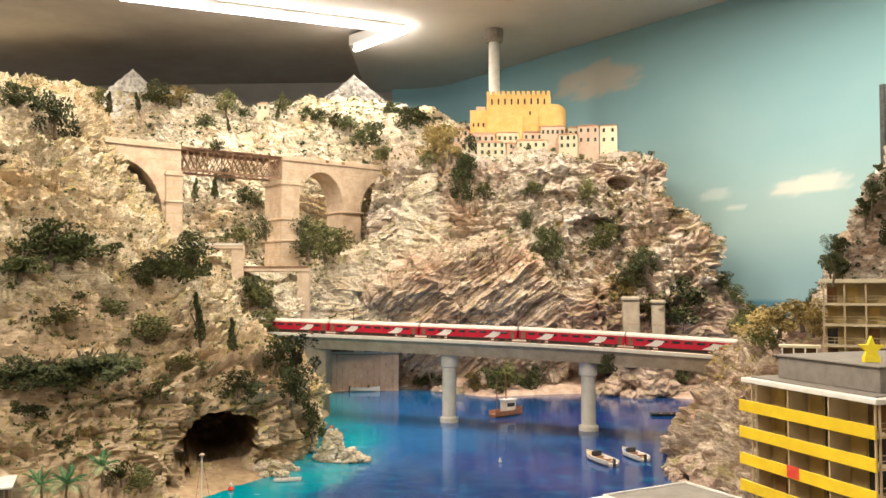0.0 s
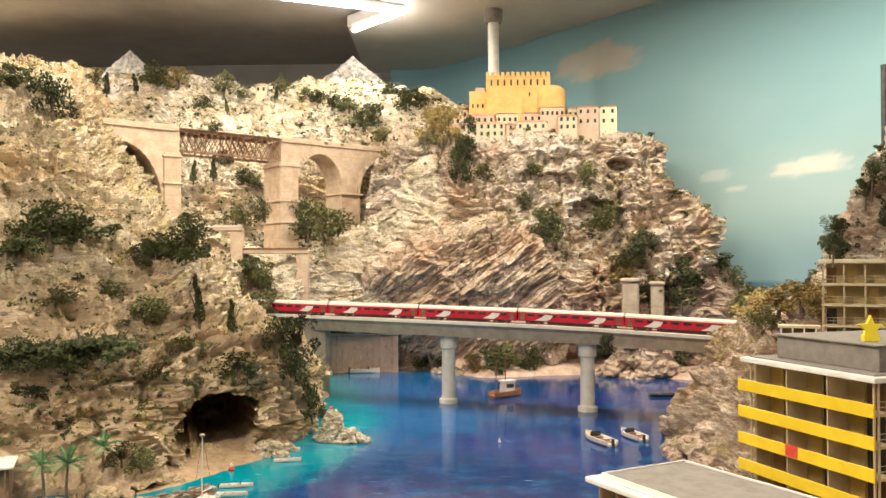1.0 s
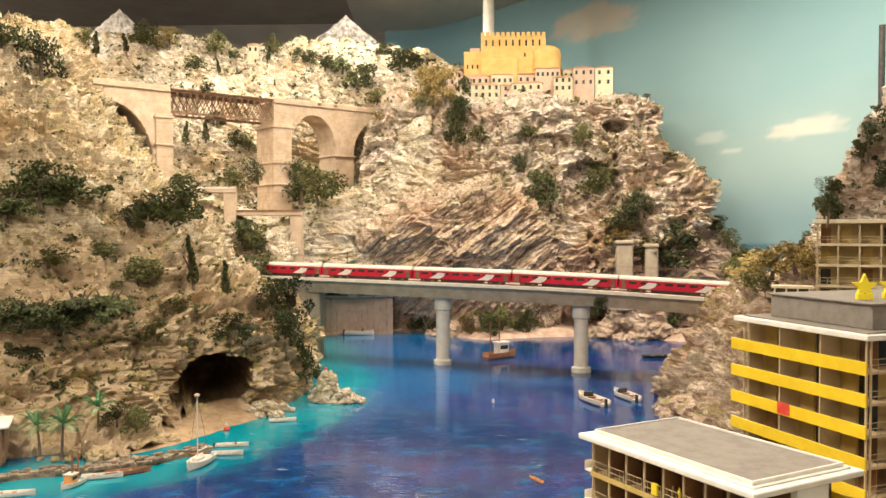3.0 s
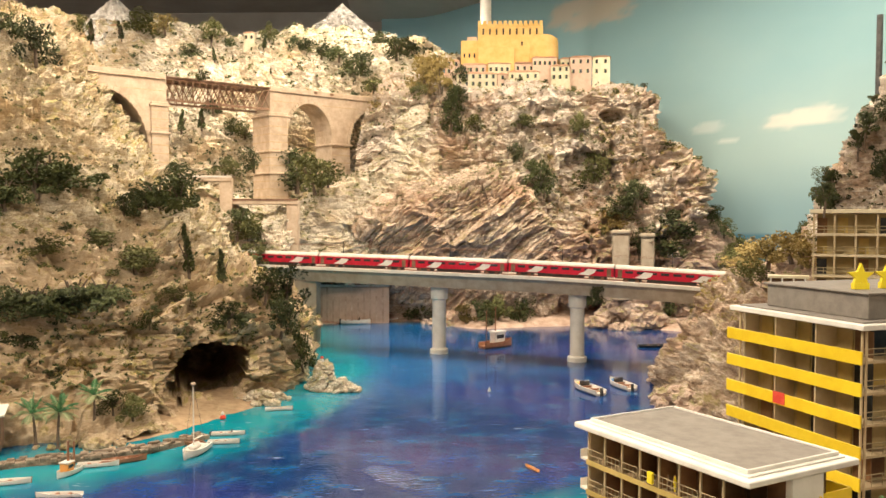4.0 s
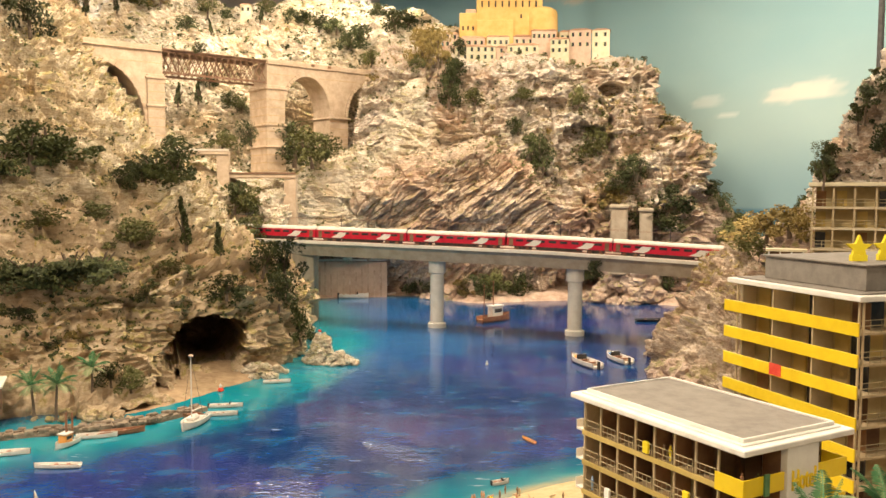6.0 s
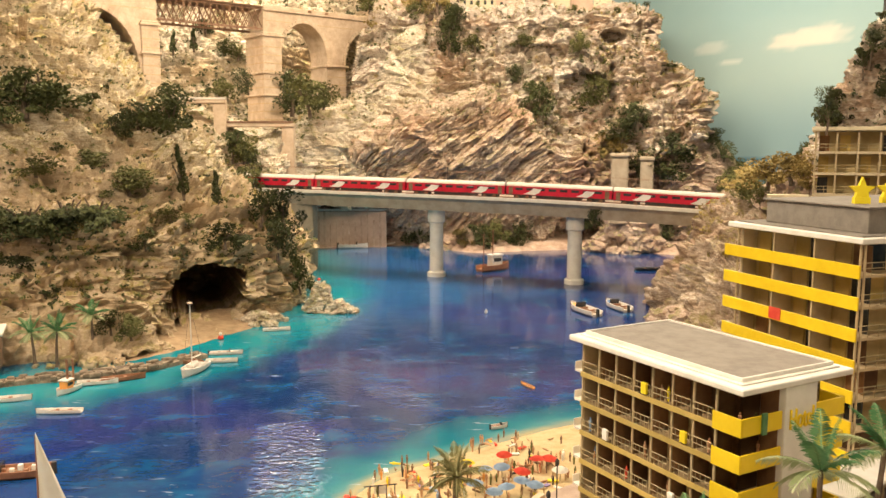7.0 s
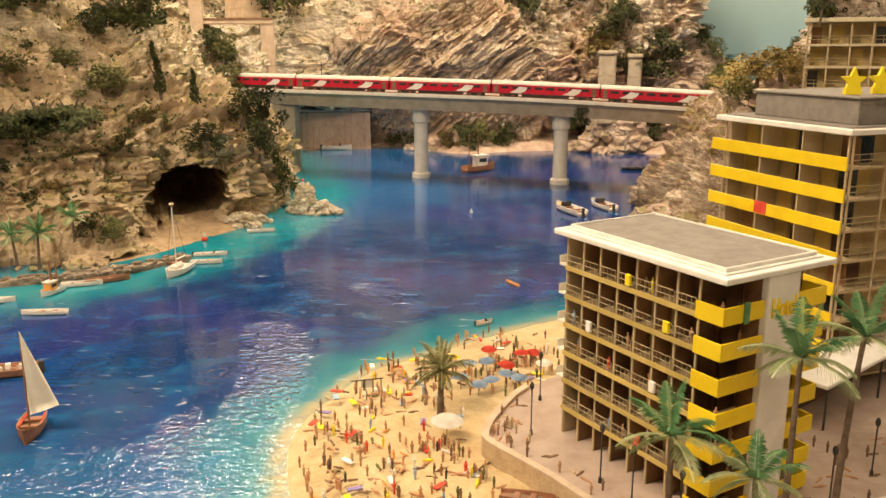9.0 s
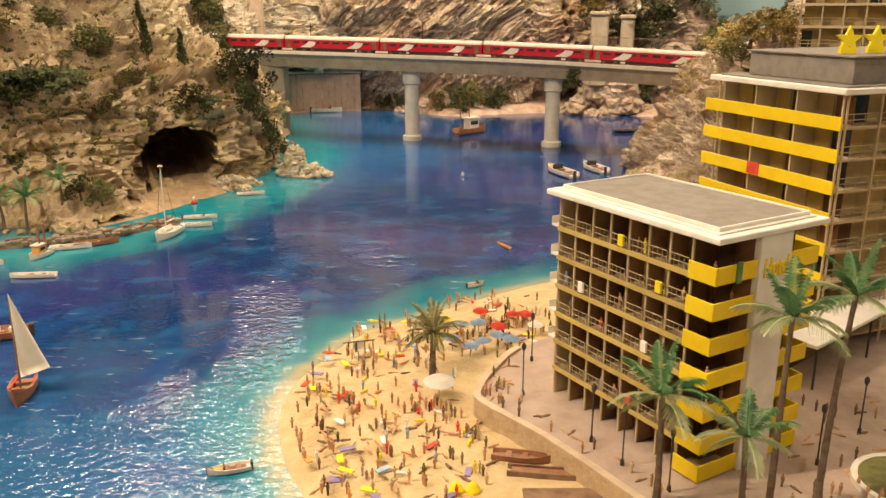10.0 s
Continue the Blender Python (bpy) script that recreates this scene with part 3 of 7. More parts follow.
rock_sheet("gorge_hillside", [
    [(-1.30, 3.90, -0.02), (-0.90, 3.90, -0.02), (-0.55, 3.97, -0.02), (-0.25, 4.05, -0.02), (0.10, 3.90, -0.02)],
    [(-1.30, 3.95, 0.34), (-0.97, 3.95, 0.34), (-0.63, 3.95, 0.36), (-0.24, 3.95, 0.35), (0.03, 3.90, 0.32)],
    [(-1.66, 3.80, 0.59), (-1.29, 3.86, 0.59), (-0.93, 3.95, 0.56), (-0.61, 4.02, 0.59), (-0.24, 3.95, 0.67)],
    [(-1.94, 4.00, 0.85), (-1.43, 4.06, 0.82), (-0.97, 4.12, 0.82), (-0.58, 4.20, 0.88), (-0.25, 4.05, 0.99)],
    [(-2.30, 4.30, 1.25), (-1.58, 4.30, 1.24), (-1.06, 4.30, 1.18), (-0.63, 4.30, 1.21), (-0.17, 4.20, 1.22)],
    [(-3.10, 4.60, 1.66), (-2.30, 4.60, 1.61), (-1.60, 4.60, 1.59), (-1.20, 4.60, 1.53), (-0.60, 4.60, 1.53), (-0.05, 4.40, 1.36)],
    [(-3.10, 4.95, 1.66), (-2.30, 4.95, 1.61), (-1.60, 4.95, 1.57), (-1.20, 4.95, 1.53), (-0.60, 4.95, 1.53), (-0.05, 4.75, 1.34)],
], 330, 340, 0.034, "bright pale mountainside with terraces and scrub", 5.0, beds=30.0, strata=0.9, block=0.5, rough=0.6)

rock_sheet("gorge_bank", [
    [(-1.45, 3.50, 0.0), (-1.20, 3.62, 0.0), (-1.0, 3.66, 0.0), (-0.85, 3.74, 0.02), (-0.72, 3.79, 0.17), (-0.55, 3.80, 0.17), (-0.38, 3.82, 0.17), (-0.22, 3.86, 0.20), (-0.05, 3.98, 0.20)],
    [(-1.42, 3.40, 0.27), (-1.16, 3.36, 0.27), (-0.98, 3.36, 0.27), (-0.80, 3.38, 0.27), (-0.68, 3.53, 0.27), (-0.54, 3.62, 0.26), (-0.38, 3.71, 0.26), (-0.22, 3.78, 0.28), (-0.05, 3.95, 0.28)],
    [(-1.40, 3.36, 0.45), (-1.119, 3.38, 0.515), (-0.951, 3.38, 0.465), (-0.764, 3.40, 0.415), (-0.686, 3.57, 0.50), (-0.551, 3.67, 0.52), (-0.417, 3.77, 0.56), (-0.27, 3.80, 0.68), (-0.06, 3.98, 0.70)],
    [(-1.40, 3.46, 0.60), (-1.157, 3.49, 0.60), (-0.986, 3.50, 0.56), (-0.794, 3.52, 0.555), (-0.691, 3.70, 0.640), (-0.568, 3.78, 0.665), (-0.43, 3.85, 0.78), (-0.27, 3.86, 1.00), (-0.08, 4.03, 1.02)],
    [(-1.45, 3.95, 0.62), (-1.20, 3.95, 0.62), (-1.05, 3.95, 0.58), (-0.85, 3.97, 0.57), (-0.72, 3.97, 0.66), (-0.57, 3.97, 0.69), (-0.40, 4.0, 0.86), (-0.25, 4.1, 1.06), (-0.05, 4.2, 1.06)],
], 220, 200, 0.020, "cream talus and ledges in the gorge", 41.0, strata=0.25, beds=24.0)

rock_sheet("castle_rock", [
    [(-0.62, 3.95, -0.02), (-0.24, 4.05, -0.02), (0.13, 3.92, -0.02), (0.52, 4.05, -0.02), (0.82, 3.95, -0.02), (1.02, 3.72, -0.02), (1.07, 3.95, -0.02)],
    [(-0.62, 3.85, 0.35), (-0.24, 3.82, 0.34), (0.13, 3.80, 0.33), (0.52, 3.75, 0.31), (0.80, 3.70, 0.32), (1.04, 3.67, 0.32), (1.07, 3.95, 0.30)],
    [(-0.58, 3.82, 0.51), (-0.24, 3.85, 0.54), (0.14, 3.80, 0.56), (0.53, 3.80, 0.54), (0.84, 3.75, 0.56), (1.05, 3.70, 0.53), (1.08, 3.95, 0.53)],
    [(-0.53, 3.79, 0.73), (-0.19, 3.90, 0.78), (0.14, 3.85, 0.80), (0.54, 3.85, 0.80), (0.80, 3.80, 0.80), (1.055, 3.74, 0.70), (1.075, 3.95, 0.68)],
    [(-0.50, 3.82, 0.97), (-0.18, 3.95, 1.01), (0.14, 3.90, 1.00), (0.55, 3.90, 1.00), (0.78, 3.86, 0.97), (0.90, 3.87, 0.89), (0.93, 4.20, 0.88)],
    [(-0.42, 3.98, 1.14), (-0.08, 4.00, 1.11), (0.20, 3.95, 1.11), (0.56, 3.95, 1.14), (0.78, 3.92, 1.14), (0.91, 3.91, 1.07), (0.93, 4.28, 1.06)],
    [(-0.36, 4.42, 1.28), (-0.05, 4.45, 1.22), (0.20, 4.45, 1.20), (0.56, 4.45, 1.20), (0.78, 4.45, 1.16), (0.90, 4.45, 1.10), (0.93, 4.50, 1.08)],
], 440, 420, 0.036, "craggy limestone headland with tilted strata", 9.0, dip=-0.12, material="rock_pink", beds=30.0, strata=0.40, block=0.85, flute=0.55, dents=((0.675, 3.9, 0.985, 0.065, 0.035, 0.14), (0.55, 3.8, 0.67, 0.15, 0.16, 0.09), (0.36, 3.85, 0.90, 0.10, 0.05, 0.05), (0.845, 3.8, 0.93, 0.055, 0.15, -0.05), (0.70, 3.75, 0.45, 0.10, 0.09, 0.06)))

rock_sheet("brown_knoll", [
    [(-0.36, 3.98, -0.02), (-0.28, 3.93, -0.02), (-0.12, 3.86, -0.02), (0.10, 3.84, -0.02), (0.27, 3.86, -0.02), (0.42, 3.92, -0.02)],
    [(-0.50, 3.80, 0.34), (-0.345, 3.72, 0.33), (-0.148, 3.68, 0.33), (0.083, 3.68, 0.33), (0.262, 3.70, 0.33), (0.409, 3.76, 0.33)],
    [(-0.517, 3.70, 0.43), (-0.329, 3.64, 0.505), (-0.120, 3.62, 0.56), (0.095, 3.63, 0.585), (0.26, 3.66, 0.535), (0.392, 3.72, 0.435)],
    [(-0.517, 3.78, 0.46), (-0.325, 3.74, 0.61), (-0.131, 3.73, 0.69), (0.096, 3.73, 0.75), (0.253, 3.73, 0.66), (0.371, 3.76, 0.495)],
    [(-0.51, 3.95, 0.46), (-0.32, 3.98, 0.61), (-0.13, 3.98, 0.69), (0.096, 3.98, 0.75), (0.25, 3.98, 0.66), (0.37, 3.95, 0.49)],
], 240, 220, 0.026, "brown diagonally ridged rock knoll", 51.0, dip=-0.75, material="rock_brown", beds=27.0, strata=0.6)

rock_sheet("right_rock", [
    [(0.80, 3.00, -0.02), (0.62, 2.60, -0.02), (0.52, 2.30, -0.02), (0.50, 1.90, -0.02), (0.55, 1.50, -0.02), (0.70, 1.2, -0.02)],
    [(0.85, 3.00, 0.12), (0.67, 2.60, 0.12), (0.59, 2.35, 0.08), (0.58, 1.95, 0.06), (0.62, 1.50, 0.05), (0.80, 1.2, 0.05)],
    [(0.88, 2.95, 0.24), (0.73, 2.60, 0.24), (0.66, 2.42, 0.20), (0.68, 2.05, 0.16), (0.72, 1.60, 0.12), (0.90, 1.3, 0.12)],
    [(0.98, 2.95, 0.32), (0.86, 2.65, 0.32), (0.81, 2.48, 0.29), (0.85, 2.15, 0.24), (0.90, 1.70, 0.20), (1.05, 1.4, 0.18)],
    [(1.50, 3.00, 0.35), (1.45, 2.70, 0.35), (1.40, 2.50, 0.33), (1.45, 2.20, 0.29), (1.5, 1.80, 0.24), (1.6, 1.5, 0.2)],
], 260, 220, 0.026, "rounded brown and cream shore rocks", 13.0, dip=0.3, material="rock_shore", rough=1.0, flute=1.8)

rock_sheet("right_cliff", [
    [(0.98, 2.75, 0.30), (0.86, 2.35, 0.28), (1.00, 2.15, 0.26), (1.25, 2.00, 0.24), (1.7, 1.8, 0.2)],
    [(1.14, 2.75, 0.46), (1.00, 2.40, 0.47), (1.11, 2.22, 0.48), (1.36, 2.08, 0.48), (1.81, 1.9, 0.45)],
    [(1.24, 2.75, 0.62), (1.06, 2.42, 0.63), (1.16, 2.28, 0.66), (1.41, 2.15, 0.68), (1.8, 2.0, 0.7)],
    [(1.34, 2.75, 0.80), (1.15, 2.45, 0.80), (1.22, 2.35, 0.88), (1.44, 2.25, 0.95), (1.86, 2.1, 1.0)],
    [(1.54, 2.85, 0.90), (1.44, 2.60, 0.95), (1.41, 2.50, 1.02), (1.56, 2.45, 1.08), (1.96, 2.4, 1.1)],
], 150, 150, 0.025, "shaded brown cliff with pines", 21.0, material="rock_pink")

rock_sheet("far_hill", [
    [(0.95, 3.80, -0.02), (1.08, 3.72, -0.02), (1.26, 3.70, -0.02), (1.40, 3.62, -0.02)],
    [(0.95, 3.80, 0.32), (1.08, 3.74, 0.32), (1.22, 3.72, 0.30), (1.36, 3.64, 0.24)],
    [(0.95, 3.84, 0.50), (1.08, 3.80, 0.49), (1.18, 3.78, 0.43), (1.26, 3.72, 0.34)],
    [(0.92, 3.98, 0.60), (1.05, 3.95, 0.60), (1.13, 3.90, 0.55), (1.21, 3.80, 0.44)],
], 90, 90, 0.012, "smooth beige slope behind the headland", 31.0, material="rock_pink")

# two bright summits on the skyline, the left one in a paler copy that stands for lamp light
for cx, cy, zb, zt, rr, ry in ((-0.735, 4.72, 1.30, 1.735, 0.46, 0.24), (-2.04, 4.66, 1.44, 1.77, 0.33, 0.20)):
    rings, nr = 96, 60
    vs, fs = [], []
    for j in range(nr):
        f = j / (nr - 1)
        for k in range(rings):
            a = 2 * math.pi * k / rings
            ca, sa = math.cos(a), math.sin(a)
            r0 = (1 - f) ** 1.05 * (1 + 0.34 * noise.noise((ca * 2.2 + cx, sa * 2.2, f * 3)) + 0.26 * noise.noise((ca * 5, sa * 5 + cx, f * 8)) + 0.20 * noise.noise((ca * 13 + cx, sa * 13, f * 20))) + 0.006
            vs.append((cx + rr * r0 * ca, cy + ry * r0 * sa, zb + (zt - zb) * f + 0.035 * noise.noise((ca * 5, sa * 5, f * 16 + cx)) * (1 - f)))
    for j in range(nr - 1):
        for k in range(rings):
            q = (k + 1) % rings
            fs.append((j * rings + k, j * rings + q, (j + 1) * rings + q, (j + 1) * rings + k))
    me = bpy.data.meshes.new("summit")
    me.from_pydata(vs, [], fs)
    me.materials.append(M["snow_rock" if cx > -1 else "snow_rock_lit"])
    tagged(new("summit", me), "pale pointed mountain summit", "mountain", kind="structure")

# ---- beach and promenade ----
a = spline(SHORE_B, 150)
b = spline([(0.30, 0.30), (0.26, 0.55), (0.22, 0.64), (0.16, 0.74), (0.12, 0.80), (0.10, 0.88), (0.12, 0.96), (0.18, 1.05), (0.26, 1.12), (0.34, 1.2), (0.42, 1.28), (0.55, 1.36)], 150)
bm = bmesh.new()
grid = []
for i in range(150):
    row = []
    for j in range(60):
        f = j / 59 * 1.03 - 0.03
        x, y = a[i] * (1 - f) + b[i] * f
        z = -0.0025 + 0.017 * min(1, max(0, f) * 3.0) ** 0.7
        z += (0.0022 * noise.noise((x * 40, y * 40, 0)) + 0.0012 * noise.noise((x * 120, y * 120, 5))) * min(1, max(0, f) * 8)
        row.append(bm.verts.new((x, y, z)))
    grid.append(row)
for i in range(149):
    for j in range(59):
        bm.faces.new((grid[i][j], grid[i + 1][j], grid[i + 1][j + 1], grid[i][j + 1]))
tagged(part("beach", bm, "sand", smooth=True), "yellow sand beach trodden uneven", "beach", kind="structure")

PZ = 0.036
edge = spline([(0.22, 0.44), (0.19, 0.60), (0.161, 0.661), (0.102, 0.754), (0.047, 0.823), (0.039, 0.855), (0.062, 0.92), (0.105, 0.99), (0.20, 1.06), (0.32, 1.10)], 60)
outer = [tuple(p) for p in edge] + [(0.5, 1.25), (0.75, 1.4), (2.3, 1.4), (2.3, 0.30), (0.22, 0.30)]
bm = bmesh.new()
bm.faces.new([bm.verts.new((x, y, PZ)) for x, y in outer])
r = bmesh.ops.extrude_face_region(bm, geom=bm.faces[:])
bmesh.ops.translate(bm, vec=(0, 0, -0.05), verts=[v for v in r["geom"] if isinstance(v, bmesh.types.BMVert)])
bmesh.ops.triangulate(bm, faces=[f for f in bm.faces if len(f.verts) > 4])
tagged(part("pavement", bm, "paving"), "paved hotel promenade", "pavement", kind="structure")


def ribbon_wall(line, z0, z1, w):
    """A wall of thickness w along a plan curve."""
    bm = bmesh.new()
    t = np.gradient(line, axis=0)
    n = np.stack([-t[:, 1], t[:, 0]], 1) / np.linalg.norm(t, axis=1)[:, None] * w / 2
    prev = None
    for p, q in zip(line, n):
        s = [bm.verts.new((*(p + q), z1)), bm.verts.new((*(p - q), z1)), bm.verts.new((*(p - q), z0)), bm.verts.new((*(p + q), z0))]
        if prev:
            for k in range(4):
                bm.faces.new((prev[k], prev[(k + 1) % 4], s[(k + 1) % 4], s[k]))
        else:
            bm.faces.new(s)
        prev = s
    bm.faces.new(list(reversed(prev)))
    bmesh.ops.recalc_face_normals(bm, faces=bm.faces)
    return bm


sea_wall = thing("sea_wall", "brown masonry wall between beach and promenade", "wall", kind="structure")
part("masonry", ribbon_wall(edge[6:46], 0.004, PZ + 0.002, 0.008), "brick_wall", sea_wall)
part("coping", ribbon_wall(edge[6:46], PZ + 0.002, PZ + 0.0045, 0.0085), "stone_pink", sea_wall)

quay_line = spline([(-1.30, 1.30), (-0.934, 1.554), (-0.799, 1.607), (-0.694, 1.668), (-0.60, 1.79)], 50)
quay = thing("quay", "low stone quay along the left shore", "quay", kind="structure")
part("quay_body", ribbon_wall(quay_line, -0.02, 0.009, 0.034), "quay_stone", quay)
block = None
for k in range(96):
    p, q = quay_line[(k * 49) // 96], quay_line[(k * 49) // 96 + 1]
    d = (q - p) / np.linalg.norm(q - p)
    w = (-0.014, 0.0, 0.013)[k % 3] + random.uniform(-0.003, 0.003)
    at = Matrix.Translation((p[0] - d[1] * w + random.uniform(-0.004, 0.004), p[1] + d[0] * w, 0.0085)) @ Matrix.Rotation(math.atan2(d[1], d[0]) + random.uniform(-0.3, 0.3), 4, "Z") @ Matrix.Diagonal((random.uniform(0.7, 1.5), random.uniform(0.7, 1.1), random.uniform(0.6, 1.4), 1))
    if block is None:
        block = part("stone", boxes(((-0.008, -0.0055, -0.003), (0.008, 0.0055, 0.005)), bevel=0.0012), "quay_stone", quay)
        block.matrix_basis = at
    else:
        share("stone", block, quay, (0, 0, 0)).matrix_basis = at
ca, cb = spline([(-0.76, 1.72), (-0.675, 1.83), (-0.61, 1.97), (-0.555, 2.10), (-0.52, 2.24)], 40), spline([(-0.86, 1.86), (-0.80, 2.02), (-0.74, 2.14), (-0.66, 2.26), (-0.60, 2.36)], 40)
bm = bmesh.new()
g_ = [[bm.verts.new((*(ca[i] * (1 - j / 14) + cb[i] * j / 14), -0.003 + 0.028 * (j / 14) ** 0.8 + 0.004 * noise.noise((i * 0.5, j * 0.6, 7.0)) * min(1, j / 2))) for j in range(15)] for i in range(40)]
for i in range(39):
    for j in range(14):
        bm.faces.new((g_[i][j], g_[i + 1][j], g_[i + 1][j + 1], g_[i][j + 1]))
tagged(part("cove_beach", bm, "sand_brown", smooth=True), "small sandy cove before the grotto", "beach", kind="structure")


# ---- hotels ----
def site(near, left, right):
    """Local frame: x along the short front, y along the long front, z up; its sizes."""
    n, u, v = Vector(near), Vector(left) - Vector(near), Vector(right) - Vector(near)
    m = Matrix((v.normalized().to_3d(), u.normalized().to_3d(), Vector((0, 0, 1)))).transposed().to_4x4()
    m.translation = (near[0], near[1], 0)
    return m, u.length, v.length


RAIL_BARS = {}


def railing(name, parent, a, b, h, n, r=0.0005):
    """A thin railing from a to b: the top rail carries a mid rail and n + 1 posts."""
    a, b = Vector(a), Vector(b)
    d = b - a
    key = (round(d.x, 5), round(d.y, 5), h, r)
    if key not in RAIL_BARS:
        top = part(name, rods(((0, 0, h), (d.x, d.y, h), r), seg=4), "rail", parent)
        mid = part("mid_rail", rods(((0, 0, h * 0.55), (d.x, d.y, h * 0.55), r), seg=4), "rail", top)
        post = part("post", rods(((0, 0, 0), (0, 0, h), r * 0.8), seg=4), "rail", top)
        RAIL_BARS[key] = (top, mid, post)
        top.location = a
    else:
        top, mid, post = RAIL_BARS[key]
        top = share(name, top, parent, a)
        share("mid_rail", mid, top, (0, 0, 0))
        share("post", post, top, (0, 0, 0))
    for k in range(1, n + 1):
        share("post", post, top, d * (k / n))
    return top


H1, L1, W1 = site((0.249, 0.709), (0.119, 0.929), (0.385, 0.789))
H1 = Matrix.Translation((0.2316, 0.6594, -0.00225)) @ H1.to_3x3().to_4x4() @ Matrix.Diagonal((0.93, 0.93, 1.0624, 1))
h1 = thing("hotel", "white slab hotel with yellow corner balconies and grey flat roof", "hotel", at=H1)
F0, FH, NF = 0.037, 0.0307, 7
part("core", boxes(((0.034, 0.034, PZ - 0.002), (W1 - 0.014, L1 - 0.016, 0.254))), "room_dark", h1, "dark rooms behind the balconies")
part("end_wall", boxes(((0.012, L1 - 0.016, PZ), (W1 - 0.012, L1 - 0.012, 0.254))), "fin", h1, "pale end wall")
part("back_wall", boxes(((W1 - 0.014, 0.03, PZ), (W1 - 0.011, L1 - 0.012, 0.254))), "fin", h1, "pale rear wall")
ya, yb = 0.040, L1 - 0.014
bay = (yb - ya) / 7
for k in range(8):
    y = ya + bay * k
    # inner walls and floors darker than the front edges, for shade in the recesses
    part("fin_wall", boxes(((0.0125, y - 0.0010, PZ), (0.036, y + 0.0010, 0.253))), "room_dark", h1, "brown party wall with recess shade in its colour")
    part("fin_edge", boxes(((0.0105, y - 0.0012, PZ), (0.0124, y + 0.0012, 0.253))), "fin", h1)
door = curtain = None
for f in range(NF):
    z = F0 + FH * f
    if f:
        part("floor_slab", boxes(((0.0085, 0.012, z - 0.0022), (0.036, yb + 0.001, z))), "balcony_floor", h1)
        part("balcony_edge", boxes(((0.0072, ya, z - 0.0034), (0.0088, yb, z + 0.0014))), "yellow_dull", h1, "dull yellow balcony edge")
    for b in range(7):
        y = ya + bay * b
        if f:
            railing("railing", h1, (0.0085, y + 0.0015, z), (0.0085, y + bay - 0.0015, z), 0.0125, 4)
        w = random.choice((0.35, 0.5, 0.62))
        if door is None:
            door = part("glass_door", boxes(((0.0325, 0.004, 0.001), (0.0345, bay * 0.55, 0.0255)), bevel=0.0004), "glass_dark", h1)
            curtain = part("curtain", boxes(((0.0318, bay * 0.56, 0.001), (0.0342, bay * 0.92, 0.0255)), bevel=0.0006), "room_beige", h1)
            door.location = curtain.location = (0, y, z)
        else:
            share("glass_door", door, h1, (0, y, z))
            if random.random() < 0.28:
                share("curtain", curtain, h1, (0, y, z))
for f in range(NF):
    z = F0 + FH * f + (0.004 if f == 0 else 0)
    part("corner_balcony", boxes(((0.0040, 0.0040, z - 0.003), (0.0060, 0.0385, z + 0.0125)), ((0.0060, 0.0040, z - 0.003), (0.0600, 0.0060, z + 0.0125)), bevel=0.0004), "yellow", h1, "bright yellow corner balcony front")
    part("corner_floor", boxes(((0.0062, 0.0062, z - 0.0025), (0.0600, 0.0385, z))), "fin", h1)
    part("side_balcony", boxes(((0.1060, 0.0050, z - 0.003), (0.1535, 0.0070, z + 0.0125)), ((0.1515, 0.0072, z - 0.003), (0.1535, 0.036, z + 0.0125)), bevel=0.0004), "yellow", h1, "bright yellow side balcony front")
    part("side_floor", boxes(((0.1060, 0.0072, z - 0.0025), (0.1513, 0.036, z))), "fin", h1)
for f in range(2, NF):
    z = F0 + FH * f
    part("end_balcony", boxes(((0.012, L1 - 0.0118, z - 0.0022), (0.028, L1 + 0.003, z)), ((0.012, L1 + 0.0018, z), (0.028, L1 + 0.003, z + 0.008)), bevel=0.0003), "plaster_white", h1, "small white end balcony")
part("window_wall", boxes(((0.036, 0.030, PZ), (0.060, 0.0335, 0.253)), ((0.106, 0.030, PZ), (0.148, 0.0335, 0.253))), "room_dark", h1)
# dark sheet on the tower's side, standing for the shaded recess there
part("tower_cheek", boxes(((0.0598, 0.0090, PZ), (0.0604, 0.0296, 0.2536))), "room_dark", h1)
part("stair_tower", boxes(((0.0605, 0.0015, PZ), (0.1055, 0.033, 0.2538)), bevel=0.0006), "plaster_white", h1, "plain white stair tower")
lettering = bpy.data.curves.new("lettering", "FONT")
lettering.body, lettering.size, lettering.extrude = "Hotel", 0.0215, 0.0009
draft = new("draft", lettering)
bpy.context.view_layer.update()
sign = new("sign_lettering", bpy.data.meshes.new_from_object(draft.evaluated_get(bpy.context.evaluated_depsgraph_get())))
bpy.data.objects.remove(draft)
sign.data.materials.clear()
sign.data.materials.append(M["yellow"])
sign.parent = h1
sign.matrix_basis = Matrix.Translation((0.0655, 0.0004, 0.2175)) @ Matrix.Rotation(math.pi / 2, 4, "X") @ Matrix.Diagonal((0.72, 1.15, 1, 1))
tagged(sign, "yellow painted sign letters")
part("roof_slab", boxes(((0, 0, 0.2540), (W1, L1, 0.2595)), bevel=0.001), "plaster_white", h1, "white overhanging roof slab")
part("roof_step", boxes(((0.009, 0.009, 0.2595), (W1 - 0.009, L1 - 0.009, 0.2612)), bevel=0.0005), "plaster_white", h1)
part("roof_deck", boxes(((0.0160, 0.0160, 0.2612), (W1 - 0.0160, L1 - 0.0160, 0.2632))), "roof_grey", h1, "grey gravel roof deck")
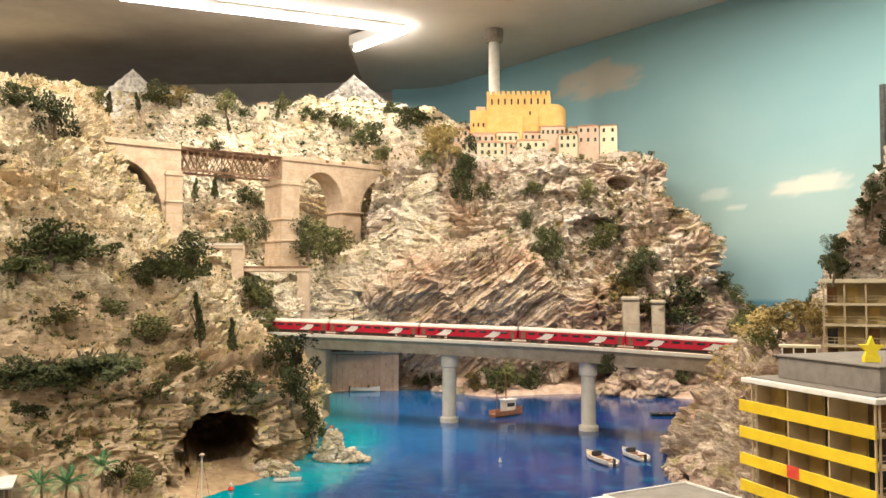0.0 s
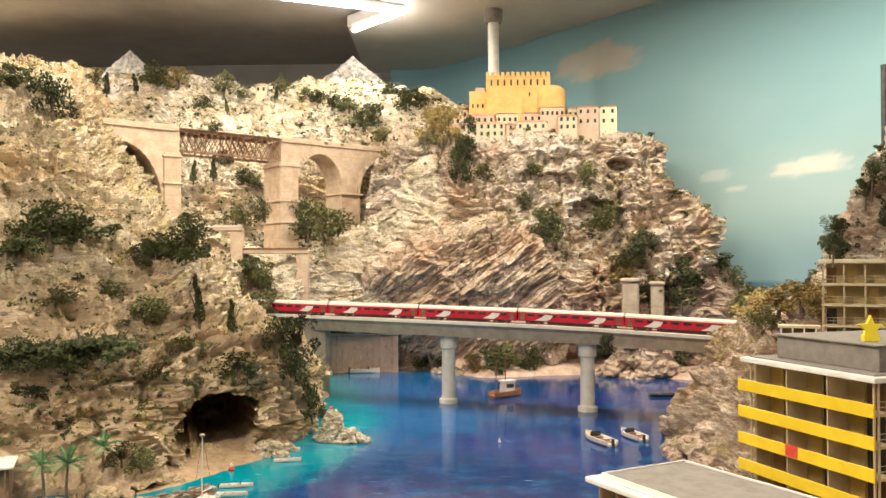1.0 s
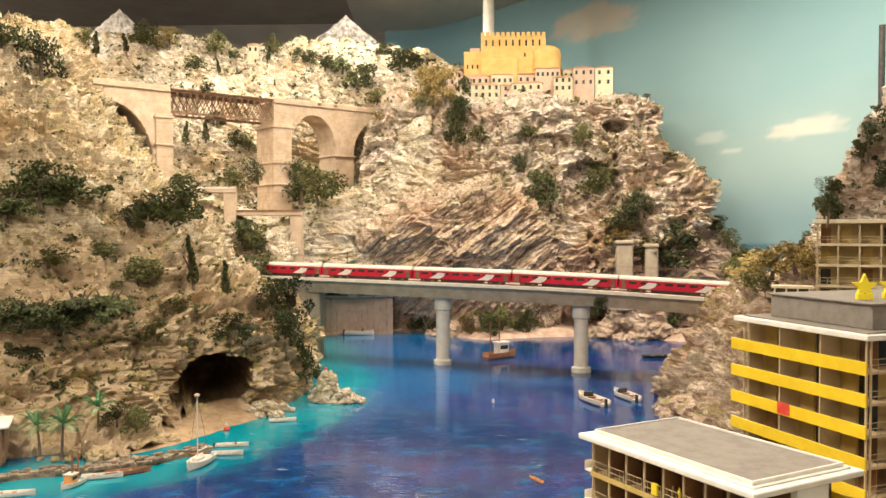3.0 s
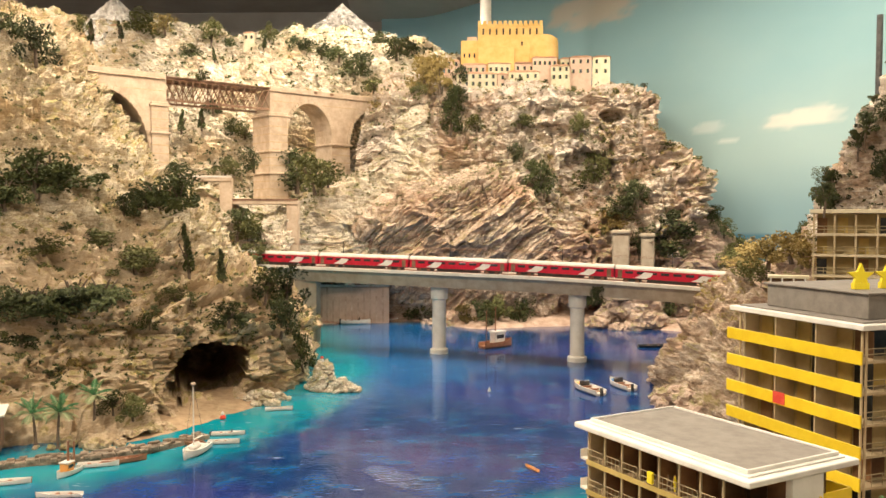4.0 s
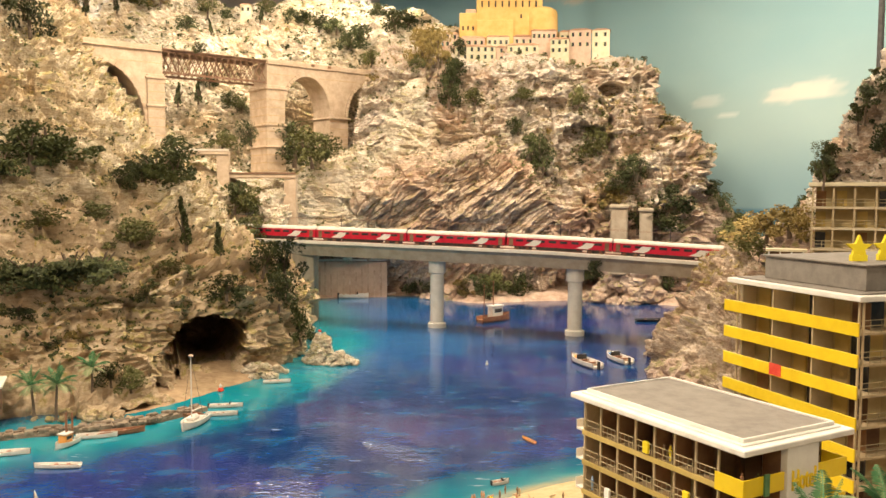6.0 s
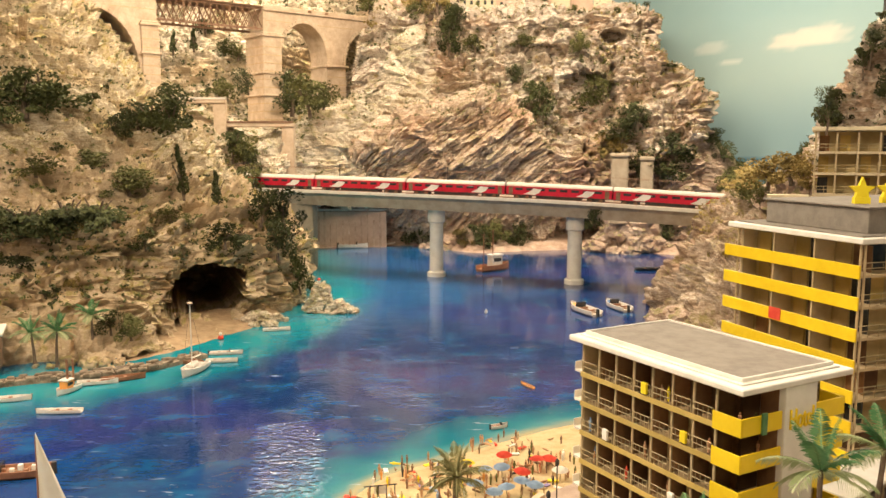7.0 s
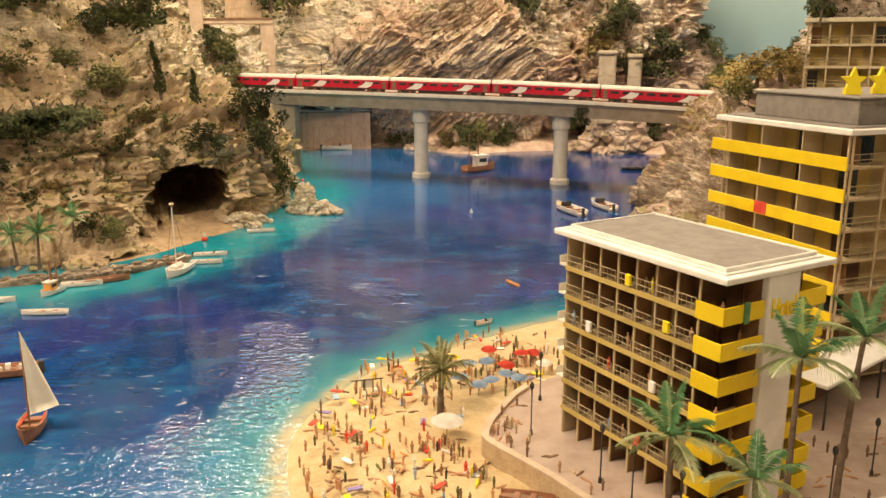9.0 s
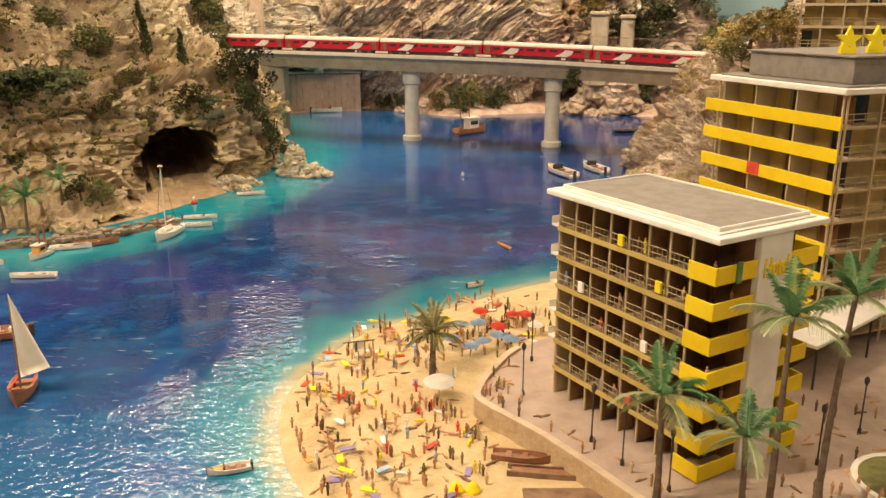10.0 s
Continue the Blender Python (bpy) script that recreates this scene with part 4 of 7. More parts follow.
for a_, b_ in (((0.0135, 0.0135), (W1 - 0.0135, 0.0158)), ((0.0135, L1 - 0.0158), (W1 - 0.0135, L1 - 0.0135)), ((0.0135, 0.0158), (0.0158, L1 - 0.0158)), ((W1 - 0.0158, 0.0158), (W1 - 0.0135, L1 - 0.0158))):
    part("parapet", boxes(((*a_, 0.2612), (*b_, 0.2648)), bevel=0.0004), "plaster_white", h1)

H2, L2, W2 = site((0.468, 0.96), (0.385, 1.18), (0.73, 1.059))
h2 = thing("hotel", "tall hotel with continuous yellow balcony bands", "hotel", at=H2)
TOP2, FH2 = 0.362, 0.0385
part("core", boxes(((0.034, 0.034, PZ - 0.002), (W2 - 0.01, L2 - 0.012, TOP2))), "room_beige", h2, "beige rooms behind the balconies")
part("end_wall", boxes(((0.010, L2 - 0.012, PZ), (W2, L2 - 0.008, TOP2))), "beige_wall", h2)
for f in range(8):
    z = TOP2 - FH2 * (f + 1)
    part("balcony_band", boxes(((-0.002, 0.002, z - 0.004), (0.0005, L2 + 0.014, z + 0.0125)), bevel=0.0005), "yellow", h2, "continuous bright yellow balcony front")
    part("floor_slab", boxes(((0.0007, 0.004, z - 0.003), (0.036, L2 - 0.008, z))), "fin", h2)
    part("side_slab", boxes(((0.036, 0.004, z - 0.003), (W2, 0.036, z))), "fin", h2)
    railing("side_rail", h2, (0.003, 0.005, z), (W2, 0.005, z), 0.015, 16, 0.0006)
    for b in range(3):
        y = 0.012 + (L2 - 0.02) / 3 * b
        part("glass_door", boxes(((0.0325, y + 0.006, z), (0.0345, y + 0.034, z + 0.033)), bevel=0.0004), random.choice(("glass_dark", "room_dark", "room_beige")), h2)
        part("curtain", boxes(((0.0322, y + 0.037, z), (0.0346, y + 0.060, z + 0.033)), bevel=0.0006), random.choice(("room_dark", "room_beige", "yellow_dull")), h2)
    for b in range(5):
        x = 0.045 + 0.048 * b
        part("side_door", boxes(((x, 0.0325, z), (x + 0.026, 0.0345, z + 0.033)), bevel=0.0004), random.choice(("glass_dark", "room_beige", "yellow_dull", "room_dark")), h2)
for b in range(4):
    y = 0.004 + (L2 - 0.016) / 3 * b
    part("post", boxes(((0.0012, y, PZ), (0.0034, y + 0.0024, TOP2))), "fin", h2)
for b in range(6):
    x = 0.006 + (W2 - 0.014) / 5 * b
    part("post", boxes(((x, 0.0025, PZ), (x + 0.0024, 0.0047, TOP2))), "fin", h2)
part("party_wall", boxes(((0.0034, 0.004 + (L2 - 0.016) / 3, PZ), (0.034, 0.0055 + (L2 - 0.016) / 3, TOP2)), ((0.0034, 0.004 + (L2 - 0.016) * 2 / 3, PZ), (0.034, 0.0055 + (L2 - 0.016) * 2 / 3, TOP2))), "beige_wall", h2)
part("roof_slab", boxes(((-0.006, -0.004, TOP2), (W2 + 0.01, L2 + 0.004, TOP2 + 0.007)), bevel=0.001), "plaster_white", h2, "white roof slab")
part("roof_deck", boxes(((0.004, 0.006, TOP2 + 0.007), (W2, L2 - 0.006, TOP2 + 0.009))), "roof_grey", h2)
part("penthouse", boxes(((0.028, 0.022, TOP2 + 0.009), (W2 - 0.01, L2 - 0.035, TOP2 + 0.040)), bevel=0.001), "roof_grey", h2, "grey penthouse block")
part("penthouse_roof", boxes(((0.024, 0.018, TOP2 + 0.040), (W2 - 0.006, L2 - 0.031, TOP2 + 0.0425)), bevel=0.0006), "roof_grey", h2)
part("red_cloth", boxes(((-0.0032, 0.128, TOP2 - FH2 * 3 - 0.002), (-0.0022, 0.150, TOP2 - FH2 * 3 + 0.014))), "cloth_red", h2, "red cloth over the balcony")
for k in range(3):
    bm = bmesh.new()
    vs = []
    for j in range(10):
        r_, a_ = (0.017, 0.0075)[j % 2], math.pi / 2 + j * math.pi / 5
        vs.append(bm.verts.new((r_ * math.cos(a_), 0.0, r_ * math.sin(a_) + 0.0165)))
    bm.faces.new(vs)
    r = bmesh.ops.extrude_face_region(bm, geom=bm.faces[:])
    bmesh.ops.translate(bm, vec=(0, 0.006, 0), verts=[v for v in r["geom"] if isinstance(v, bmesh.types.BMVert)])
    bmesh.ops.recalc_face_normals(bm, faces=bm.faces)
    add_box(bm, (-0.010, -0.001, 0.0), (0.010, 0.007, 0.008))
    st = tagged(part("star_sign", bm, "cloth_yellow"), "bright yellow star sign on the penthouse roof", "sign", "roof stars")
    st.matrix_world = H2 @ pose(0.058 + 0.045 * k, 0.062, TOP2 + 0.0428, 0, 0, -20)

# third hotel, up the slope
h3 = thing("hotel", "beige three-storey hotel with open balconies", "hotel", at=pose(0.672, 1.60, 0, 0, 0, -23))
part("core", boxes(((0.006, 0.030, 0.26), (0.62, 0.28, 0.505))), "room_beige", h3)
for f in range(4):
    z = 0.506 - 0.0405 * (f + 1)
    part("floor_slab", boxes(((-0.002, 0.0, z - 0.003), (0.62, 0.032, z + 0.0015))), "beige_wall", h3)
    railing("railing", h3, (0, 0.001, z + 0.0015), (0.62, 0.001, z + 0.0015), 0.014, 34, 0.0007)
for k in range(17):
    part("fin_wall", boxes(((0.037 * k - 0.0016, 0.0008, 0.30), (0.037 * k + 0.0016, 0.032, 0.505))), "fin", h3)
    if k < 16:
        for f in range(4):
            z = 0.506 - 0.0405 * (f + 1)
            if random.random() < 0.7:
                part("glass_door", boxes(((0.037 * k + 0.006, 0.0285, z), (0.037 * k + 0.024, 0.0305, z + 0.032))), random.choice(("glass_dark", "room_dark", "yellow_dull")), h3)
part("roof_slab", boxes(((-0.008, -0.006, 0.506), (0.63, 0.29, 0.514)), bevel=0.001), "house_cream", h3)

# arcade beside it
arc = thing("arcade", "low arcade with white posts", "arcade", at=pose(0.625, 1.70, 0, 0, 0, -21))
part("arcade_roof", boxes(((-0.005, 0, 0.372), (0.075, 0.04, 0.377))), "house_cream", arc)
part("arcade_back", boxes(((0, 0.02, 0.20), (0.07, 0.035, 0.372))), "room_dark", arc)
for k in range(4):
    part("post", boxes(((0.022 * k, 0.002, 0.20), (0.022 * k + 0.003, 0.005, 0.372))), "plaster_white", arc)

# beach pavilion beside the tall hotel
pav = thing("pavilion", "open pavilion with a flat white roof", "pavilion", at=pose(0.420, 0.850, 0, 0, 0, 40))
part("pavilion_roof", boxes(((0, 0, 0.090), (0.40, 0.07, 0.095)), bevel=0.001), "plaster_white", pav)
# added dark panel standing for the shade under the flat roof
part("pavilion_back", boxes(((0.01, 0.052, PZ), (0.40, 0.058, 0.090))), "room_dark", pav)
for k in range(6):
    part("post", rods(((0.012 + 0.07 * k, 0.006, PZ), (0.012 + 0.07 * k, 0.006, 0.090), 0.0015)), "dark_grey", pav)

# ---- railway bridge and train ----
BR = [(-1.15, 3.31, 0.318), (-0.113, 2.975, 0.299), (0.373, 2.82, 0.287), (0.95, 2.60, 0.263)]
deck = spline(BR, 400)
arc_ = np.concatenate([[0], np.cumsum(np.linalg.norm(np.diff(deck, axis=0), axis=1))])
deck = np.stack([np.interp(np.linspace(0, arc_[-1], 90), arc_, deck[:, k]) for k in range(3)], 1)
tan = np.gradient(deck[:, :2], axis=0)
tan /= np.linalg.norm(tan, axis=1)[:, None]
side = np.stack([tan[:, 1], -tan[:, 0]], 1)  # towards the bay


def along(profile, material, name, parent, label=""):
    """Sweep a closed (offset, height) profile along the bridge."""
    bm = bmesh.new()
    prev = None
    for p, s in zip(deck, side):
        ring = [bm.verts.new((p[0] + s[0] * o, p[1] + s[1] * o, p[2] + h)) for o, h in profile]
        if prev:
            for k in range(len(ring)):
                bm.faces.new((prev[k], prev[(k + 1) % len(ring)], ring[(k + 1) % len(ring)], ring[k]))
        else:
            bm.faces.new(ring)
        prev = ring
    bm.faces.new(list(reversed(prev)))
    bmesh.ops.recalc_face_normals(bm, faces=bm.faces)
    return part(name, bm, material, parent, label)


bridge = thing("railway_bridge", "long concrete railway bridge over the bay", "bridge")
along([(0.075, -0.006), (0.062, -0.018), (0.050, -0.052), (-0.050, -0.052), (-0.075, -0.006)], "concrete", "girder", bridge, "grey concrete girder")
along([(0.080, -0.0055), (0.080, 0.006), (0.072, 0.006), (0.072, -0.0055)], "concrete_pale", "parapet", bridge, "pale parapet edge")
along([(-0.080, -0.0055), (-0.080, 0.006), (-0.072, 0.006), (-0.072, -0.0055)], "concrete_pale", "parapet", bridge)
along([(0.0715, -0.0055), (0.0715, -0.001), (-0.0715, -0.001), (-0.0715, -0.0055)], "paving", "ballast", bridge, "brown ballast bed")
for o in (0.028, 0.0445, -0.028, -0.0445):
    along([(o + 0.0008, -0.0009), (o + 0.0008, 0.002), (o - 0.0008, 0.002), (o - 0.0008, -0.0009)], "rust", "rail", bridge)
part("abutment", boxes(((-0.685, 3.10, -0.03), (-0.590, 3.19, 0.2588)), bevel=0.004), "concrete", bridge, "square weathered abutment pier")
for x, y, zt in ((-0.113, 2.975, 0.248), (0.373, 2.82, 0.236)):
    part("pier", lathe([(0.034, -0.03), (0.034, 0.016), (0.0255, 0.020), (0.0245, zt - 0.05), (0.031, zt - 0.046), (0.031, zt)], 24), "concrete_pale", bridge, "round pale pier", smooth=False).location = (x, y, 0)


def at_track(s, off):
    """Pose on the bridge at the share s of its length, off to the bay side."""
    k = s * (len(deck) - 1)
    i = min(int(k), len(deck) - 2)
    f = k - i
    p = deck[i] * (1 - f) + deck[i + 1] * f
    d = deck[i + 1] - deck[i]
    q = side[i]
    m = Matrix.Rotation(math.atan2(d[1], d[0]), 4, "Z") @ Matrix.Rotation(-math.atan2(d[2], math.hypot(d[0], d[1])), 4, "Y")
    m.translation = (p[0] + q[0] * off, p[1] + q[1] * off, p[2] + 0.002)
    return m


def coach(livery, label):
    """A passenger coach, its middle over the local origin."""
    o = thing("coach", label, "coach", "coaches of the train")
    hl, hw = 0.1405, 0.0165
    prof = [(-hw, 0.010), (-hw, 0.034), (-hw + 0.0015, 0.038), (-0.010, 0.0425), (0, 0.0438), (0.010, 0.0425), (hw - 0.0015, 0.038), (hw, 0.034), (hw, 0.010)]

    def tube_(pr, x0, x1):
        bm = bmesh.new()
        a_ = [bm.verts.new((x0, y, z)) for y, z in pr]
        b_ = [bm.verts.new((x1, y, z)) for y, z in pr]
        for k in range(len(pr)):
            bm.faces.new((a_[k], a_[(k + 1) % len(pr)], b_[(k + 1) % len(pr)], b_[k]))
        bm.faces.new(list(reversed(a_)))
        bm.faces.new(b_)
        bmesh.ops.recalc_face_normals(bm, faces=bm.faces)
        return bm

    part("body", tube_(prof[0:2] + prof[7:9], -hl, hl), livery, o)
    part("roof", tube_([(-hw, 0.0341)] + prof[2:7] + [(hw, 0.0341)], -hl, hl), "train_roof", o, "pale weathered roof")
    part("underframe", boxes(((-0.06, -0.012, 0.004), (0.06, 0.012, 0.0098))), "dark_grey", o)
    for x in (-0.098, 0.098):
        b_ = part("bogie", boxes(((x - 0.022, -0.012, 0.003), (x + 0.022, 0.012, 0.0098))), "dark_grey", o)
        for dx in (-0.014, 0.014):
            part("wheel", rods(((x + dx, -0.0135, 0.0052), (x + dx, 0.0135, 0.0052), 0.0052), seg=12), "rust", b_)
    for x in (-0.132, 0.132):
        part("gangway", boxes(((x + 0.0085 * np.sign(x), -0.007, 0.012), (x + 0.0105 * np.sign(x), 0.007, 0.036))), "dark_grey", o)
    for k in range(8):
        x = -0.105 + 0.030 * k
        part("coach_window", boxes(((x - 0.010, -hw - 0.0008, 0.0238), (x + 0.010, -hw - 0.0002, 0.0300)), bevel=0.0002), "glass_dark", o)
    for x in (-0.070, 0.070):
        bm = bmesh.new()
        vs = [bm.verts.new((x + dx, -hw - 0.0011, z)) for dx, z in ((-0.022, 0.0140), (0.008, 0.0130), (0.020, 0.0190), (0.026, 0.0285), (0.004, 0.0300), (-0.006, 0.0215))]
        r = bmesh.ops.extrude_face_region(bm, geom=[bm.faces.new(vs)])
        bmesh.ops.translate(bm, vec=(0, 0.0004, 0), verts=[q for q in r["geom"] if isinstance(q, bmesh.types.BMVert)])
        part("white_panel", bm, "train_white", o, "white painted swoosh panel")
    part("sill_stripe", boxes(((-hl, -hw - 0.0005, 0.0102), (hl, -hw - 0.0001, 0.0122))), "dark_grey", o, "dark sill stripe")
    for x in (-0.128, 0.128):
        part("door", boxes(((x - 0.0055, -hw - 0.0007, 0.0124), (x + 0.0055, -hw - 0.0001, 0.0315))), "rust", o, "dark red end door")
    for x in (-0.08, 0.0, 0.08):
        part("roof_vent", boxes(((x - 0.008, -0.005, 0.0428), (x + 0.008, 0.005, 0.0452)), bevel=0.0008), "concrete", o)
    return o


red = coach("train_red", "red express coach with white slanted panels")
length = sum(np.linalg.norm(deck[i + 1] - deck[i]) for i in range(len(deck) - 1))
step = 0.3720 / length
for k in range(6):
    m = at_track(0.028 + step * k, 0.0362)
    if k == 0:
        red.matrix_world = m @ Matrix.Scale(1.3, 4)
    else:
        copy_thing(red, m)
line_mast = None
for s in (0.12, 0.30, 0.50, 0.69, 0.86):
    m = at_track(s, -0.066)
    if line_mast is None:
        line_mast = thing("catenary_mast", "dark overhead line mast on the bridge", "mast", "masts on the bridge")
        part("post", rods(((0, 0, -0.004), (0, 0, 0.100), 0.0015)), "dark_grey", line_mast)
        part("arm", rods(((0, 0, 0.092), (0, -0.105, 0.092), 0.0009), ((0, 0, 0.099), (0, -0.08, 0.093), 0.0006)), "dark_grey", line_mast)
        line_mast.matrix_world = m
    else:
        copy_thing(line_mast, m)
for o in (0.036, -0.036):
    along([(o + 0.0005, 0.086), (o, 0.0870), (o - 0.0005, 0.086)], "rust", "overhead_wire", bridge)

# far shore under the bridge
fa, fb = spline([(-0.78, 3.74), (-0.45, 3.86), (-0.20, 3.88), (0.02, 3.64), (0.33, 3.72), (0.63, 3.74), (1.02, 3.52)], 60), spline([(-0.82, 3.95), (-0.45, 4.08), (-0.20, 4.08), (0.02, 3.90), (0.33, 3.96), (0.63, 3.98), (1.06, 3.80)], 60)
bm = bmesh.new()
g_ = [[bm.verts.new((*(fa[i] * (1 - j / 11) + fb[i] * j / 11), -0.003 + 0.065 * (j / 11) ** 0.7 + 0.010 * noise.noise((i * 0.6, j * 0.6, 3.0)) * min(1, j / 2))) for j in range(12)] for i in range(60)]
for i in range(59):
    for j in range(11):
        bm.faces.new((g_[i][j], g_[i + 1][j], g_[i + 1][j + 1], g_[i][j + 1]))
tagged(part("far_shore", bm, "shore_pink", smooth=True), "pinkish gravel shore below the headland", "beach", kind="structure")
for x, y, w_, zt in ((0.670, 3.63, 0.074, 0.445), (0.792, 3.64, 0.058, 0.430)):
    o = thing("stone_pillar", "pale stone pillar at the foot of the headland", "pillar", "stone pillars", at=pose(x, y, 0, 0, 0, -12))
    part("shaft", boxes(((-w_ / 2, 0, 0.13), (w_ / 2, 0.10, zt - 0.018)), bevel=0.006), "concrete", o)
    part("capital", boxes(((-w_ / 2 - 0.006, -0.006, zt - 0.018), (w_ / 2 + 0.004, 0.104, zt)), bevel=0.005), "concrete", o)
# retaining wall behind the bridge
rw = thing("retaining_wall", "pink plastered retaining wall on the far shore", "wall", kind="structure", at=pose(-0.80, 3.80, 0, 0, 0, 4))
part("wall_face", boxes(((0, 0, -0.02), (0.42, 0.03, 0.17))), "house_pink", rw, "streaked pink plaster")
for k in range(14):
    w_ = random.uniform(0.003, 0.012)
    part("pilaster", boxes(((0.008 + 0.029 * k, -0.003, -0.02), (0.008 + 0.029 * k + w_, -0.0002, random.uniform(0.12, 0.175)))), "shore_pink", rw)
part("coping", boxes(((-0.005, -0.010, 0.1752), (0.425, 0.034, 0.182))), "concrete_pale", rw)

# ---- stone viaduct with the iron girder ----
VA, VD = Vector((-1.5, 3.22, 0)), Vector((0.755, 0.656, 0))
VM = Matrix((VD, Vector((0, 0, 1)).cross(VD), Vector((0, 0, 1)))).transposed().to_4x4()
VM.translation = VA
via = thing("viaduct", "old stone viaduct with arches and an iron truss span", "viaduct", at=VM)


def arch_wall(s0, s1, ztop, spans, zfoot, t=0.075, n=90):
    """A wall from s0 to s1 whose underside follows the arches (middle, half width, spring height, rise) and else stands at zfoot."""
    bm = bmesh.new()
    cuts = sorted({s0, s1, *[c + h * math.sin(a) for c, h, zs_, r in spans for a in np.linspace(-math.pi / 2, math.pi / 2, 22)], *[c - h - 1e-4 for c, h, zs_, r in spans], *[c + h + 1e-4 for c, h, zs_, r in spans]})
    cuts = [c for c in cuts if s0 <= c <= s1]

    def under(s):
        for c, h, zs_, r in spans:
            if abs(s - c) <= h + 1e-9:
                return zs_ + r * math.sqrt(max(0, 1 - ((s - c) / h) ** 2))
        return zfoot

    prev = None
    for s in cuts:
        u = under(s)
        q = [bm.verts.new((s, y, z)) for y, z in ((0, ztop), (0, u), (t, u), (t, ztop))]
        if prev:
            for k in range(4):
                bm.faces.new((prev[k], prev[(k + 1) % 4], q[(k + 1) % 4], q[k]))
        else:
            bm.faces.new(q)
        prev = q
    bm.faces.new(list(reversed(prev)))
    bmesh.ops.recalc_face_normals(bm, faces=bm.faces)
    return bm


VT = 0.15  # thickness of the stonework
ARCHES = ((0.030, 0.184, 0.77, 0.25), (0.979, 0.121, 0.875, 0.165), (1.325, 0.120, 0.86, 0.165))
part("abutment", arch_wall(-0.16, 0.290, 1.078, ARCHES[:1], 0.40, VT), "stone_pink", via, "pink stone abutment with a half arch")
part("arch_span", arch_wall(0.772, 1.50, 1.078, ARCHES[1:], 0.34, VT), "stone_pink", via, "pink stone arches")
part("tower", boxes(((0.762, -0.010, 0.34), (0.858, VT + 0.008, 0.985)), bevel=0.003), "stone_pink", via)
part("tower", boxes(((0.222, -0.010, 0.40), (0.296, VT + 0.008, 0.985)), bevel=0.003), "stone_pink", via)
for s0, s1, zz in ((0.754, 0.866, 0.80), (0.754, 0.866, 0.70), (0.754, 0.866, 0.965), (0.216, 0.302, 0.85), (0.216, 0.302, 0.965), (1.092, 1.213, 0.85)):
    part("string_course", boxes(((s0, -0.016, zz), (s1, VT + 0.014, zz + 0.010)), bevel=0.002), "stone_pink", via)
for s0, s1, y0, z0, z1 in ((0.762, 0.858, -0.0115, 0.50, 0.95), (0.222, 0.296, -0.0115, 0.60, 0.95), (1.102, 1.204, -0.0012, 0.60, 0.85)):
    z = z0 + 0.022
    while z < z1:
        part("stone_course", boxes(((s0 - 0.0012, y0, z), (s1 + 0.0012, VT + 0.006, z + 0.0036))), "brick_wall", via)
        z += 0.036
for s0, s1, z0 in ((0.10, 0.285, 1.03), (0.785, 0.93, 1.035), (1.05, 1.25, 1.035)):
    part("stone_course", boxes(((s0, -0.0012, z0), (s1, 0.002, z0 + 0.003))), "brick_wall", via)
for c, h, zs_, r_ in ARCHES:
    for k in range(23):
        a_ = math.pi * (k + 0.5) / 23
        if c < 0.1 and a_ > math.pi * 0.62:
            continue
        v = part("voussoir", boxes(((-0.0062 * (1 + h * 4), -0.004, 0.0), (0.0062 * (1 + h * 4), 0.002, 0.017)), bevel=0.001), "stone_pink", via)
        dx, dz = h * math.cos(a_), r_ * math.sin(a_)
        v.matrix_basis = Matrix.Translation((c + dx, 0, zs_ + dz)) @ Matrix.Rotation(math.atan2(dx / h**2, dz / r_**2), 4, "Y")
for s0, s1 in ((-0.16, 0.288), (0.772, 1.50)):
    part("cornice", boxes(((s0, -0.009, 1.0785), (s1, VT + 0.009, 1.087)), bevel=0.002), "stone_pink", via)
    part("parapet", boxes(((s0, -0.005, 1.0872), (s1, 0.003, 1.104)), bevel=0.0015), "stone_pink", via)
for s0 in (1.00, 1.09):
    part("niche", boxes(((s0, -0.0055, 1.088), (s0 + 0.018, -0.003, 1.100))), "room_dark", via)
brace = upright = None
for y in (0.012, VT - 0.018):
    for z in (0.998, 1.088):
        part("chord", boxes(((0.292, y, z - 0.0045), (0.772, y + 0.006, z + 0.0045))), "rust", via, "rust-brown iron chord")
    for k in range(16):
        x = 0.294 + 0.0297 * k
        for d in (-1, 1):
            if brace is None:
                brace = part("brace", rods(((-0.0223, 0, -0.045), (0.0223, 0, 0.045), 0.0022), seg=4), "rust", via)
            b_ = brace if k == 0 and d == -1 and y < 0.02 else share("brace", brace, via, (0, 0, 0))
            b_.matrix_basis = Matrix.Translation((x + 0.0149, y + 0.003 + 0.001 * d, 1.043)) @ Matrix.Diagonal((d, 1, 1, 1))
        if k % 4 == 0:
            if upright is None:
                upright = part("upright", boxes(((-0.002, -0.002, -0.045), (0.002, 0.002, 0.045))), "rust", via)
                upright.location = (x, y + 0.003, 1.043)
            else:
                share("upright", upright, via, (x, y + 0.003, 1.043))
part("track_deck", boxes(((0.290, 0.004, 1.0930), (0.774, VT - 0.004, 1.098))), "timber", via)

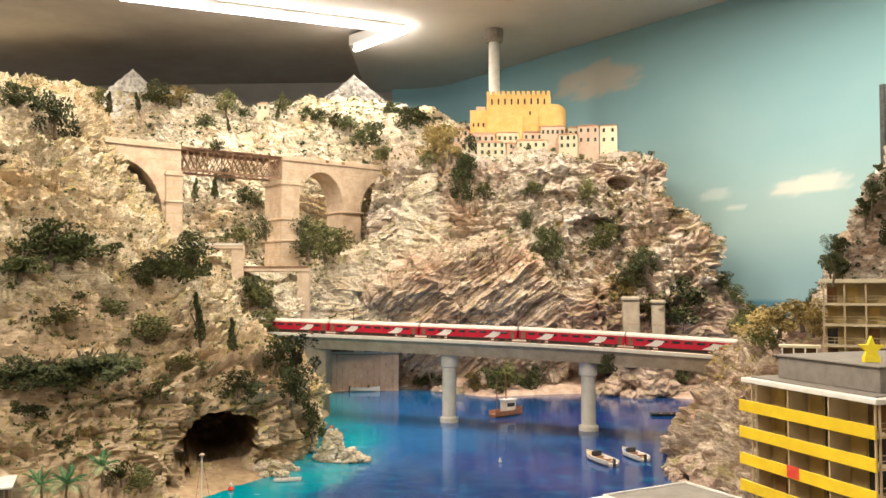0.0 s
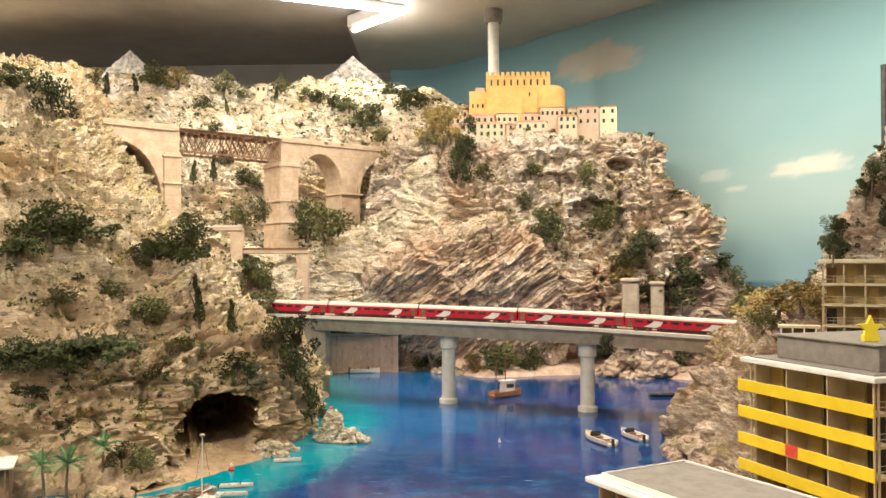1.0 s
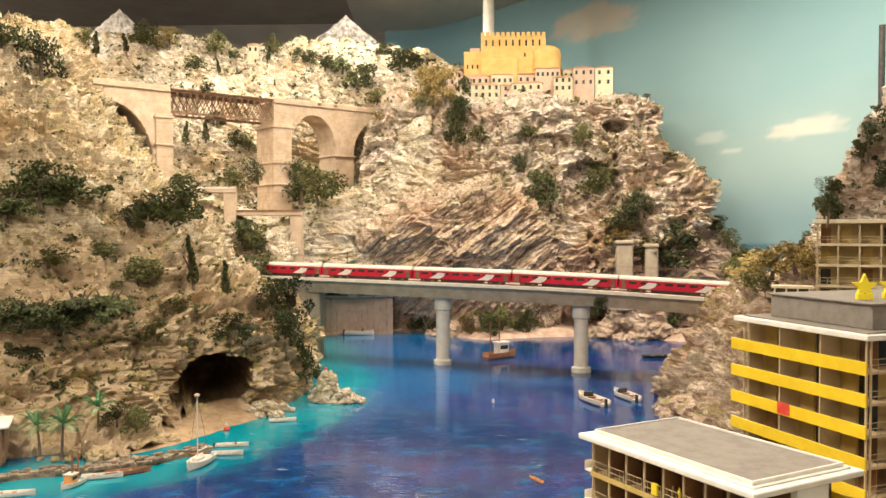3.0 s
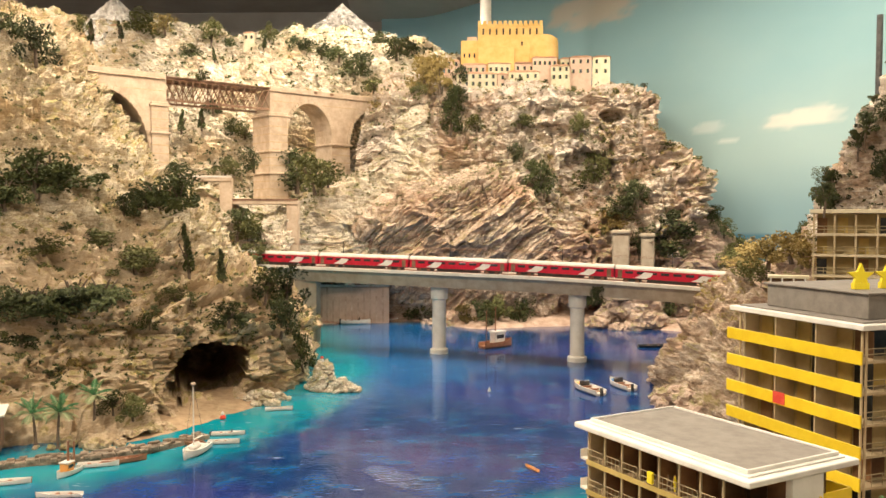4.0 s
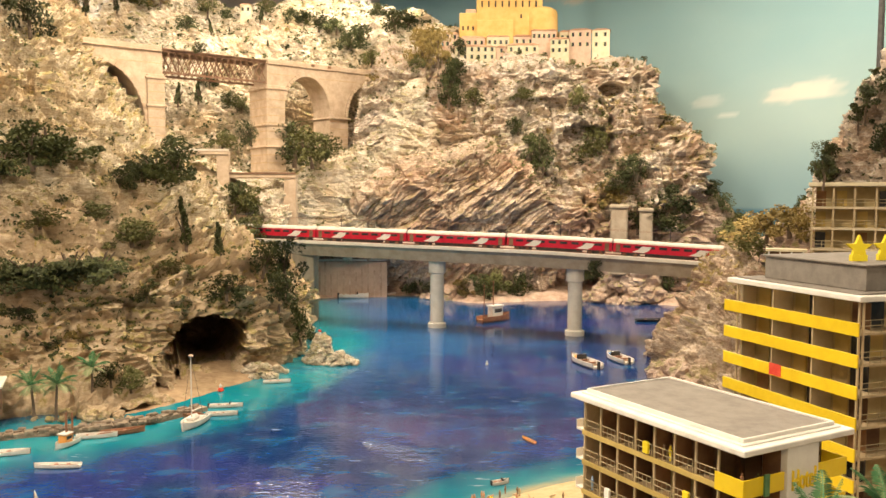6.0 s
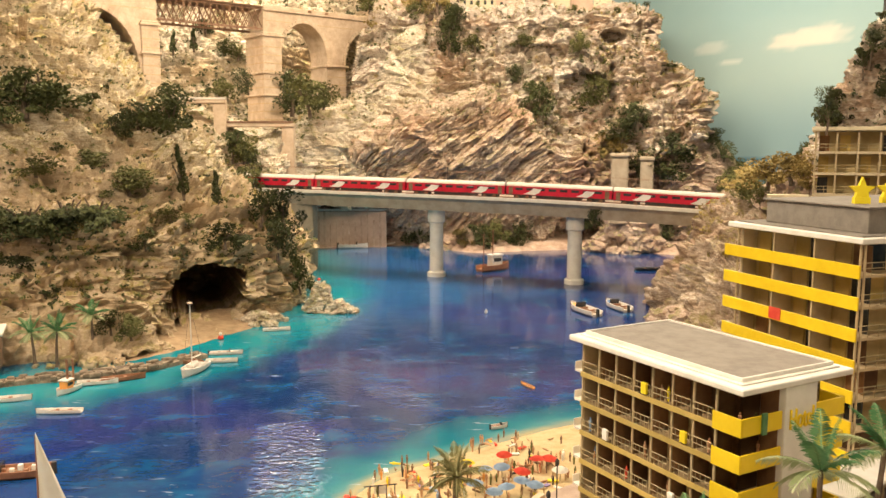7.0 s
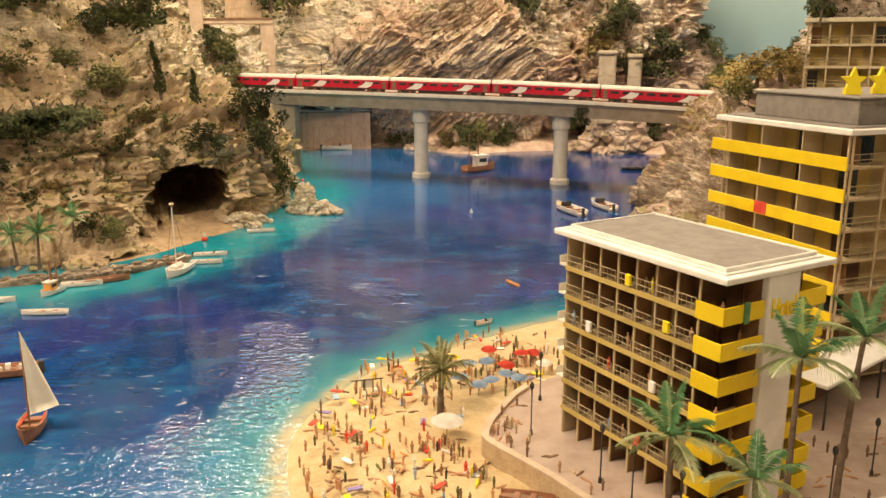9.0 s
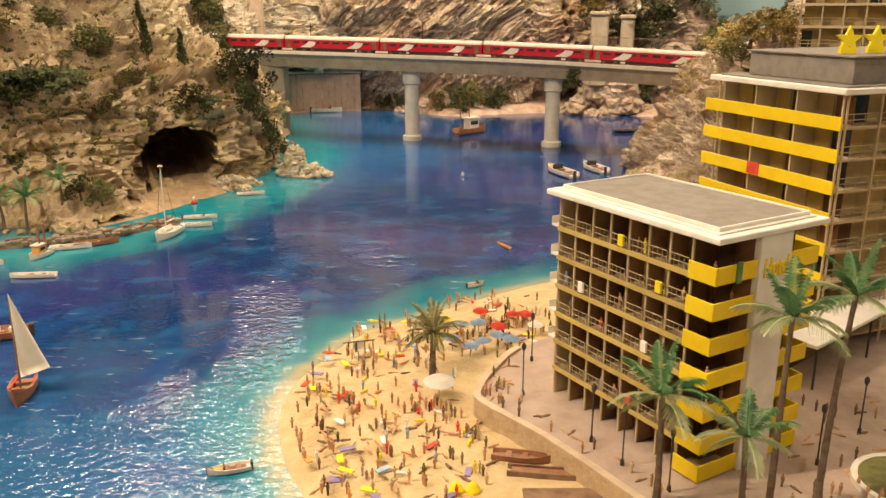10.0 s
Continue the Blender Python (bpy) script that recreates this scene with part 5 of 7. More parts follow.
# road ledges in the gorge
for a_, w_, h_, rz in (((-1.22, 3.36, 0.652), 0.22, 0.016, 10), ((-1.02, 3.42, 0.556), 0.29, 0.016, 4)):
    o = thing("road_bridge", "small concrete road bridge in the gorge", "bridge", at=pose(*a_, 0, 0, rz))
    part("deck", boxes(((0, 0, 0), (w_, 0.07, h_)), bevel=0.002), "stone_pink", o)
    part("parapet", boxes(((0, -0.002, h_), (w_, 0.003, h_ + 0.008))), "rust" if rz == 4 else "concrete_pale", o)
    part("abutment", boxes(((w_ - 0.05, 0.004, -0.40), (w_, 0.066, -0.0002))), "stone_pink", o)

# ---- castle and village on the headland ----
castle = thing("castle", "ochre hilltop castle with battlements", "castle", at=pose(0.2, 4.16, 0))


def windows(parent, x0, x1, y, z, w, h, n, material="glass_dark"):
    for k in range(n):
        x = x0 + (x1 - x0) * (k + 0.5) / n
        part("window", boxes(((x - w / 2, y - 0.0015, z), (x + w / 2, y + 0.001, z + h))), material, parent)


part("keep", boxes(((-0.16, -0.05, 1.15), (0.165, 0.10, 1.455)), bevel=0.002), "castle_ochre", castle)
for k in range(13):
    part("merlon", boxes(((-0.16 + 0.0255 * k, -0.05, 1.4552), (-0.16 + 0.0255 * k + 0.017, -0.042, 1.484))), "castle_ochre", castle)
part("battlement_walk", boxes(((-0.155, -0.041, 1.4552), (0.16, 0.09, 1.470))), "castle_ochre", castle)
windows(castle, -0.15, 0.15, -0.05, 1.415, 0.008, 0.030, 9)
windows(castle, 0.03, 0.15, -0.05, 1.36, 0.007, 0.02, 2)
part("bastion", lathe([(0.085, 1.15), (0.080, 1.38), (0.076, 1.40), (0.055, 1.415), (0.0, 1.418)], 28), "castle_ochre", castle, smooth=True).location = (0.165, -0.005, 0)
part("gate_tower", boxes(((-0.245, -0.06, 1.15), (-0.155, 0.05, 1.385)), bevel=0.002), "castle_ochre", castle)
part("side_tower", boxes(((-0.215, -0.03, 1.385), (-0.165, 0.03, 1.41)), bevel=0.002), "house_pink", castle)
windows(castle, -0.24, -0.165, -0.06, 1.30, 0.008, 0.02, 3)
part("curtain_wall", boxes(((-0.16, -0.085, 1.15), (0.02, -0.0505, 1.345)), bevel=0.002), "castle_ochre", castle)


def house(x, y, z, w, d, h, rz, wall_m, rows, cols, label, roof_m="tile_roof", rh=0.014):
    o = thing("house", label, "house", "village houses", at=pose(x, y, z, 0, 0, rz))
    part("wall", boxes(((-w / 2, 0, -0.10), (w / 2, d, h))), wall_m, o)
    bm = bmesh.new()
    e = 0.004
    vs = [bm.verts.new(p) for p in ((-w / 2 - e, -e, h), (w / 2 + e, -e, h), (w / 2 + e, d + e, h), (-w / 2 - e, d + e, h), (-w / 2 + d * 0.3, d / 2, h + rh), (w / 2 - d * 0.3, d / 2, h + rh))]
    for f in ((0, 1, 5, 4), (2, 3, 4, 5), (1, 2, 5), (3, 0, 4), (3, 2, 1, 0)):
        bm.faces.new([vs[k] for k in f])
    part("roof", bm, roof_m, o)
    for r_ in range(rows):
        z0 = h * (r_ + 0.35) / rows
        for c in range(cols):
            xw = -w / 2 + w * (c + 0.5) / cols
            wd = part("window", boxes(((xw - 0.0055, -0.0012, z0), (xw + 0.0055, 0.001, z0 + 0.019))), "glass_dark", o)
            part("shutter", boxes(((xw - 0.0095, -0.0018, z0), (xw - 0.0057, 0.0008, z0 + 0.019))), "palm_pale", wd)
    return o


VIL = (
    (0.033, 3.985, 1.095, 0.195, 0.07, 0.105, 2, "house_cream", 3, 6, "long cream village house with three rows of windows"),
    (-0.085, 4.06, 1.205, 0.07, 0.05, 0.070, 6, "house_pink", 2, 2, "narrow pink village house"),
    (0.262, 3.985, 1.115, 0.15, 0.06, 0.092, -3, "house_cream", 2, 4, "cream village house with green shutters"),
    (0.160, 4.01, 1.125, 0.05, 0.05, 0.075, 0, "house_pink", 2, 1, "slim pink house between two larger ones"),
    (0.020, 4.055, 1.205, 0.12, 0.05, 0.050, 0, "house_pink", 1, 4, "small pink terrace house"),
    (0.145, 4.060, 1.205, 0.11, 0.05, 0.056, 2, "house_cream", 1, 4, "low cream terrace house"),
    (0.370, 4.060, 1.235, 0.12, 0.06, 0.055, 0, "house_pink", 1, 5, "pink house below the castle"),
    (0.441, 4.015, 1.165, 0.09, 0.06, 0.075, -8, "house_cream", 2, 3, "cream house at the village edge"),
    (0.272, 4.080, 1.215, 0.10, 0.05, 0.050, 4, "house_pink", 1, 3, "small pink cottage under the castle wall"),
    (0.545, 4.050, 1.195, 0.105, 0.07, 0.095, -6, "house_pink", 2, 3, "pale pink hillside house"),
    (0.645, 4.050, 1.195, 0.085, 0.07, 0.095, -10, "house_cream", 2, 2, "cream villa at the end of the village"),
    (0.490, 4.10, 1.235, 0.08, 0.06, 0.055, 5, "house_cream", 1, 3, "small cream village house"),
    (-0.15, 4.04, 1.150, 0.08, 0.05, 0.055, 8, "house_pink", 1, 3, "pink farmhouse on the slope"),
)
for v in VIL:
    house(*v)

# far hillside cottages
for x, y, z in ((-1.98, 4.52, 1.52), (-1.45, 4.5, 1.47), (-1.22, 4.5, 1.47)):
    house(x, y, z, 0.06, 0.04, 0.05, 0, "house_cream", 1, 2, "tiny cream house high on the mountain")


# ---- boats ----
def hull(length, width, height, sharp=1.0, n=16):
    """A hollow boat hull along x, bow at +x, waterline at z = 0."""
    bm = bmesh.new()
    rows = []
    for i in range(n + 1):
        f = i / n
        x = (f - 0.5) * length
        w = width / 2 * (1 - max(0, (f - 0.45) / 0.55) ** (2.2 / sharp)) * (0.82 + 0.18 * min(1, f * 4))
        w = max(w, 0.0006)
        sheer = height * (1 + 0.35 * max(0, f - 0.4) ** 2 * 3)
        prof = [(-w, sheer), (-w * 0.93, height * 0.3), (-w * 0.5, -height * 0.25), (0, -height * 0.4), (w * 0.5, -height * 0.25), (w * 0.93, height * 0.3), (w, sheer), (w * 0.85, sheer), (w * 0.7, height * 0.45), (-w * 0.7, height * 0.45), (-w * 0.85, sheer)]
        rows.append([bm.verts.new((x, y, z)) for y, z in prof])
    for p, q in zip(rows, rows[1:]):
        for k in range(len(p)):
            bm.faces.new((p[k], p[(k + 1) % len(p)], q[(k + 1) % len(p)], q[k]))
    bm.faces.new(list(reversed(rows[0])))
    bm.faces.new(rows[-1])
    bmesh.ops.recalc_face_normals(bm, faces=bm.faces)
    return bm


def boat(name, x, y, rz, L, W, Hh, hull_m, label, kind_="open", extra=None):
    o = thing(name, label, "boat", at=pose(x, y, 0.0, 0, 0, rz))
    part("hull", hull(L, W, Hh), hull_m, o)
    if kind_ in ("open", "motor"):
        part("floor", boxes(((-L * 0.40, -W * 0.28, Hh * 0.46), (L * 0.20, W * 0.28, Hh * 0.54))), "timber", o, "dark wooden bottom boards")
        part("stem", rods(((L * 0.495, 0, -Hh * 0.2), (L * 0.51, 0, Hh * 1.5), Hh * 0.10), seg=5), "boat_wood", o)
        for f in (-0.22, 0.05):
            part("thwart", boxes(((L * f - 0.003, -W * 0.36, Hh * 0.62), (L * f + 0.003, W * 0.36, Hh * 0.80))), "boat_wood", o)
    if kind_ == "motor":
        part("windscreen", boxes(((L * 0.10, -W * 0.33, Hh * 0.8), (L * 0.13, W * 0.33, Hh * 1.7)), bevel=0.0006), "glass_dark", o)
        part("foredeck", boxes(((L * 0.14, -W * 0.26, Hh * 0.85), (L * 0.36, W * 0.26, Hh * 1.1)), bevel=0.001), extra or "boat_white", o)
        part("outboard", boxes(((-L * 0.55, -0.003, -0.001), (-L * 0.49, 0.003, Hh * 1.4)), bevel=0.0006), "dark_grey", o)
    if kind_ == "cabin":
        c = part("cabin", boxes(((-L * 0.15, -W * 0.30, Hh * 0.45), (L * 0.18, W * 0.30, Hh * 2.4)), bevel=0.001), extra or "boat_white", o)
        part("cabin_roof", boxes(((-L * 0.18, -W * 0.34, Hh * 2.4), (L * 0.21, W * 0.34, Hh * 2.65)), bevel=0.0006), "boat_white", c)
        part("cabin_window", boxes(((-L * 0.10, -W * 0.315, Hh * 1.5), (L * 0.14, W * 0.315, Hh * 2.1))), "glass_dark", c)
        part("mast", rods(((-L * 0.05, 0, Hh * 0.4), (-L * 0.05, 0, Hh * 6.5), 0.0024), ((-L * 0.35, 0, Hh), (-L * 0.35, 0, Hh * 6.0), 0.0020)), "boat_wood", o)
    if kind_ == "yacht":
        part("deck", boxes(((-L * 0.40, -W * 0.30, Hh * 0.75), (L * 0.22, W * 0.30, Hh * 0.95)), bevel=0.001), "boat_white", o)
        part("coachroof", boxes(((-L * 0.12, -W * 0.20, Hh * 0.95), (L * 0.16, W * 0.20, Hh * 1.5)), bevel=0.0015), "boat_white", o)
        part("mast", rods(((L * 0.06, 0, Hh), (L * 0.06, 0, 0.150), 0.0014)), "concrete_pale", o)
        part("boom", rods(((L * 0.05, 0, Hh * 2.4), (-L * 0.38, 0, Hh * 2.2), 0.0016)), "sailcloth", o)
        part("stay", rods(((L * 0.06, 0, 0.148), (L * 0.48, 0, Hh * 1.2), 0.0003), ((L * 0.06, 0, 0.148), (-L * 0.47, 0, Hh * 1.1), 0.0003)), "dark_grey", o)
        part("lamp", lathe([(0.004, 0.147), (0.006, 0.1495), (0.004, 0.152)], 8), "house_pink", o).location = (L * 0.06, 0, 0)
    return o


def sail(o, pts, material="sailcloth", belly=0.008, n=10):
    """A three-cornered sail with a belly."""
    a_, b_, c_ = (Vector(p) for p in pts)
    nrm = (b_ - a_).cross(c_ - a_).normalized()
    bm = bmesh.new()
    rows = []
    for i in range(n + 1):
        f = i / n
        p, q = a_.lerp(b_, f), a_.lerp(c_, f)
        rows.append([bm.verts.new(p.lerp(q, k / n) + nrm * belly * math.sin(math.pi * k / n) * math.sin(math.pi * min(1, f * 0.9)) + nrm * 0.0003) for k in range(n + 1)])
    for p, q in zip(rows, rows[1:]):
        for k in range(n):
            bm.faces.new((p[k], p[k + 1], q[k + 1], q[k]))
    r = bmesh.ops.solidify(bm, geom=bm.faces[:], thickness=0.0006)
    return part("sail", bm, material, o, "cream sail", smooth=True)


boat("yacht", -0.581, 1.665, -97, 0.100, 0.042, 0.013, "boat_white", "white yacht with bare mast moored at the quay", "yacht")
boat("dinghy", -0.545, 1.745, 8, 0.07, 0.020, 0.007, "boat_white", "white dinghy beside the quay", "open")
boat("dinghy", -0.555, 1.815, 10, 0.075, 0.020, 0.007, "boat_white", "white motor dinghy beside the quay", "motor")
boat("workboat", -0.60, 1.725, -30, 0.06, 0.026, 0.009, "boat_wood", "small wooden workboat at the quay end", "open")
boat("dinghy", -0.733, 1.390, 186, 0.080, 0.020, 0.007, "boat_white", "long white rowing boat on the bay", "open")
sb = boat("sailing_boat", -0.523, 0.925, -75, 0.070, 0.031, 0.014, "boat_wood", "red-brown wooden sailing boat with a cream lateen sail", "open")
part("mast", rods(((0.004, 0, 0.004), (-0.004, 0, 0.128), 0.0012)), "boat_wood", sb)
part("gunwale", rods(((-0.030, -0.0105, 0.012), (0.006, -0.0125, 0.0125), 0.0012), ((-0.030, 0.0105, 0.012), (0.006, 0.0125, 0.0125), 0.0012)), "cloth_red", sb)
sail(sb, ((0.0, 0.001, 0.134), (-0.004, 0.0, 0.022), (0.006, 0.037, 0.036)), belly=0.006)
cargo_boat = boat("motor_boat", -0.660, 1.105, 195, 0.11, 0.036, 0.013, "boat_wood", "brown motor boat full of small gear", "motor", "boat_wood")
for k in range(9):
    x = -0.044 + 0.010 * k
    part("crate", boxes(((x, -0.010 + 0.006 * (k % 3), 0.007), (x + 0.007, -0.003 + 0.006 * (k % 3), 0.013 + 0.003 * (k % 2))), bevel=0.0008), ("cloth_white", "concrete_pale", "boat_wood")[k % 3], cargo_boat)
boat("motor_boat", -0.222, 0.748, 200, 0.044, 0.016, 0.006, "boat_white", "small white motor boat with orange seats", "motor", "boat_orange")
boat("motor_boat", 0.055, 1.335, 25, 0.032, 0.014, 0.006, "boat_white", "small white boat with a dark canopy", "motor", "dark_grey")
boat("motor_boat", 0.338, 2.325, 113, 0.145, 0.048, 0.016, "boat_white", "white motor boat with orange deck", "motor", "boat_orange")
boat("motor_boat", 0.444, 2.385, 110, 0.125, 0.046, 0.015, "boat_white", "white motor boat with blue deck", "motor", "boat_blue")
boat("fishing_boat", 0.105, 3.12, 38, 0.150, 0.056, 0.024, "boat_wood", "brown wooden fishing boat with white wheelhouse and masts", "cabin")
boat("barge", 0.724, 3.140, 4, 0.150, 0.034, 0.010, "dark_grey", "long dark empty barge", "open")
boat("dinghy", -0.495, 2.060, 15, 0.070, 0.020, 0.007, "boat_white", "white dinghy off the cove", "open")
boat("dinghy", -0.705, 1.600, 25, 0.085, 0.024, 0.009, "boat_wood", "brown dinghy along the quay", "open")
boat("dinghy", -0.745, 1.570, 15, 0.080, 0.022, 0.008, "boat_white", "pale dinghy along the quay", "open")
boat("ferry", -0.780, 1.515, -100, 0.060, 0.030, 0.010, "boat_white", "small ferry with orange roof", "cabin", "boat_orange")
boat("dinghy", -0.865, 1.455, 15, 0.085, 0.024, 0.008, "boat_white", "white dinghy near the shore", "open")
boat("cabin_boat", -0.535, 3.80, 5, 0.14, 0.045, 0.018, "boat_white", "white cabin boat before the far wall", "motor")
boat("dinghy", -0.40, 3.90, 10, 0.11, 0.03, 0.012, "boat_white", "white dinghy on the far shore", "open")
boat("dinghy", -0.27, 3.93, -10, 0.10, 0.03, 0.012, "boat_white", "white dinghy under the rocks", "open")
boat("dinghy", 0.02, 3.72, -10, 0.11, 0.03, 0.010, "boat_wood", "brown dinghy under the headland", "open")
boat("dinghy", 0.20, 3.86, 0, 0.09, 0.03, 0.010, "boat_white", "white dinghy under the headland", "open")
boat("dinghy", 0.76, 3.75, 20, 0.10, 0.03, 0.010, "boat_white", "white dinghy by the tunnel rocks", "open")
boat("kayak", 0.121, 1.580, 120, 0.045, 0.009, 0.004, "boat_orange", "small orange kayak afloat", "open")
boat("rowing_boat", 0.080, 0.745, -12, 0.062, 0.018, 0.007, "boat_wood", "brown rowing boat drawn up on the sand", "open").location.z = 0.015
buoy = thing("buoy", "red and white buoy in the cove", "buoy", at=pose(-0.612, 1.962, 0.0))
part("float", lathe([(0.004, -0.002), (0.008, 0.003), (0.005, 0.009)], 12), "cloth_red", buoy)
part("topmark", lathe([(0.0025, 0.009), (0.004, 0.014), (0.001, 0.019)], 10), "boat_white", buoy)
buoy2 = thing("buoy", "small white buoy on open water", "buoy", at=pose(0.055, 2.30, 0.0))
part("float", lathe([(0.003, -0.001), (0.005, 0.003), (0.001, 0.014)], 10), "boat_white", buoy2)


# rocks: heaps of broken boulders
def boulder(bm, c, r, seed):
    q = bmesh.ops.create_icosphere(bm, subdivisions=3, radius=r, matrix=Matrix.Translation(c))
    for v in q["verts"]:
        d = v.co - Vector(c)
        v.co = Vector(c) + Vector((d.x, d.y, d.z * 0.8)) * (1 + 0.45 * noise.noise(d * (1.6 / r) + Vector((seed, 0, 0))) + 0.26 * noise.noise(d * (4 / r) + Vector((seed, 3, 0))) + 0.14 * noise.noise(d * (9 / r) + Vector((seed, 5, 0))))


def rock_heap(x, y, rx, ry, n, r0, r1, peak, label, material="rock_cream"):
    bm = bmesh.new()
    for k in range(n):
        a_, q = random.uniform(0, 6.28), math.sqrt(random.random())
        r = random.uniform(r0, r1) * (1.2 - 0.6 * q)
        boulder(bm, (x + rx * q * math.cos(a_), y + ry * q * math.sin(a_), peak * (1 - q) ** 1.3 + r * 0.1), r, k * 1.7 + x)
    return tagged(part("rock_heap", bm, material), label, "rocks", kind="structure")


rock_heap(-0.425, 2.33, 0.05, 0.05, 44, 0.008, 0.022, 0.070, "rocky islet off the point")
rock_heap(-0.365, 2.30, 0.060, 0.035, 44, 0.006, 0.015, 0.030, "low rocks beside the islet")
rock_heap(-0.55, 2.15, 0.09, 0.05, 16, 0.010, 0.024, 0.03, "flat shore slabs below the cliff")
rock_heap(0.0, 3.80, 0.22, 0.06, 40, 0.02, 0.05, 0.08, "boulders at the foot of the headland", "rock_pink")
rock_heap(-0.36, 4.0, 0.16, 0.05, 26, 0.02, 0.045, 0.05, "boulders on the far shore", "rock_pink")
rock_heap(0.80, 3.72, 0.20, 0.05, 34, 0.02, 0.045, 0.06, "pink boulders by the tunnel", "rock_pink")
rock_heap(0.73, 3.72, 0.17, 0.09, 52, 0.04, 0.075, 0.20, "high pile of pink boulders carrying two pillars", "rock_pink")
rock_heap(0.56, 2.10, 0.06, 0.22, 44, 0.015, 0.04, 0.05, "rocks along the hotel shore", "rock_pink")
rock_heap(-0.83, 1.70, 0.12, 0.05, 26, 0.008, 0.02, 0.012, "stones behind the quay", "rock_olive")
rock_heap(-0.72, 2.12, 0.075, 0.06, 40, 0.006, 0.016, 0.03, "rubble in the grotto mouth", "rock_olive")
rock_heap(-0.80, 1.86, 0.10, 0.06, 30, 0.010, 0.026, 0.02, "stones below the cliff", "rock_olive")

lh = thing("beacon", "little white beacon on the islet", "beacon", at=pose(-0.43, 2.325, 0.075))
part("tower", lathe([(0.006, -0.02), (0.0045, 0.014)], 12), "plaster_white", lh)
part("lantern", lathe([(0.005, 0.0142), (0.005, 0.019), (0.0, 0.023)], 12), "cloth_red", lh)


# ---- palms ----
def palm(name, label, x, y, z0, h, lean, R, n, leaf, seed, droop=1.1, dense=34, trunk_r=0.0027, leaflet=0.27, group=""):
    rnd_ = random.Random(seed)
    o = thing(name, label, "palm tree", group, at=pose(x, y, z0))
    bm = bmesh.new()
    rings = []
    N = 18
    for k in range(N + 1):
        f = k / N
        r = trunk_r * (1.25 - 0.5 * f) * (1 + 0.10 * (k % 2)) * (1.5 if k == 0 else 1)
        cx, cy = lean[0] * f * f, lean[1] * f * f
        rings.append([bm.verts.new((cx + r * math.cos(a_), cy + r * math.sin(a_), h * f - 0.003 * (k == 0))) for a_ in np.linspace(0, 2 * math.pi, 9)[:-1]])
    for p, q in zip(rings, rings[1:]):
        for k in range(8):
            bm.faces.new((p[k], p[(k + 1) % 8], q[(k + 1) % 8], q[k]))
    bm.faces.new(rings[-1])
    part("trunk", bm, "bark", o, "ringed brown trunk")
    for k in range(n):
        az = 2 * math.pi * (k / n) * 2.618 + rnd_.uniform(-0.3, 0.3)
        el = math.radians(80 - 100 * (k / n) ** 0.9 + rnd_.uniform(-8, 8))
        L = R * rnd_.uniform(0.85, 1.12)
        bm = bmesh.new()
        pos = Vector((lean[0], lean[1], h - 0.001))
        d = Vector((math.cos(az) * math.cos(el), math.sin(az) * math.cos(el), math.sin(el)))
        side_ = Vector((-math.sin(az), math.cos(az), 0))
        step_ = L / dense
        for j in range(dense):
            f = j / dense
            nxt = pos + d * step_
            up = side_.cross(d)
            w = L * leaflet * math.sin(math.pi * min(1, 0.10 + f * 0.88)) ** 0.7 * rnd_.uniform(0.8, 1.1)
            for sgn in (-1, 1):
                tip = pos + side_ * sgn * w * 0.80 + d * w * 0.65 - Vector((0, 0, 1)) * w * rnd_.uniform(0.25, 0.55)
                knee = pos + side_ * sgn * w * 0.42 + d * (w * 0.30 + step_ * 0.35) - Vector((0, 0, 1)) * w * 0.08
                v = [bm.verts.new(pos), bm.verts.new(pos + d * step_ * 0.42), bm.verts.new(knee), bm.verts.new(tip)]
                bm.faces.new(v)
            v = [bm.verts.new(pos + side_ * 0.0006), bm.verts.new(pos - side_ * 0.0006), bm.verts.new(nxt - side_ * 0.0004), bm.verts.new(nxt + side_ * 0.0004)]
            bm.faces.new(v)
            pos = nxt
            d = (d - Vector((0, 0, 1)) * droop / dense * (0.5 + f)).normalized()
        part("frond", bm, leaf if k < n * 0.45 else ("palm_pale" if leaf == "palm_green" else leaf), o)
    return o


palm("palm_tree", "tall green palm beside the white hotel", 0.282, 0.620, PZ, 0.184, (0.002, 0.004), 0.050, 13, "palm_green", 3, group="hotel palms")
palm("palm_tree", "green palm before the hotel balconies", 0.190, 0.640, PZ, 0.106, (-0.002, 0.0), 0.050, 12, "palm_green", 5, group="hotel palms")
palm("palm_tree", "low spreading green palm at the hotel corner", 0.246, 0.590, PZ, 0.094, (-0.003, 0.0), 0.046, 12, "palm_green", 8, group="hotel palms")
palm("palm_tree", "tall dark green palm over the plaza", 0.334, 0.640, PZ, 0.196, (0.008, 0.0), 0.046, 13, "palm_green", 11, group="hotel palms")
palm("palm_tree", "dark date palm on the sand", -0.014, 0.948, 0.013, 0.060, (0.001, 0.003), 0.046, 30, "palm_dry", 14, droop=1.25, trunk_r=0.0036, leaflet=0.20)
palm("palm_tree", "green palm on the stone quay", -0.868, 1.652, 0.015, 0.075, (0.004, 0.0), 0.045, 18, "palm_green", 17, group="quay palms")
palm("palm_tree", "green palm below the cliff", -0.835, 1.75, 0.03, 0.075, (0.0, 0.0), 0.04, 16, "palm_green", 19, group="quay palms")
palm("palm_tree", "pale palm beside the quay hut", -0.92, 1.66, 0.02, 0.065, (-0.006, 0.0), 0.042, 16, "palm_green", 23, group="quay palms")

# quay hut
hut = thing("quay_hut", "brown timber beach hut with a pale flat roof", "hut", at=pose(-1.03, 1.60, 0.012, 0, 0, 25))
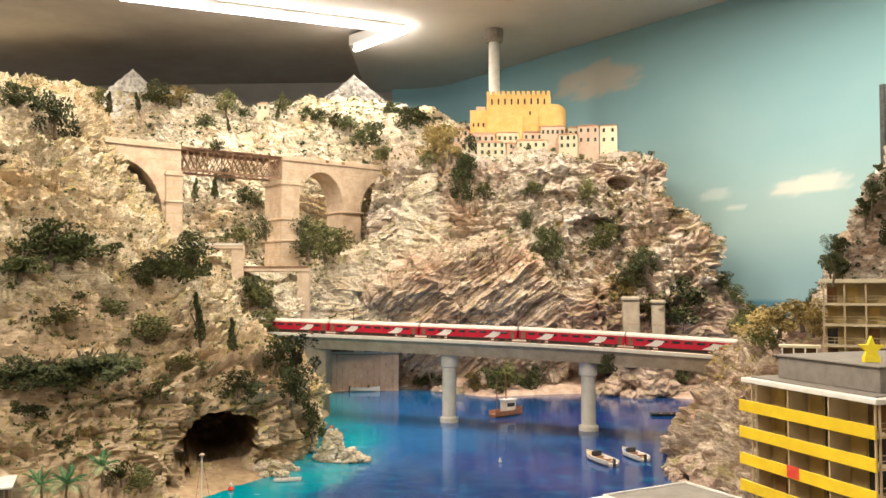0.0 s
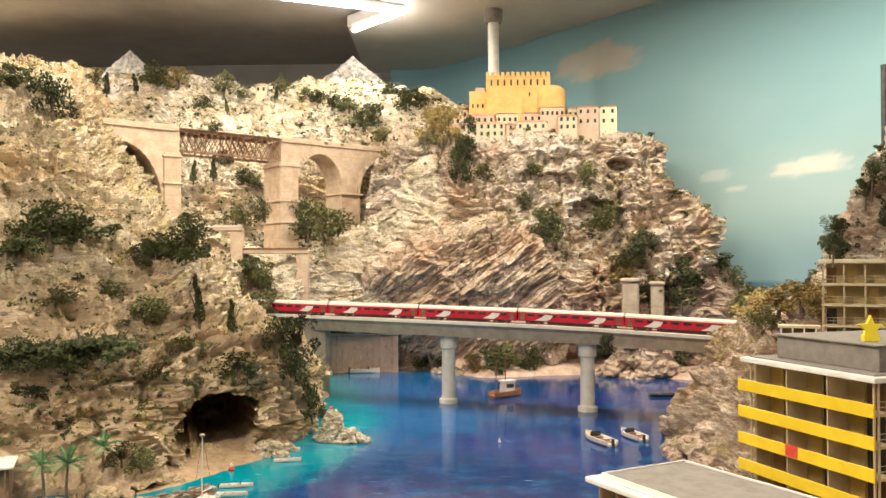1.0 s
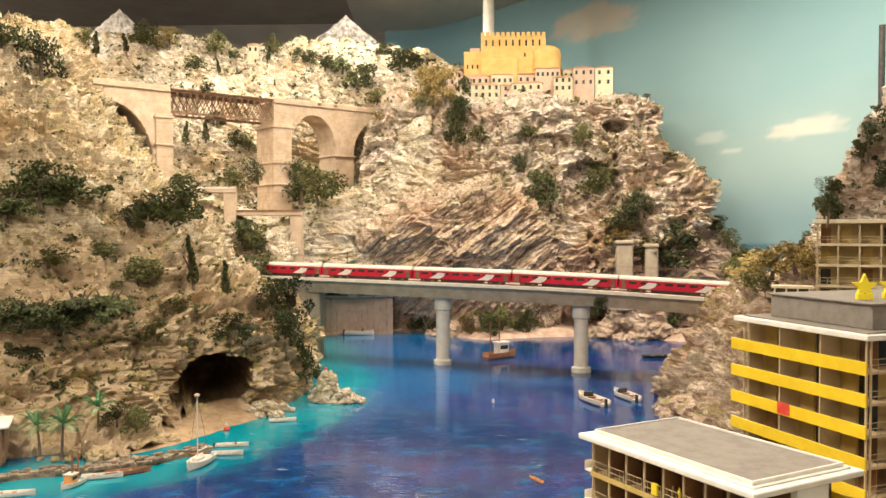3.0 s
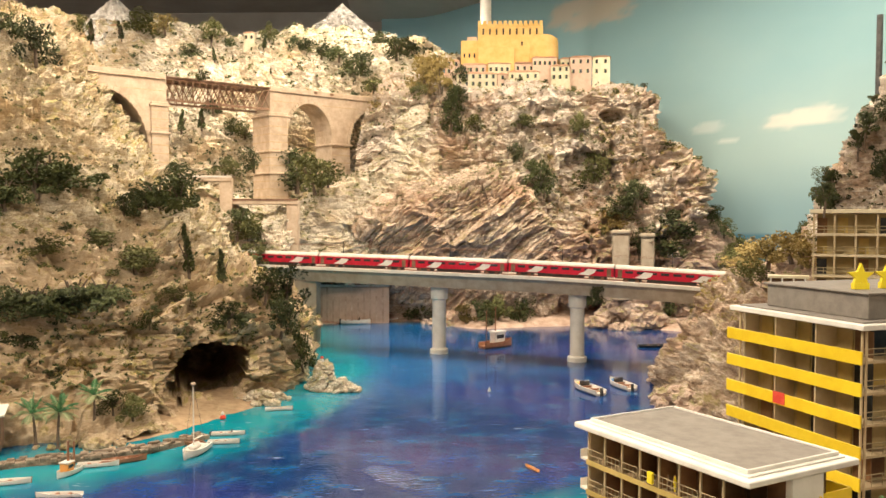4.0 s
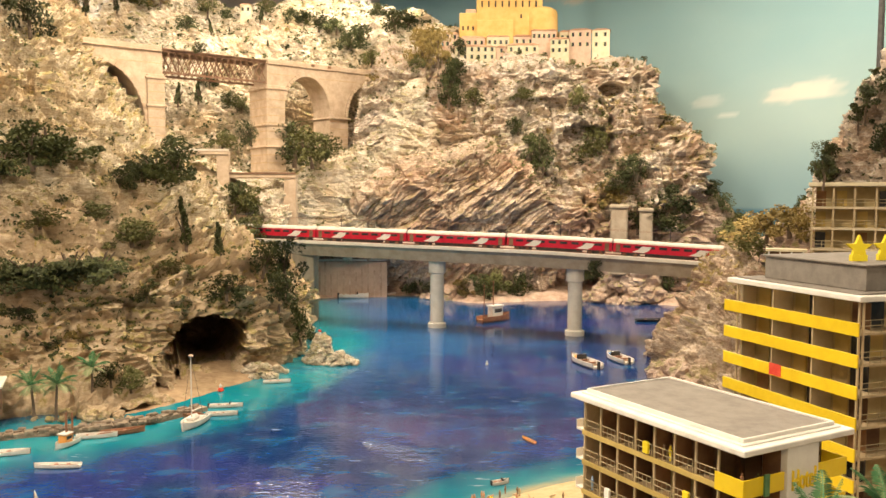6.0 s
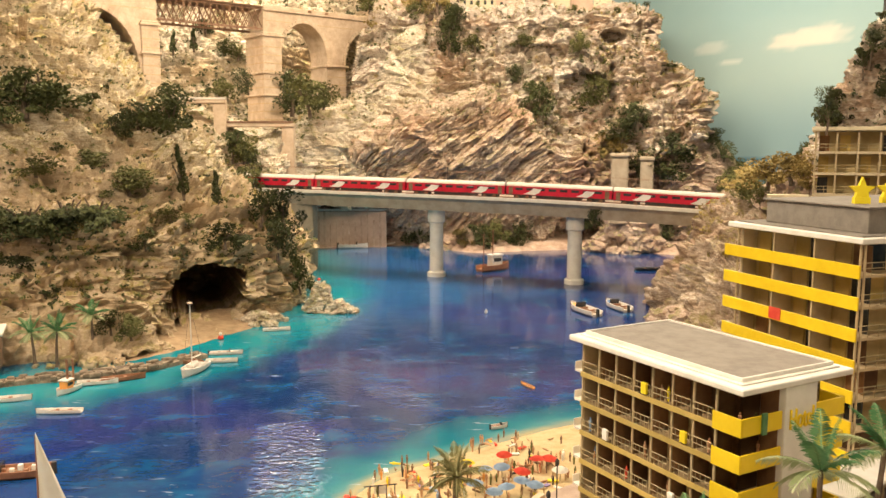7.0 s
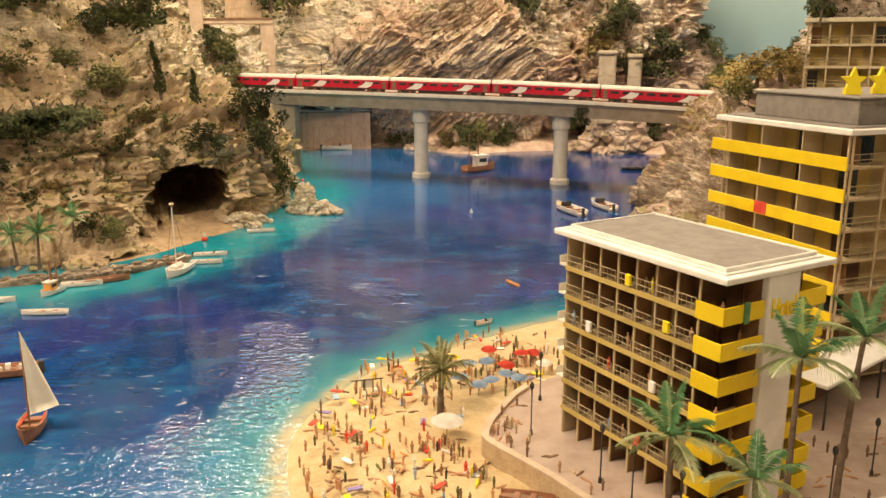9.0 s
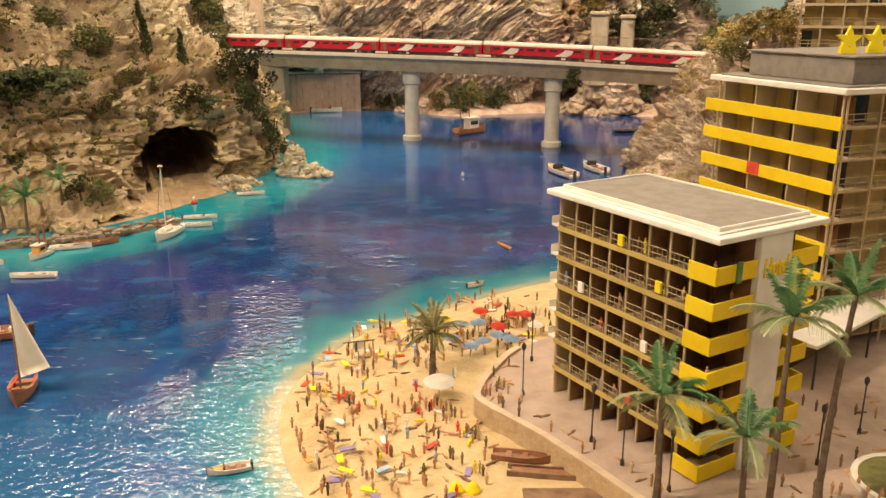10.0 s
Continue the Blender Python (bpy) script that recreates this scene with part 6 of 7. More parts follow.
part("wall", boxes(((-0.13, 0, 0), (0.06, 0.08, 0.075))), "timber", hut)
part("roof", boxes(((-0.14, -0.02, 0.075), (0.07, 0.09, 0.080)), bevel=0.001), "concrete_pale", hut)
for k in range(4):
    part("opening", boxes(((-0.12 + 0.045 * k, -0.001, 0.02), (-0.095 + 0.045 * k, 0.002, 0.055))), "room_dark", hut)
    part("post", rods(((-0.125 + 0.06 * k, -0.016, -0.002), (-0.125 + 0.06 * k, -0.016, 0.075), 0.0015)), "timber", hut)


# ---- parasols, lamps, beach things ----
def parasol(x, y, z0, r, h, cloth, label, rz=0):
    o = thing("parasol", label, "parasol", "beach parasols", at=pose(x, y, z0, random.uniform(-6, 6), random.uniform(-6, 6), rz))
    bm = bmesh.new()
    top = bm.verts.new((0, 0, h + r * 0.42))
    ring = [bm.verts.new((r * math.cos(a_), r * math.sin(a_), h)) for a_ in np.linspace(0, 2 * math.pi, 13)[:-1]]
    mid = [bm.verts.new((r * 0.55 * math.cos(a_), r * 0.55 * math.sin(a_), h + r * 0.28)) for a_ in np.linspace(0, 2 * math.pi, 13)[:-1]]
    for k in range(12):
        bm.faces.new((ring[k], ring[(k + 1) % 12], mid[(k + 1) % 12], mid[k]))
        bm.faces.new((mid[k], mid[(k + 1) % 12], top))
    bmesh.ops.solidify(bm, geom=bm.faces[:], thickness=0.0006)
    part("canopy", bm, cloth, o)
    part("pole", rods(((0, 0, -0.002), (0, 0, h + r * 0.4), 0.0006)), "rail", o)
    return o


parasol(-0.006, 0.880, 0.013, 0.0195, 0.026, "cloth_white", "large white beach parasol")
for x, y, c in ((-0.031 + 0.085, 1.020, "cloth_blue"), (0.072, 1.035, "cloth_blue"), (0.090, 1.022, "cloth_blue"), (0.026, 1.078, "cloth_blue"), (0.050, 1.090, "cloth_blue"), (0.035, 1.005, "cloth_blue"), (0.012, 1.03, "cloth_blue"), (0.102, 1.118, "cloth_red"), (0.118, 1.122, "cloth_red"), (0.0, 1.10, "cloth_yellow"), (0.075, 1.075, "cloth_red"), (0.055, 1.135, "cloth_red"), (0.13, 1.08, "cloth_white")):
    parasol(x, y, 0.012 if x < 0.06 or y > 1.05 else 0.015, 0.012, 0.019, c, {"cloth_blue": "faded blue beach parasol", "cloth_red": "red beach parasol on the sand", "cloth_yellow": "yellow beach parasol on the sand", "cloth_white": "small white parasol on the sand"}[c])

lamp1 = thing("street_lamp", "dark street lamp on the promenade", "lamp", "promenade lamps", at=pose(0.090, 0.850, PZ))
part("base", lathe([(0.0022, -0.001), (0.0018, 0.006)], 8), "dark_grey", lamp1)
part("post", rods(((0, 0, 0.004), (0, 0, 0.055), 0.0008)), "dark_grey", lamp1)
part("lantern", lathe([(0.0012, 0.055), (0.0026, 0.058), (0.0026, 0.062), (0.0008, 0.0645)], 8), "dark_grey", lamp1)
for x, y in ((0.110, 0.944), (0.150, 0.745), (0.172, 0.70), (0.205, 0.655), (0.36, 0.70), (0.43, 0.76)):
    copy_thing(lamp1, pose(x, y, PZ))

cab = thing("sun_shelter", "timber sun shelter on the sand", "shelter", at=pose(-0.128, 1.02, 0.013, 0, 0, 12))
for k in range(4):
    part("post", rods(((0.011 * k, 0, -0.002), (0.011 * k, 0, 0.017), 0.0008)), "dark_grey", cab)
part("beam", rods(((-0.008, 0, 0.016), (0.036, 0, 0.017), 0.0009)), "dark_grey", cab)
part("awning", boxes(((0.006, 0.0012, 0.004), (0.022, 0.0032, 0.015))), "cloth_white", cab)
rack = thing("boat_rack", "low timber rack with drawn-up canoes", "rack", at=pose(0.062, 0.715, 0.0145, 0, 0, -8))
part("beam", boxes(((0, 0, -0.002), (0.07, 0.002, 0.006)), ((0, 0.014, -0.002), (0.07, 0.016, 0.006))), "timber", rack)
part("plank", boxes(((0.004, 0.0022, 0.0), (0.066, 0.0138, 0.004)), bevel=0.0006), "boat_wood", rack)
stage = tagged(part("beach_stage", boxes(((0.075, 0.655, 0.008), (0.155, 0.69, 0.018)), bevel=0.001), "timber"), "low brown timber stage on the sand", "stage")
yt = thing("beach_tent", "bright yellow beach tents", "tent", at=pose(0.020, 0.690, 0.0135))
for dx in (-0.008, 0.008):
    part("tent_cloth", lathe([(0.008, -0.001), (0.0075, 0.003), (0.004, 0.009), (0.0, 0.012)], 12), "cloth_yellow", yt).location = (dx, 0, 0)
tagged(part("towel", boxes(((-0.118, 0.715, 0.006), (-0.098, 0.725, 0.0095)), bevel=0.001), "cloth_violet"), "violet lounger on the wet sand", "lounger")
hedge = thing("planter", "round lawn bed with a pale kerb", "planter", at=pose(0.43, 0.66, PZ))
part("kerb", lathe([(0.052, -0.002), (0.052, 0.006), (0.046, 0.006), (0.046, 0.0045)], 28), "concrete_pale", hedge)
part("lawn", lathe([(0.0455, 0.0), (0.0455, 0.006), (0.02, 0.009), (0.0, 0.010)], 28), "leaf_olive", hedge)

# ---- figurines: plain turned pegs ----
FIGS = []
for k, c in enumerate(("skin_tan", "cloth_red", "cloth_white", "cloth_blue", "dark_grey", "boat_orange", "cloth_yellow", "timber", "skin_tan", "leaf_olive")):
    f = part("figurine", lathe([(0.0016, 0.0), (0.0018, 0.008), (0.0026, 0.0115), (0.0024, 0.0148), (0.0009, 0.0155), (0.0015, 0.0172), (0.0011, 0.0192)], 7), c)
    tagged(f, "tiny plain painted layout figurine", "figurine", "layout figurines")
    FIGS.append(f)
used = set()
placed = []


def stand(x, y, z, lying=False, limit=250):
    if len(placed) >= limit:
        CROWD.append((x, y, z))
        return
    placed.append((x, y))
    k = random.choice((0, 0, 0, 0, 8, 8, 8, 8, 8, 7, 7, 4, 9, 9, 1, 2, 2, 3, 5, 6))
    m = pose(x, y, z + (0.0024 if lying else -0.0005), 88 if lying else random.uniform(-3, 3), 0, random.uniform(0, 360)) @ Matrix.Scale(random.uniform(0.66, 0.84), 4)
    if k not in used:
        used.add(k)
        FIGS[k].matrix_basis = m
    else:
        copy_thing(FIGS[k], m @ Matrix.Scale(1 / FIGS[k].scale[0], 4))


bl, br = spline(SHORE_B, 150), spline([(0.19, 0.58), (0.161, 0.640), (0.10, 0.735), (0.045, 0.80), (0.028, 0.85), (0.045, 0.92), (0.085, 1.0), (0.17, 1.08), (0.26, 1.14)], 60)
n = 0
CROWD = []
while n < 430:
    x, y = random.uniform(-0.17, 0.16), random.uniform(0.66, 1.28)
    i = int(np.argmin(np.abs(bl[:, 1] - y) + 0.0 * bl[:, 0]))
    j = int(np.argmin(np.abs(br[:, 1] - y)))
    lo, hi = bl[i, 0] + 0.018, (br[j, 0] - 0.008 if y < 1.13 else 0.3)
    if not lo < x < hi or math.hypot(x + 0.006, y - 0.88) < 0.012 or (0.055 < x < 0.16 and y < 0.765):
        continue
    if noise.noise((x * 9, y * 9, 2.0)) < random.uniform(-0.6, 0.25):
        continue
    if n < 150:
        stand(x, y, 0.0145, random.random() < 0.4)
    else:
        CROWD.append((x, y, 0.0145))
    n += 1
for x, y, spread, many in ((-0.006, 0.852, 0.016, 16), (-0.115, 0.985, 0.016, 11), (-0.105, 0.862, 0.018, 13), (0.030, 0.800, 0.014, 9), (0.050, 1.050, 0.024, 18), (-0.130, 0.800, 0.014, 10), (-0.055, 0.800, 0.018, 12), (0.085, 1.125, 0.018, 12)):
    for k in range(many):
        stand(x + random.gauss(0, spread), y + random.gauss(0, spread), 0.0145, random.random() < 0.3)
for k in range(46):
    s = random.uniform(0.16, 0.70)
    p = edge[int(s * 59)]
    d = random.uniform(0.008, 0.040)
    stand(p[0] + d * 0.86, p[1] + d * 0.5, PZ)
for k in range(150):
    stand(random.uniform(0.30, 0.60), random.uniform(0.60, 0.84), PZ) if k % 3 else stand(random.uniform(0.20, 0.40), random.uniform(0.54, 0.645), PZ)


for crowd, cloth in ((CROWD[::3], "brick_wall"), (CROWD[1::3], "skin_tan"), (CROWD[2::3], "timber")):
    bm = bmesh.new()
    for x, y, z in crowd:
        f = lathe([(0.0016, 0.0), (0.0018, 0.008), (0.0026, 0.0115), (0.0024, 0.0148), (0.0009, 0.0155), (0.0015, 0.0172), (0.0011, 0.0192)], 6)
        bmesh.ops.transform(f, matrix=pose(x, y, z, 86 if random.random() < 0.5 else 0, 0, random.uniform(0, 360)) @ Matrix.Scale(0.70, 4), verts=f.verts)
        tmp = bpy.data.meshes.new("tmp")
        f.to_mesh(tmp)
        f.free()
        bm.from_mesh(tmp)
        bpy.data.meshes.remove(tmp)
    tagged(part("figurine_crowd", bm, cloth), "dense crowd of tiny layout figurines", "figurines", kind="stuff")

# guests on the balconies of the white hotel, and things hung over the railings
for k in range(24):
    f, b = random.randint(1, 6), random.randint(0, 6)
    stand(*(H1 @ Vector((random.uniform(0.014, 0.026), ya + bay * (b + random.uniform(0.25, 0.75)), F0 + FH * f + 0.0005))), limit=999)
for k in range(14):
    f = random.randint(1, 6)
    x = random.choice((random.uniform(0.012, 0.055), random.uniform(0.112, 0.145)))
    stand(*(H1 @ Vector((x, random.uniform(0.012, 0.026), F0 + FH * f + 0.0005))), limit=999)
for x, y, f, cloth, colour in ((0.0066, ya + bay * 3.3, 6, "cloth_yellow", "yellow"), (0.0066, ya + bay * 1.3, 5, "cloth_yellow", "yellow"), (0.0066, ya + bay * 2.4, 1, "cloth_red", "red"), (0.0066, ya + bay * 5.4, 4, "cloth_white", "white"), (0.0066, ya + bay * 1.8, 3, "cloth_white", "white")):
    o = tagged(part("hung_towel", boxes(((-0.0010, -0.0040, 0.003), (0.0028, 0.0040, 0.0138)), bevel=0.0006), cloth), colour + " towel hung over a balcony railing", "towel", "hung towels")
    o.matrix_basis = H1 @ Matrix.Translation((x, y, F0 + FH * f))
o = tagged(part("hung_towel", boxes(((-0.0035, -0.0012, -0.004), (0.0035, 0.0012, 0.0145)), bevel=0.0005), "palm_green"), "teal towel hung over a corner balcony", "towel", "hung towels")
o.matrix_basis = H1 @ Matrix.Translation((0.034, 0.0030, F0 + FH * 6))

# towels and loungers on the sand
towel = None
for k in range(46):
    x, y = CROWD[k * 3 % len(CROWD)][:2]
    x, y = x + random.uniform(-0.006, 0.006), y + random.uniform(-0.006, 0.006)
    o = tagged(part("beach_towel", boxes(((-0.004, -0.010, -0.001), (0.004, 0.010, 0.0008))), random.choice(("cloth_red", "cloth_blue", "cloth_white", "boat_orange", "cloth_yellow", "cloth_violet"))), "small coloured towel on the sand", "towel", "beach towels")
    o.matrix_basis = pose(x, y, 0.0165, 0, 0, random.uniform(0, 180)) @ Matrix.Scale(0.8, 4)


# ---- plants ----
def leaf_cloud(bm, centre, radii, n, size, rnd_):
    """n small folded leaves on and in an ellipsoid."""
    for _ in range(n):
        while True:
            p = Vector((rnd_.uniform(-1, 1), rnd_.uniform(-1, 1), rnd_.uniform(-1, 1)))
            if 0.15 < p.length < 1:
                break
        p *= (0.55 + 0.45 * p.length) / p.length if rnd_.random() < 0.6 else 1
        c = Vector(centre) + Vector((p.x * radii[0], p.y * radii[1], p.z * radii[2]))
        d1 = Vector((rnd_.gauss(0, 1), rnd_.gauss(0, 1), rnd_.gauss(0, 1))).normalized()
        d2 = d1.orthogonal().normalized()
        s = size * rnd_.uniform(0.6, 1.3)
        v = [bm.verts.new(c - d1 * s), bm.verts.new(c + d2 * s * 0.6), bm.verts.new(c + d1 * s), bm.verts.new(c - d2 * s * 0.6 + d1.cross(d2) * s * 0.3)]
        bm.faces.new(v)


def bush_model(seed, leaf, label, form, small=False):
    """A unit bush or tree about 1 high; form: round, flat, tall or pine."""
    rnd_ = random.Random(seed)
    o = thing("bush" if form in ("round", "flat") else "tree", label, "bush" if form in ("round", "flat") else "tree", "hillside plants")
    bm = bmesh.new()
    if form == "tall":
        for k in range(7):
            f = k / 6
            leaf_cloud(bm, (rnd_.uniform(-0.04, 0.04), rnd_.uniform(-0.04, 0.04), 0.12 + 0.78 * f), (0.17 * (1 - f * 0.75), 0.17 * (1 - f * 0.75), 0.12), 110, 0.045, rnd_)
        trunk_h = 0.5
    elif form == "pine":
        for k in range(11):
            a_ = rnd_.uniform(0, 6.28)
            q = rnd_.uniform(0.05, 0.32)
            leaf_cloud(bm, (q * math.cos(a_), q * math.sin(a_), rnd_.uniform(0.40, 0.92)), (0.17, 0.17, 0.09), 80, 0.042, rnd_)
        trunk_h = 0.8
    else:
        flat = 0.55 if form == "flat" else 1.0
        for k in range(9 if small else 17):
            a_ = rnd_.uniform(0, 6.28)
            q = rnd_.uniform(0.0, 0.48) * (1.5 if form == "flat" else 1)
            rr = rnd_.uniform(0.12, 0.24)
            leaf_cloud(bm, (q * math.cos(a_), q * math.sin(a_), (rnd_.uniform(0.12, 0.82) - q * 0.3) * flat), (rr, rr, rr * 0.9 * flat), 34 if small else 78, 0.075 if small else 0.040, rnd_)
        trunk_h = 0.45
    part("crown", bm, leaf, o)
    bm = bmesh.new()
    add_rod(bm, (0, 0, -0.15), (0.02, 0.01, trunk_h), 0.05, 0.02, 6)
    for k in range(4):
        a_ = rnd_.uniform(0, 6.28)
        add_rod(bm, (0.01, 0.0, trunk_h * 0.4), (0.22 * math.cos(a_), 0.22 * math.sin(a_), trunk_h + 0.1), 0.025, 0.01, 5)
    part("trunk", bm, "bark", o)
    return o


MODELS = {
    "d": [bush_model(41, "leaf_dark", "dark green bush on the rock", "round"), bush_model(42, "leaf_dark", "dark green bush on the rock", "round")],
    "f": [bush_model(43, "leaf_dark", "wide dark green thicket on a ledge", "flat")],
    "o": [bush_model(44, "leaf_olive", "olive green bush on the rock", "round"), bush_model(45, "leaf_olive", "olive green bush on the rock", "round")],
    "g": [bush_model(46, "leaf_gold", "golden brown bush on the rock", "round")],
    "t": [bush_model(47, "leaf_dark", "slim dark cypress on the slope", "tall")],
    "p": [bush_model(48, "leaf_dark", "dark umbrella pine on the slope", "pine")],
    "D": [bush_model(51, "leaf_dark", "small dark green bush on the rock", "round", True)],
    "O": [bush_model(52, "leaf_olive", "small olive green bush on the rock", "round", True)],
    "G": [bush_model(53, "leaf_gold", "small golden brown bush on the rock", "round", True)],
}
fresh = {k: list(v) for k, v in MODELS.items()}


def grow(kind_, x, y, z, s, wide=1.0):
    wide = 0.85 * wide if kind_ == "f" else wide
    m = pose(x, y, z, random.uniform(-8, 8), random.uniform(-8, 8), random.uniform(0, 360)) @ Matrix.Diagonal((s * wide, s * wide, s, 1))
    if fresh[kind_]:
        fresh[kind_].pop().matrix_basis = m
    else:
        src = random.choice(MODELS[kind_])
        copy_thing(src, m @ Matrix.Diagonal((1 / src.scale[0], 1 / src.scale[1], 1 / src.scale[2], 1)))


WEST_A = [
    ("d", -1.477, 2.734, 1.032, 0.165, 0.9),
    ("f", -1.641, 2.776, 1.132, 0.119, 1.5),
    ("f", -1.697, 2.853, 1.201, 0.082, 1.5),
    ("d", -1.175, 2.152, 0.569, 0.139, 1.3),
    ("f", -1.154, 2.217, 0.587, 0.142, 1.7),
    ("f", -1.211, 2.063, 0.530, 0.116, 1.4),
    ("d", -0.994, 2.293, 0.508, 0.070, 1.3),
    ("f", -0.932, 2.389, 0.525, 0.124, 1.6),
    ("d", -0.927, 2.567, 0.527, 0.132, 1.3),
    ("d", -1.068, 2.908, 0.613, 0.100, 1.2),
    ("d", -0.969, 2.396, 0.533, 0.083, 1.3),
    ("f", -1.051, 1.900, 0.262, 0.133, 1.6),
    ("f", -0.965, 1.923, 0.273, 0.132, 1.6),
    ("f", -0.912, 1.961, 0.275, 0.132, 1.4),
    ("d", -1.089, 1.870, 0.265, 0.088, 1.4),
    ("t", -0.789, 2.242, 0.345, 0.135, 0.7),
]
for p in WEST_A:
    grow(*p)
WEST_B = [
    ("t", -0.693, 2.242, 0.316, 0.095, 0.9),
    ("d", -0.553, 2.441, 0.231, 0.143, 1.0),
    ("d", -0.545, 2.310, 0.165, 0.120, 0.8),
    ("d", -0.505, 2.410, 0.047, 0.120, 0.7),
    ("d", -0.598, 2.344, 0.258, 0.118, 0.9),
    ("d", -0.635, 2.100, 0.216, 0.072, 1.4),
    ("f", -0.606, 2.129, 0.219, 0.062, 1.5),
    ("d", -0.814, 2.018, 0.219, 0.046, 1.1),
    ("o", -0.768, 1.796, 0.043, 0.060, 1.1),
    ("d", -0.810, 1.788, 0.057, 0.058, 1.2),
    ("o", -0.818, 3.137, 0.311, 0.104, 1.2),
    ("f", -1.040, 1.829, 0.204, 0.051, 1.8),
    ("o", -0.794, 2.144, 0.263, 0.056, 1.8),
    ("o", -1.028, 2.184, 0.414, 0.058, 1.8),
    ("o", -1.092, 2.034, 0.405, 0.056, 1.8),
    ("o", -0.901, 2.142, 0.355, 0.075, 1.8),
]
for p in WEST_B:
    grow(*p)
GORGE_A = [
    ("o", -1.731, 3.591, 1.322, 0.082, 1.2),
    ("t", -1.672, 3.566, 1.277, 0.097, 1.0),
    ("t", -1.903, 4.428, 1.476, 0.098, 1.0),
    ("o", -1.859, 4.515, 1.542, 0.140, 1.3),
    ("o", -1.754, 4.500, 1.489, 0.118, 1.2),
    ("g", -1.672, 4.454, 1.511, 0.117, 1.2),
    ("o", -1.426, 4.489, 1.468, 0.154, 0.9),
    ("d", -1.132, 3.439, 1.085, 0.047, 1.2),
    ("d", -1.514, 4.418, 1.375, 0.084, 1.3),
    ("t", -1.361, 4.336, 1.336, 0.074, 1.0),
    ("d", -1.337, 4.517, 1.447, 0.062, 1.3),
    ("t", -1.137, 4.495, 1.434, 0.083, 1.0),
    ("d", -0.908, 4.473, 1.411, 0.082, 1.4),
    ("d", -0.801, 4.412, 1.367, 0.095, 1.6),
    ("d", -0.703, 4.387, 1.346, 0.087, 1.6),
    ("d", -0.950, 4.492, 1.431, 0.083, 1.3),
]
for p in GORGE_A:
    grow(*p)
GORGE_B = [
    ("o", -1.112, 4.522, 1.488, 0.107, 0.9),
    ("d", -0.559, 4.232, 1.240, 0.139, 1.2),
    ("d", -0.499, 4.506, 1.462, 0.074, 1.4),
    ("d", -0.633, 4.331, 1.258, 0.093, 1.4),
    ("o", -0.491, 4.168, 1.140, 0.082, 1.4),
    ("p", -0.963, 3.337, 0.394, 0.154, 0.8),
    ("o", -0.921, 3.358, 0.417, 0.112, 1.2),
    ("d", -0.894, 3.344, 0.370, 0.111, 0.9),
    ("d", -0.810, 3.799, 0.644, 0.219, 1.0),
    ("o", -0.686, 3.568, 0.623, 0.176, 1.0),
    ("o", -0.630, 3.612, 0.650, 0.118, 1.0),
    ("d", -1.325, 4.179, 1.044, 0.080, 1.3),
    ("d", -1.209, 4.093, 0.935, 0.082, 1.2),
    ("o", -1.135, 4.090, 0.905, 0.090, 1.2),
    ("t", -1.362, 4.112, 0.953, 0.100, 1.2),
    ("d", -0.940, 3.520, 0.709, 0.117, 0.8),
]
for p in GORGE_B:
    grow(*p)
GORGE_C = [
    ("t", -1.443, 4.049, 0.932, 0.110, 1.0),
    ("o", -1.188, 3.931, 0.705, 0.099, 1.6),
]
for p in GORGE_C:
    grow(*p)
HEAD_A = [
    ("d", -0.383, 4.278, 1.337, 0.123, 1.5),
    ("f", -0.315, 4.372, 1.386, 0.108, 1.6),
    ("g", -0.214, 3.913, 1.114, 0.192, 0.9),
    ("g", -0.144, 3.880, 1.108, 0.174, 0.9),
    ("d", -0.090, 3.893, 0.918, 0.189, 0.6),
    ("o", -0.240, 3.888, 1.055, 0.095, 1.0),
    ("d", -0.076, 3.899, 1.028, 0.127, 0.8),
    ("d", -0.050, 3.983, 1.165, 0.097, 0.8),
    ("d", -0.049, 3.902, 1.056, 0.079, 1.2),
    ("d", 0.232, 3.845, 0.777, 0.093, 1.0),
    ("o", 0.032, 3.893, 0.904, 0.094, 1.4),
    ("d", 0.346, 3.787, 0.614, 0.184, 0.6),
    ("o", 0.248, 3.873, 0.928, 0.075, 1.4),
    ("d", 0.294, 3.792, 0.667, 0.123, 0.8),
    ("o", 0.510, 3.829, 0.908, 0.094, 1.0),
    ("o", 0.582, 3.879, 0.670, 0.190, 0.9),
]
for p in HEAD_A:
    grow(*p)
HEAD_B = [
    ("d", -0.270, 3.926, 0.020, 0.128, 1.0),
    ("d", -0.212, 3.860, 0.028, 0.141, 0.8),
    ("g", -0.024, 3.738, 0.018, 0.091, 1.5),
    ("d", 0.054, 3.719, 0.021, 0.121, 1.2),
    ("o", 0.132, 3.747, 0.043, 0.110, 1.2),
    ("d", 0.239, 3.809, 0.036, 0.124, 1.2),
    ("d", 0.562, 3.870, 0.083, 0.127, 1.0),
    ("d", 0.426, 2.738, 0.215, 0.068, 1.0),
]
for p in HEAD_B:
    grow(*p)
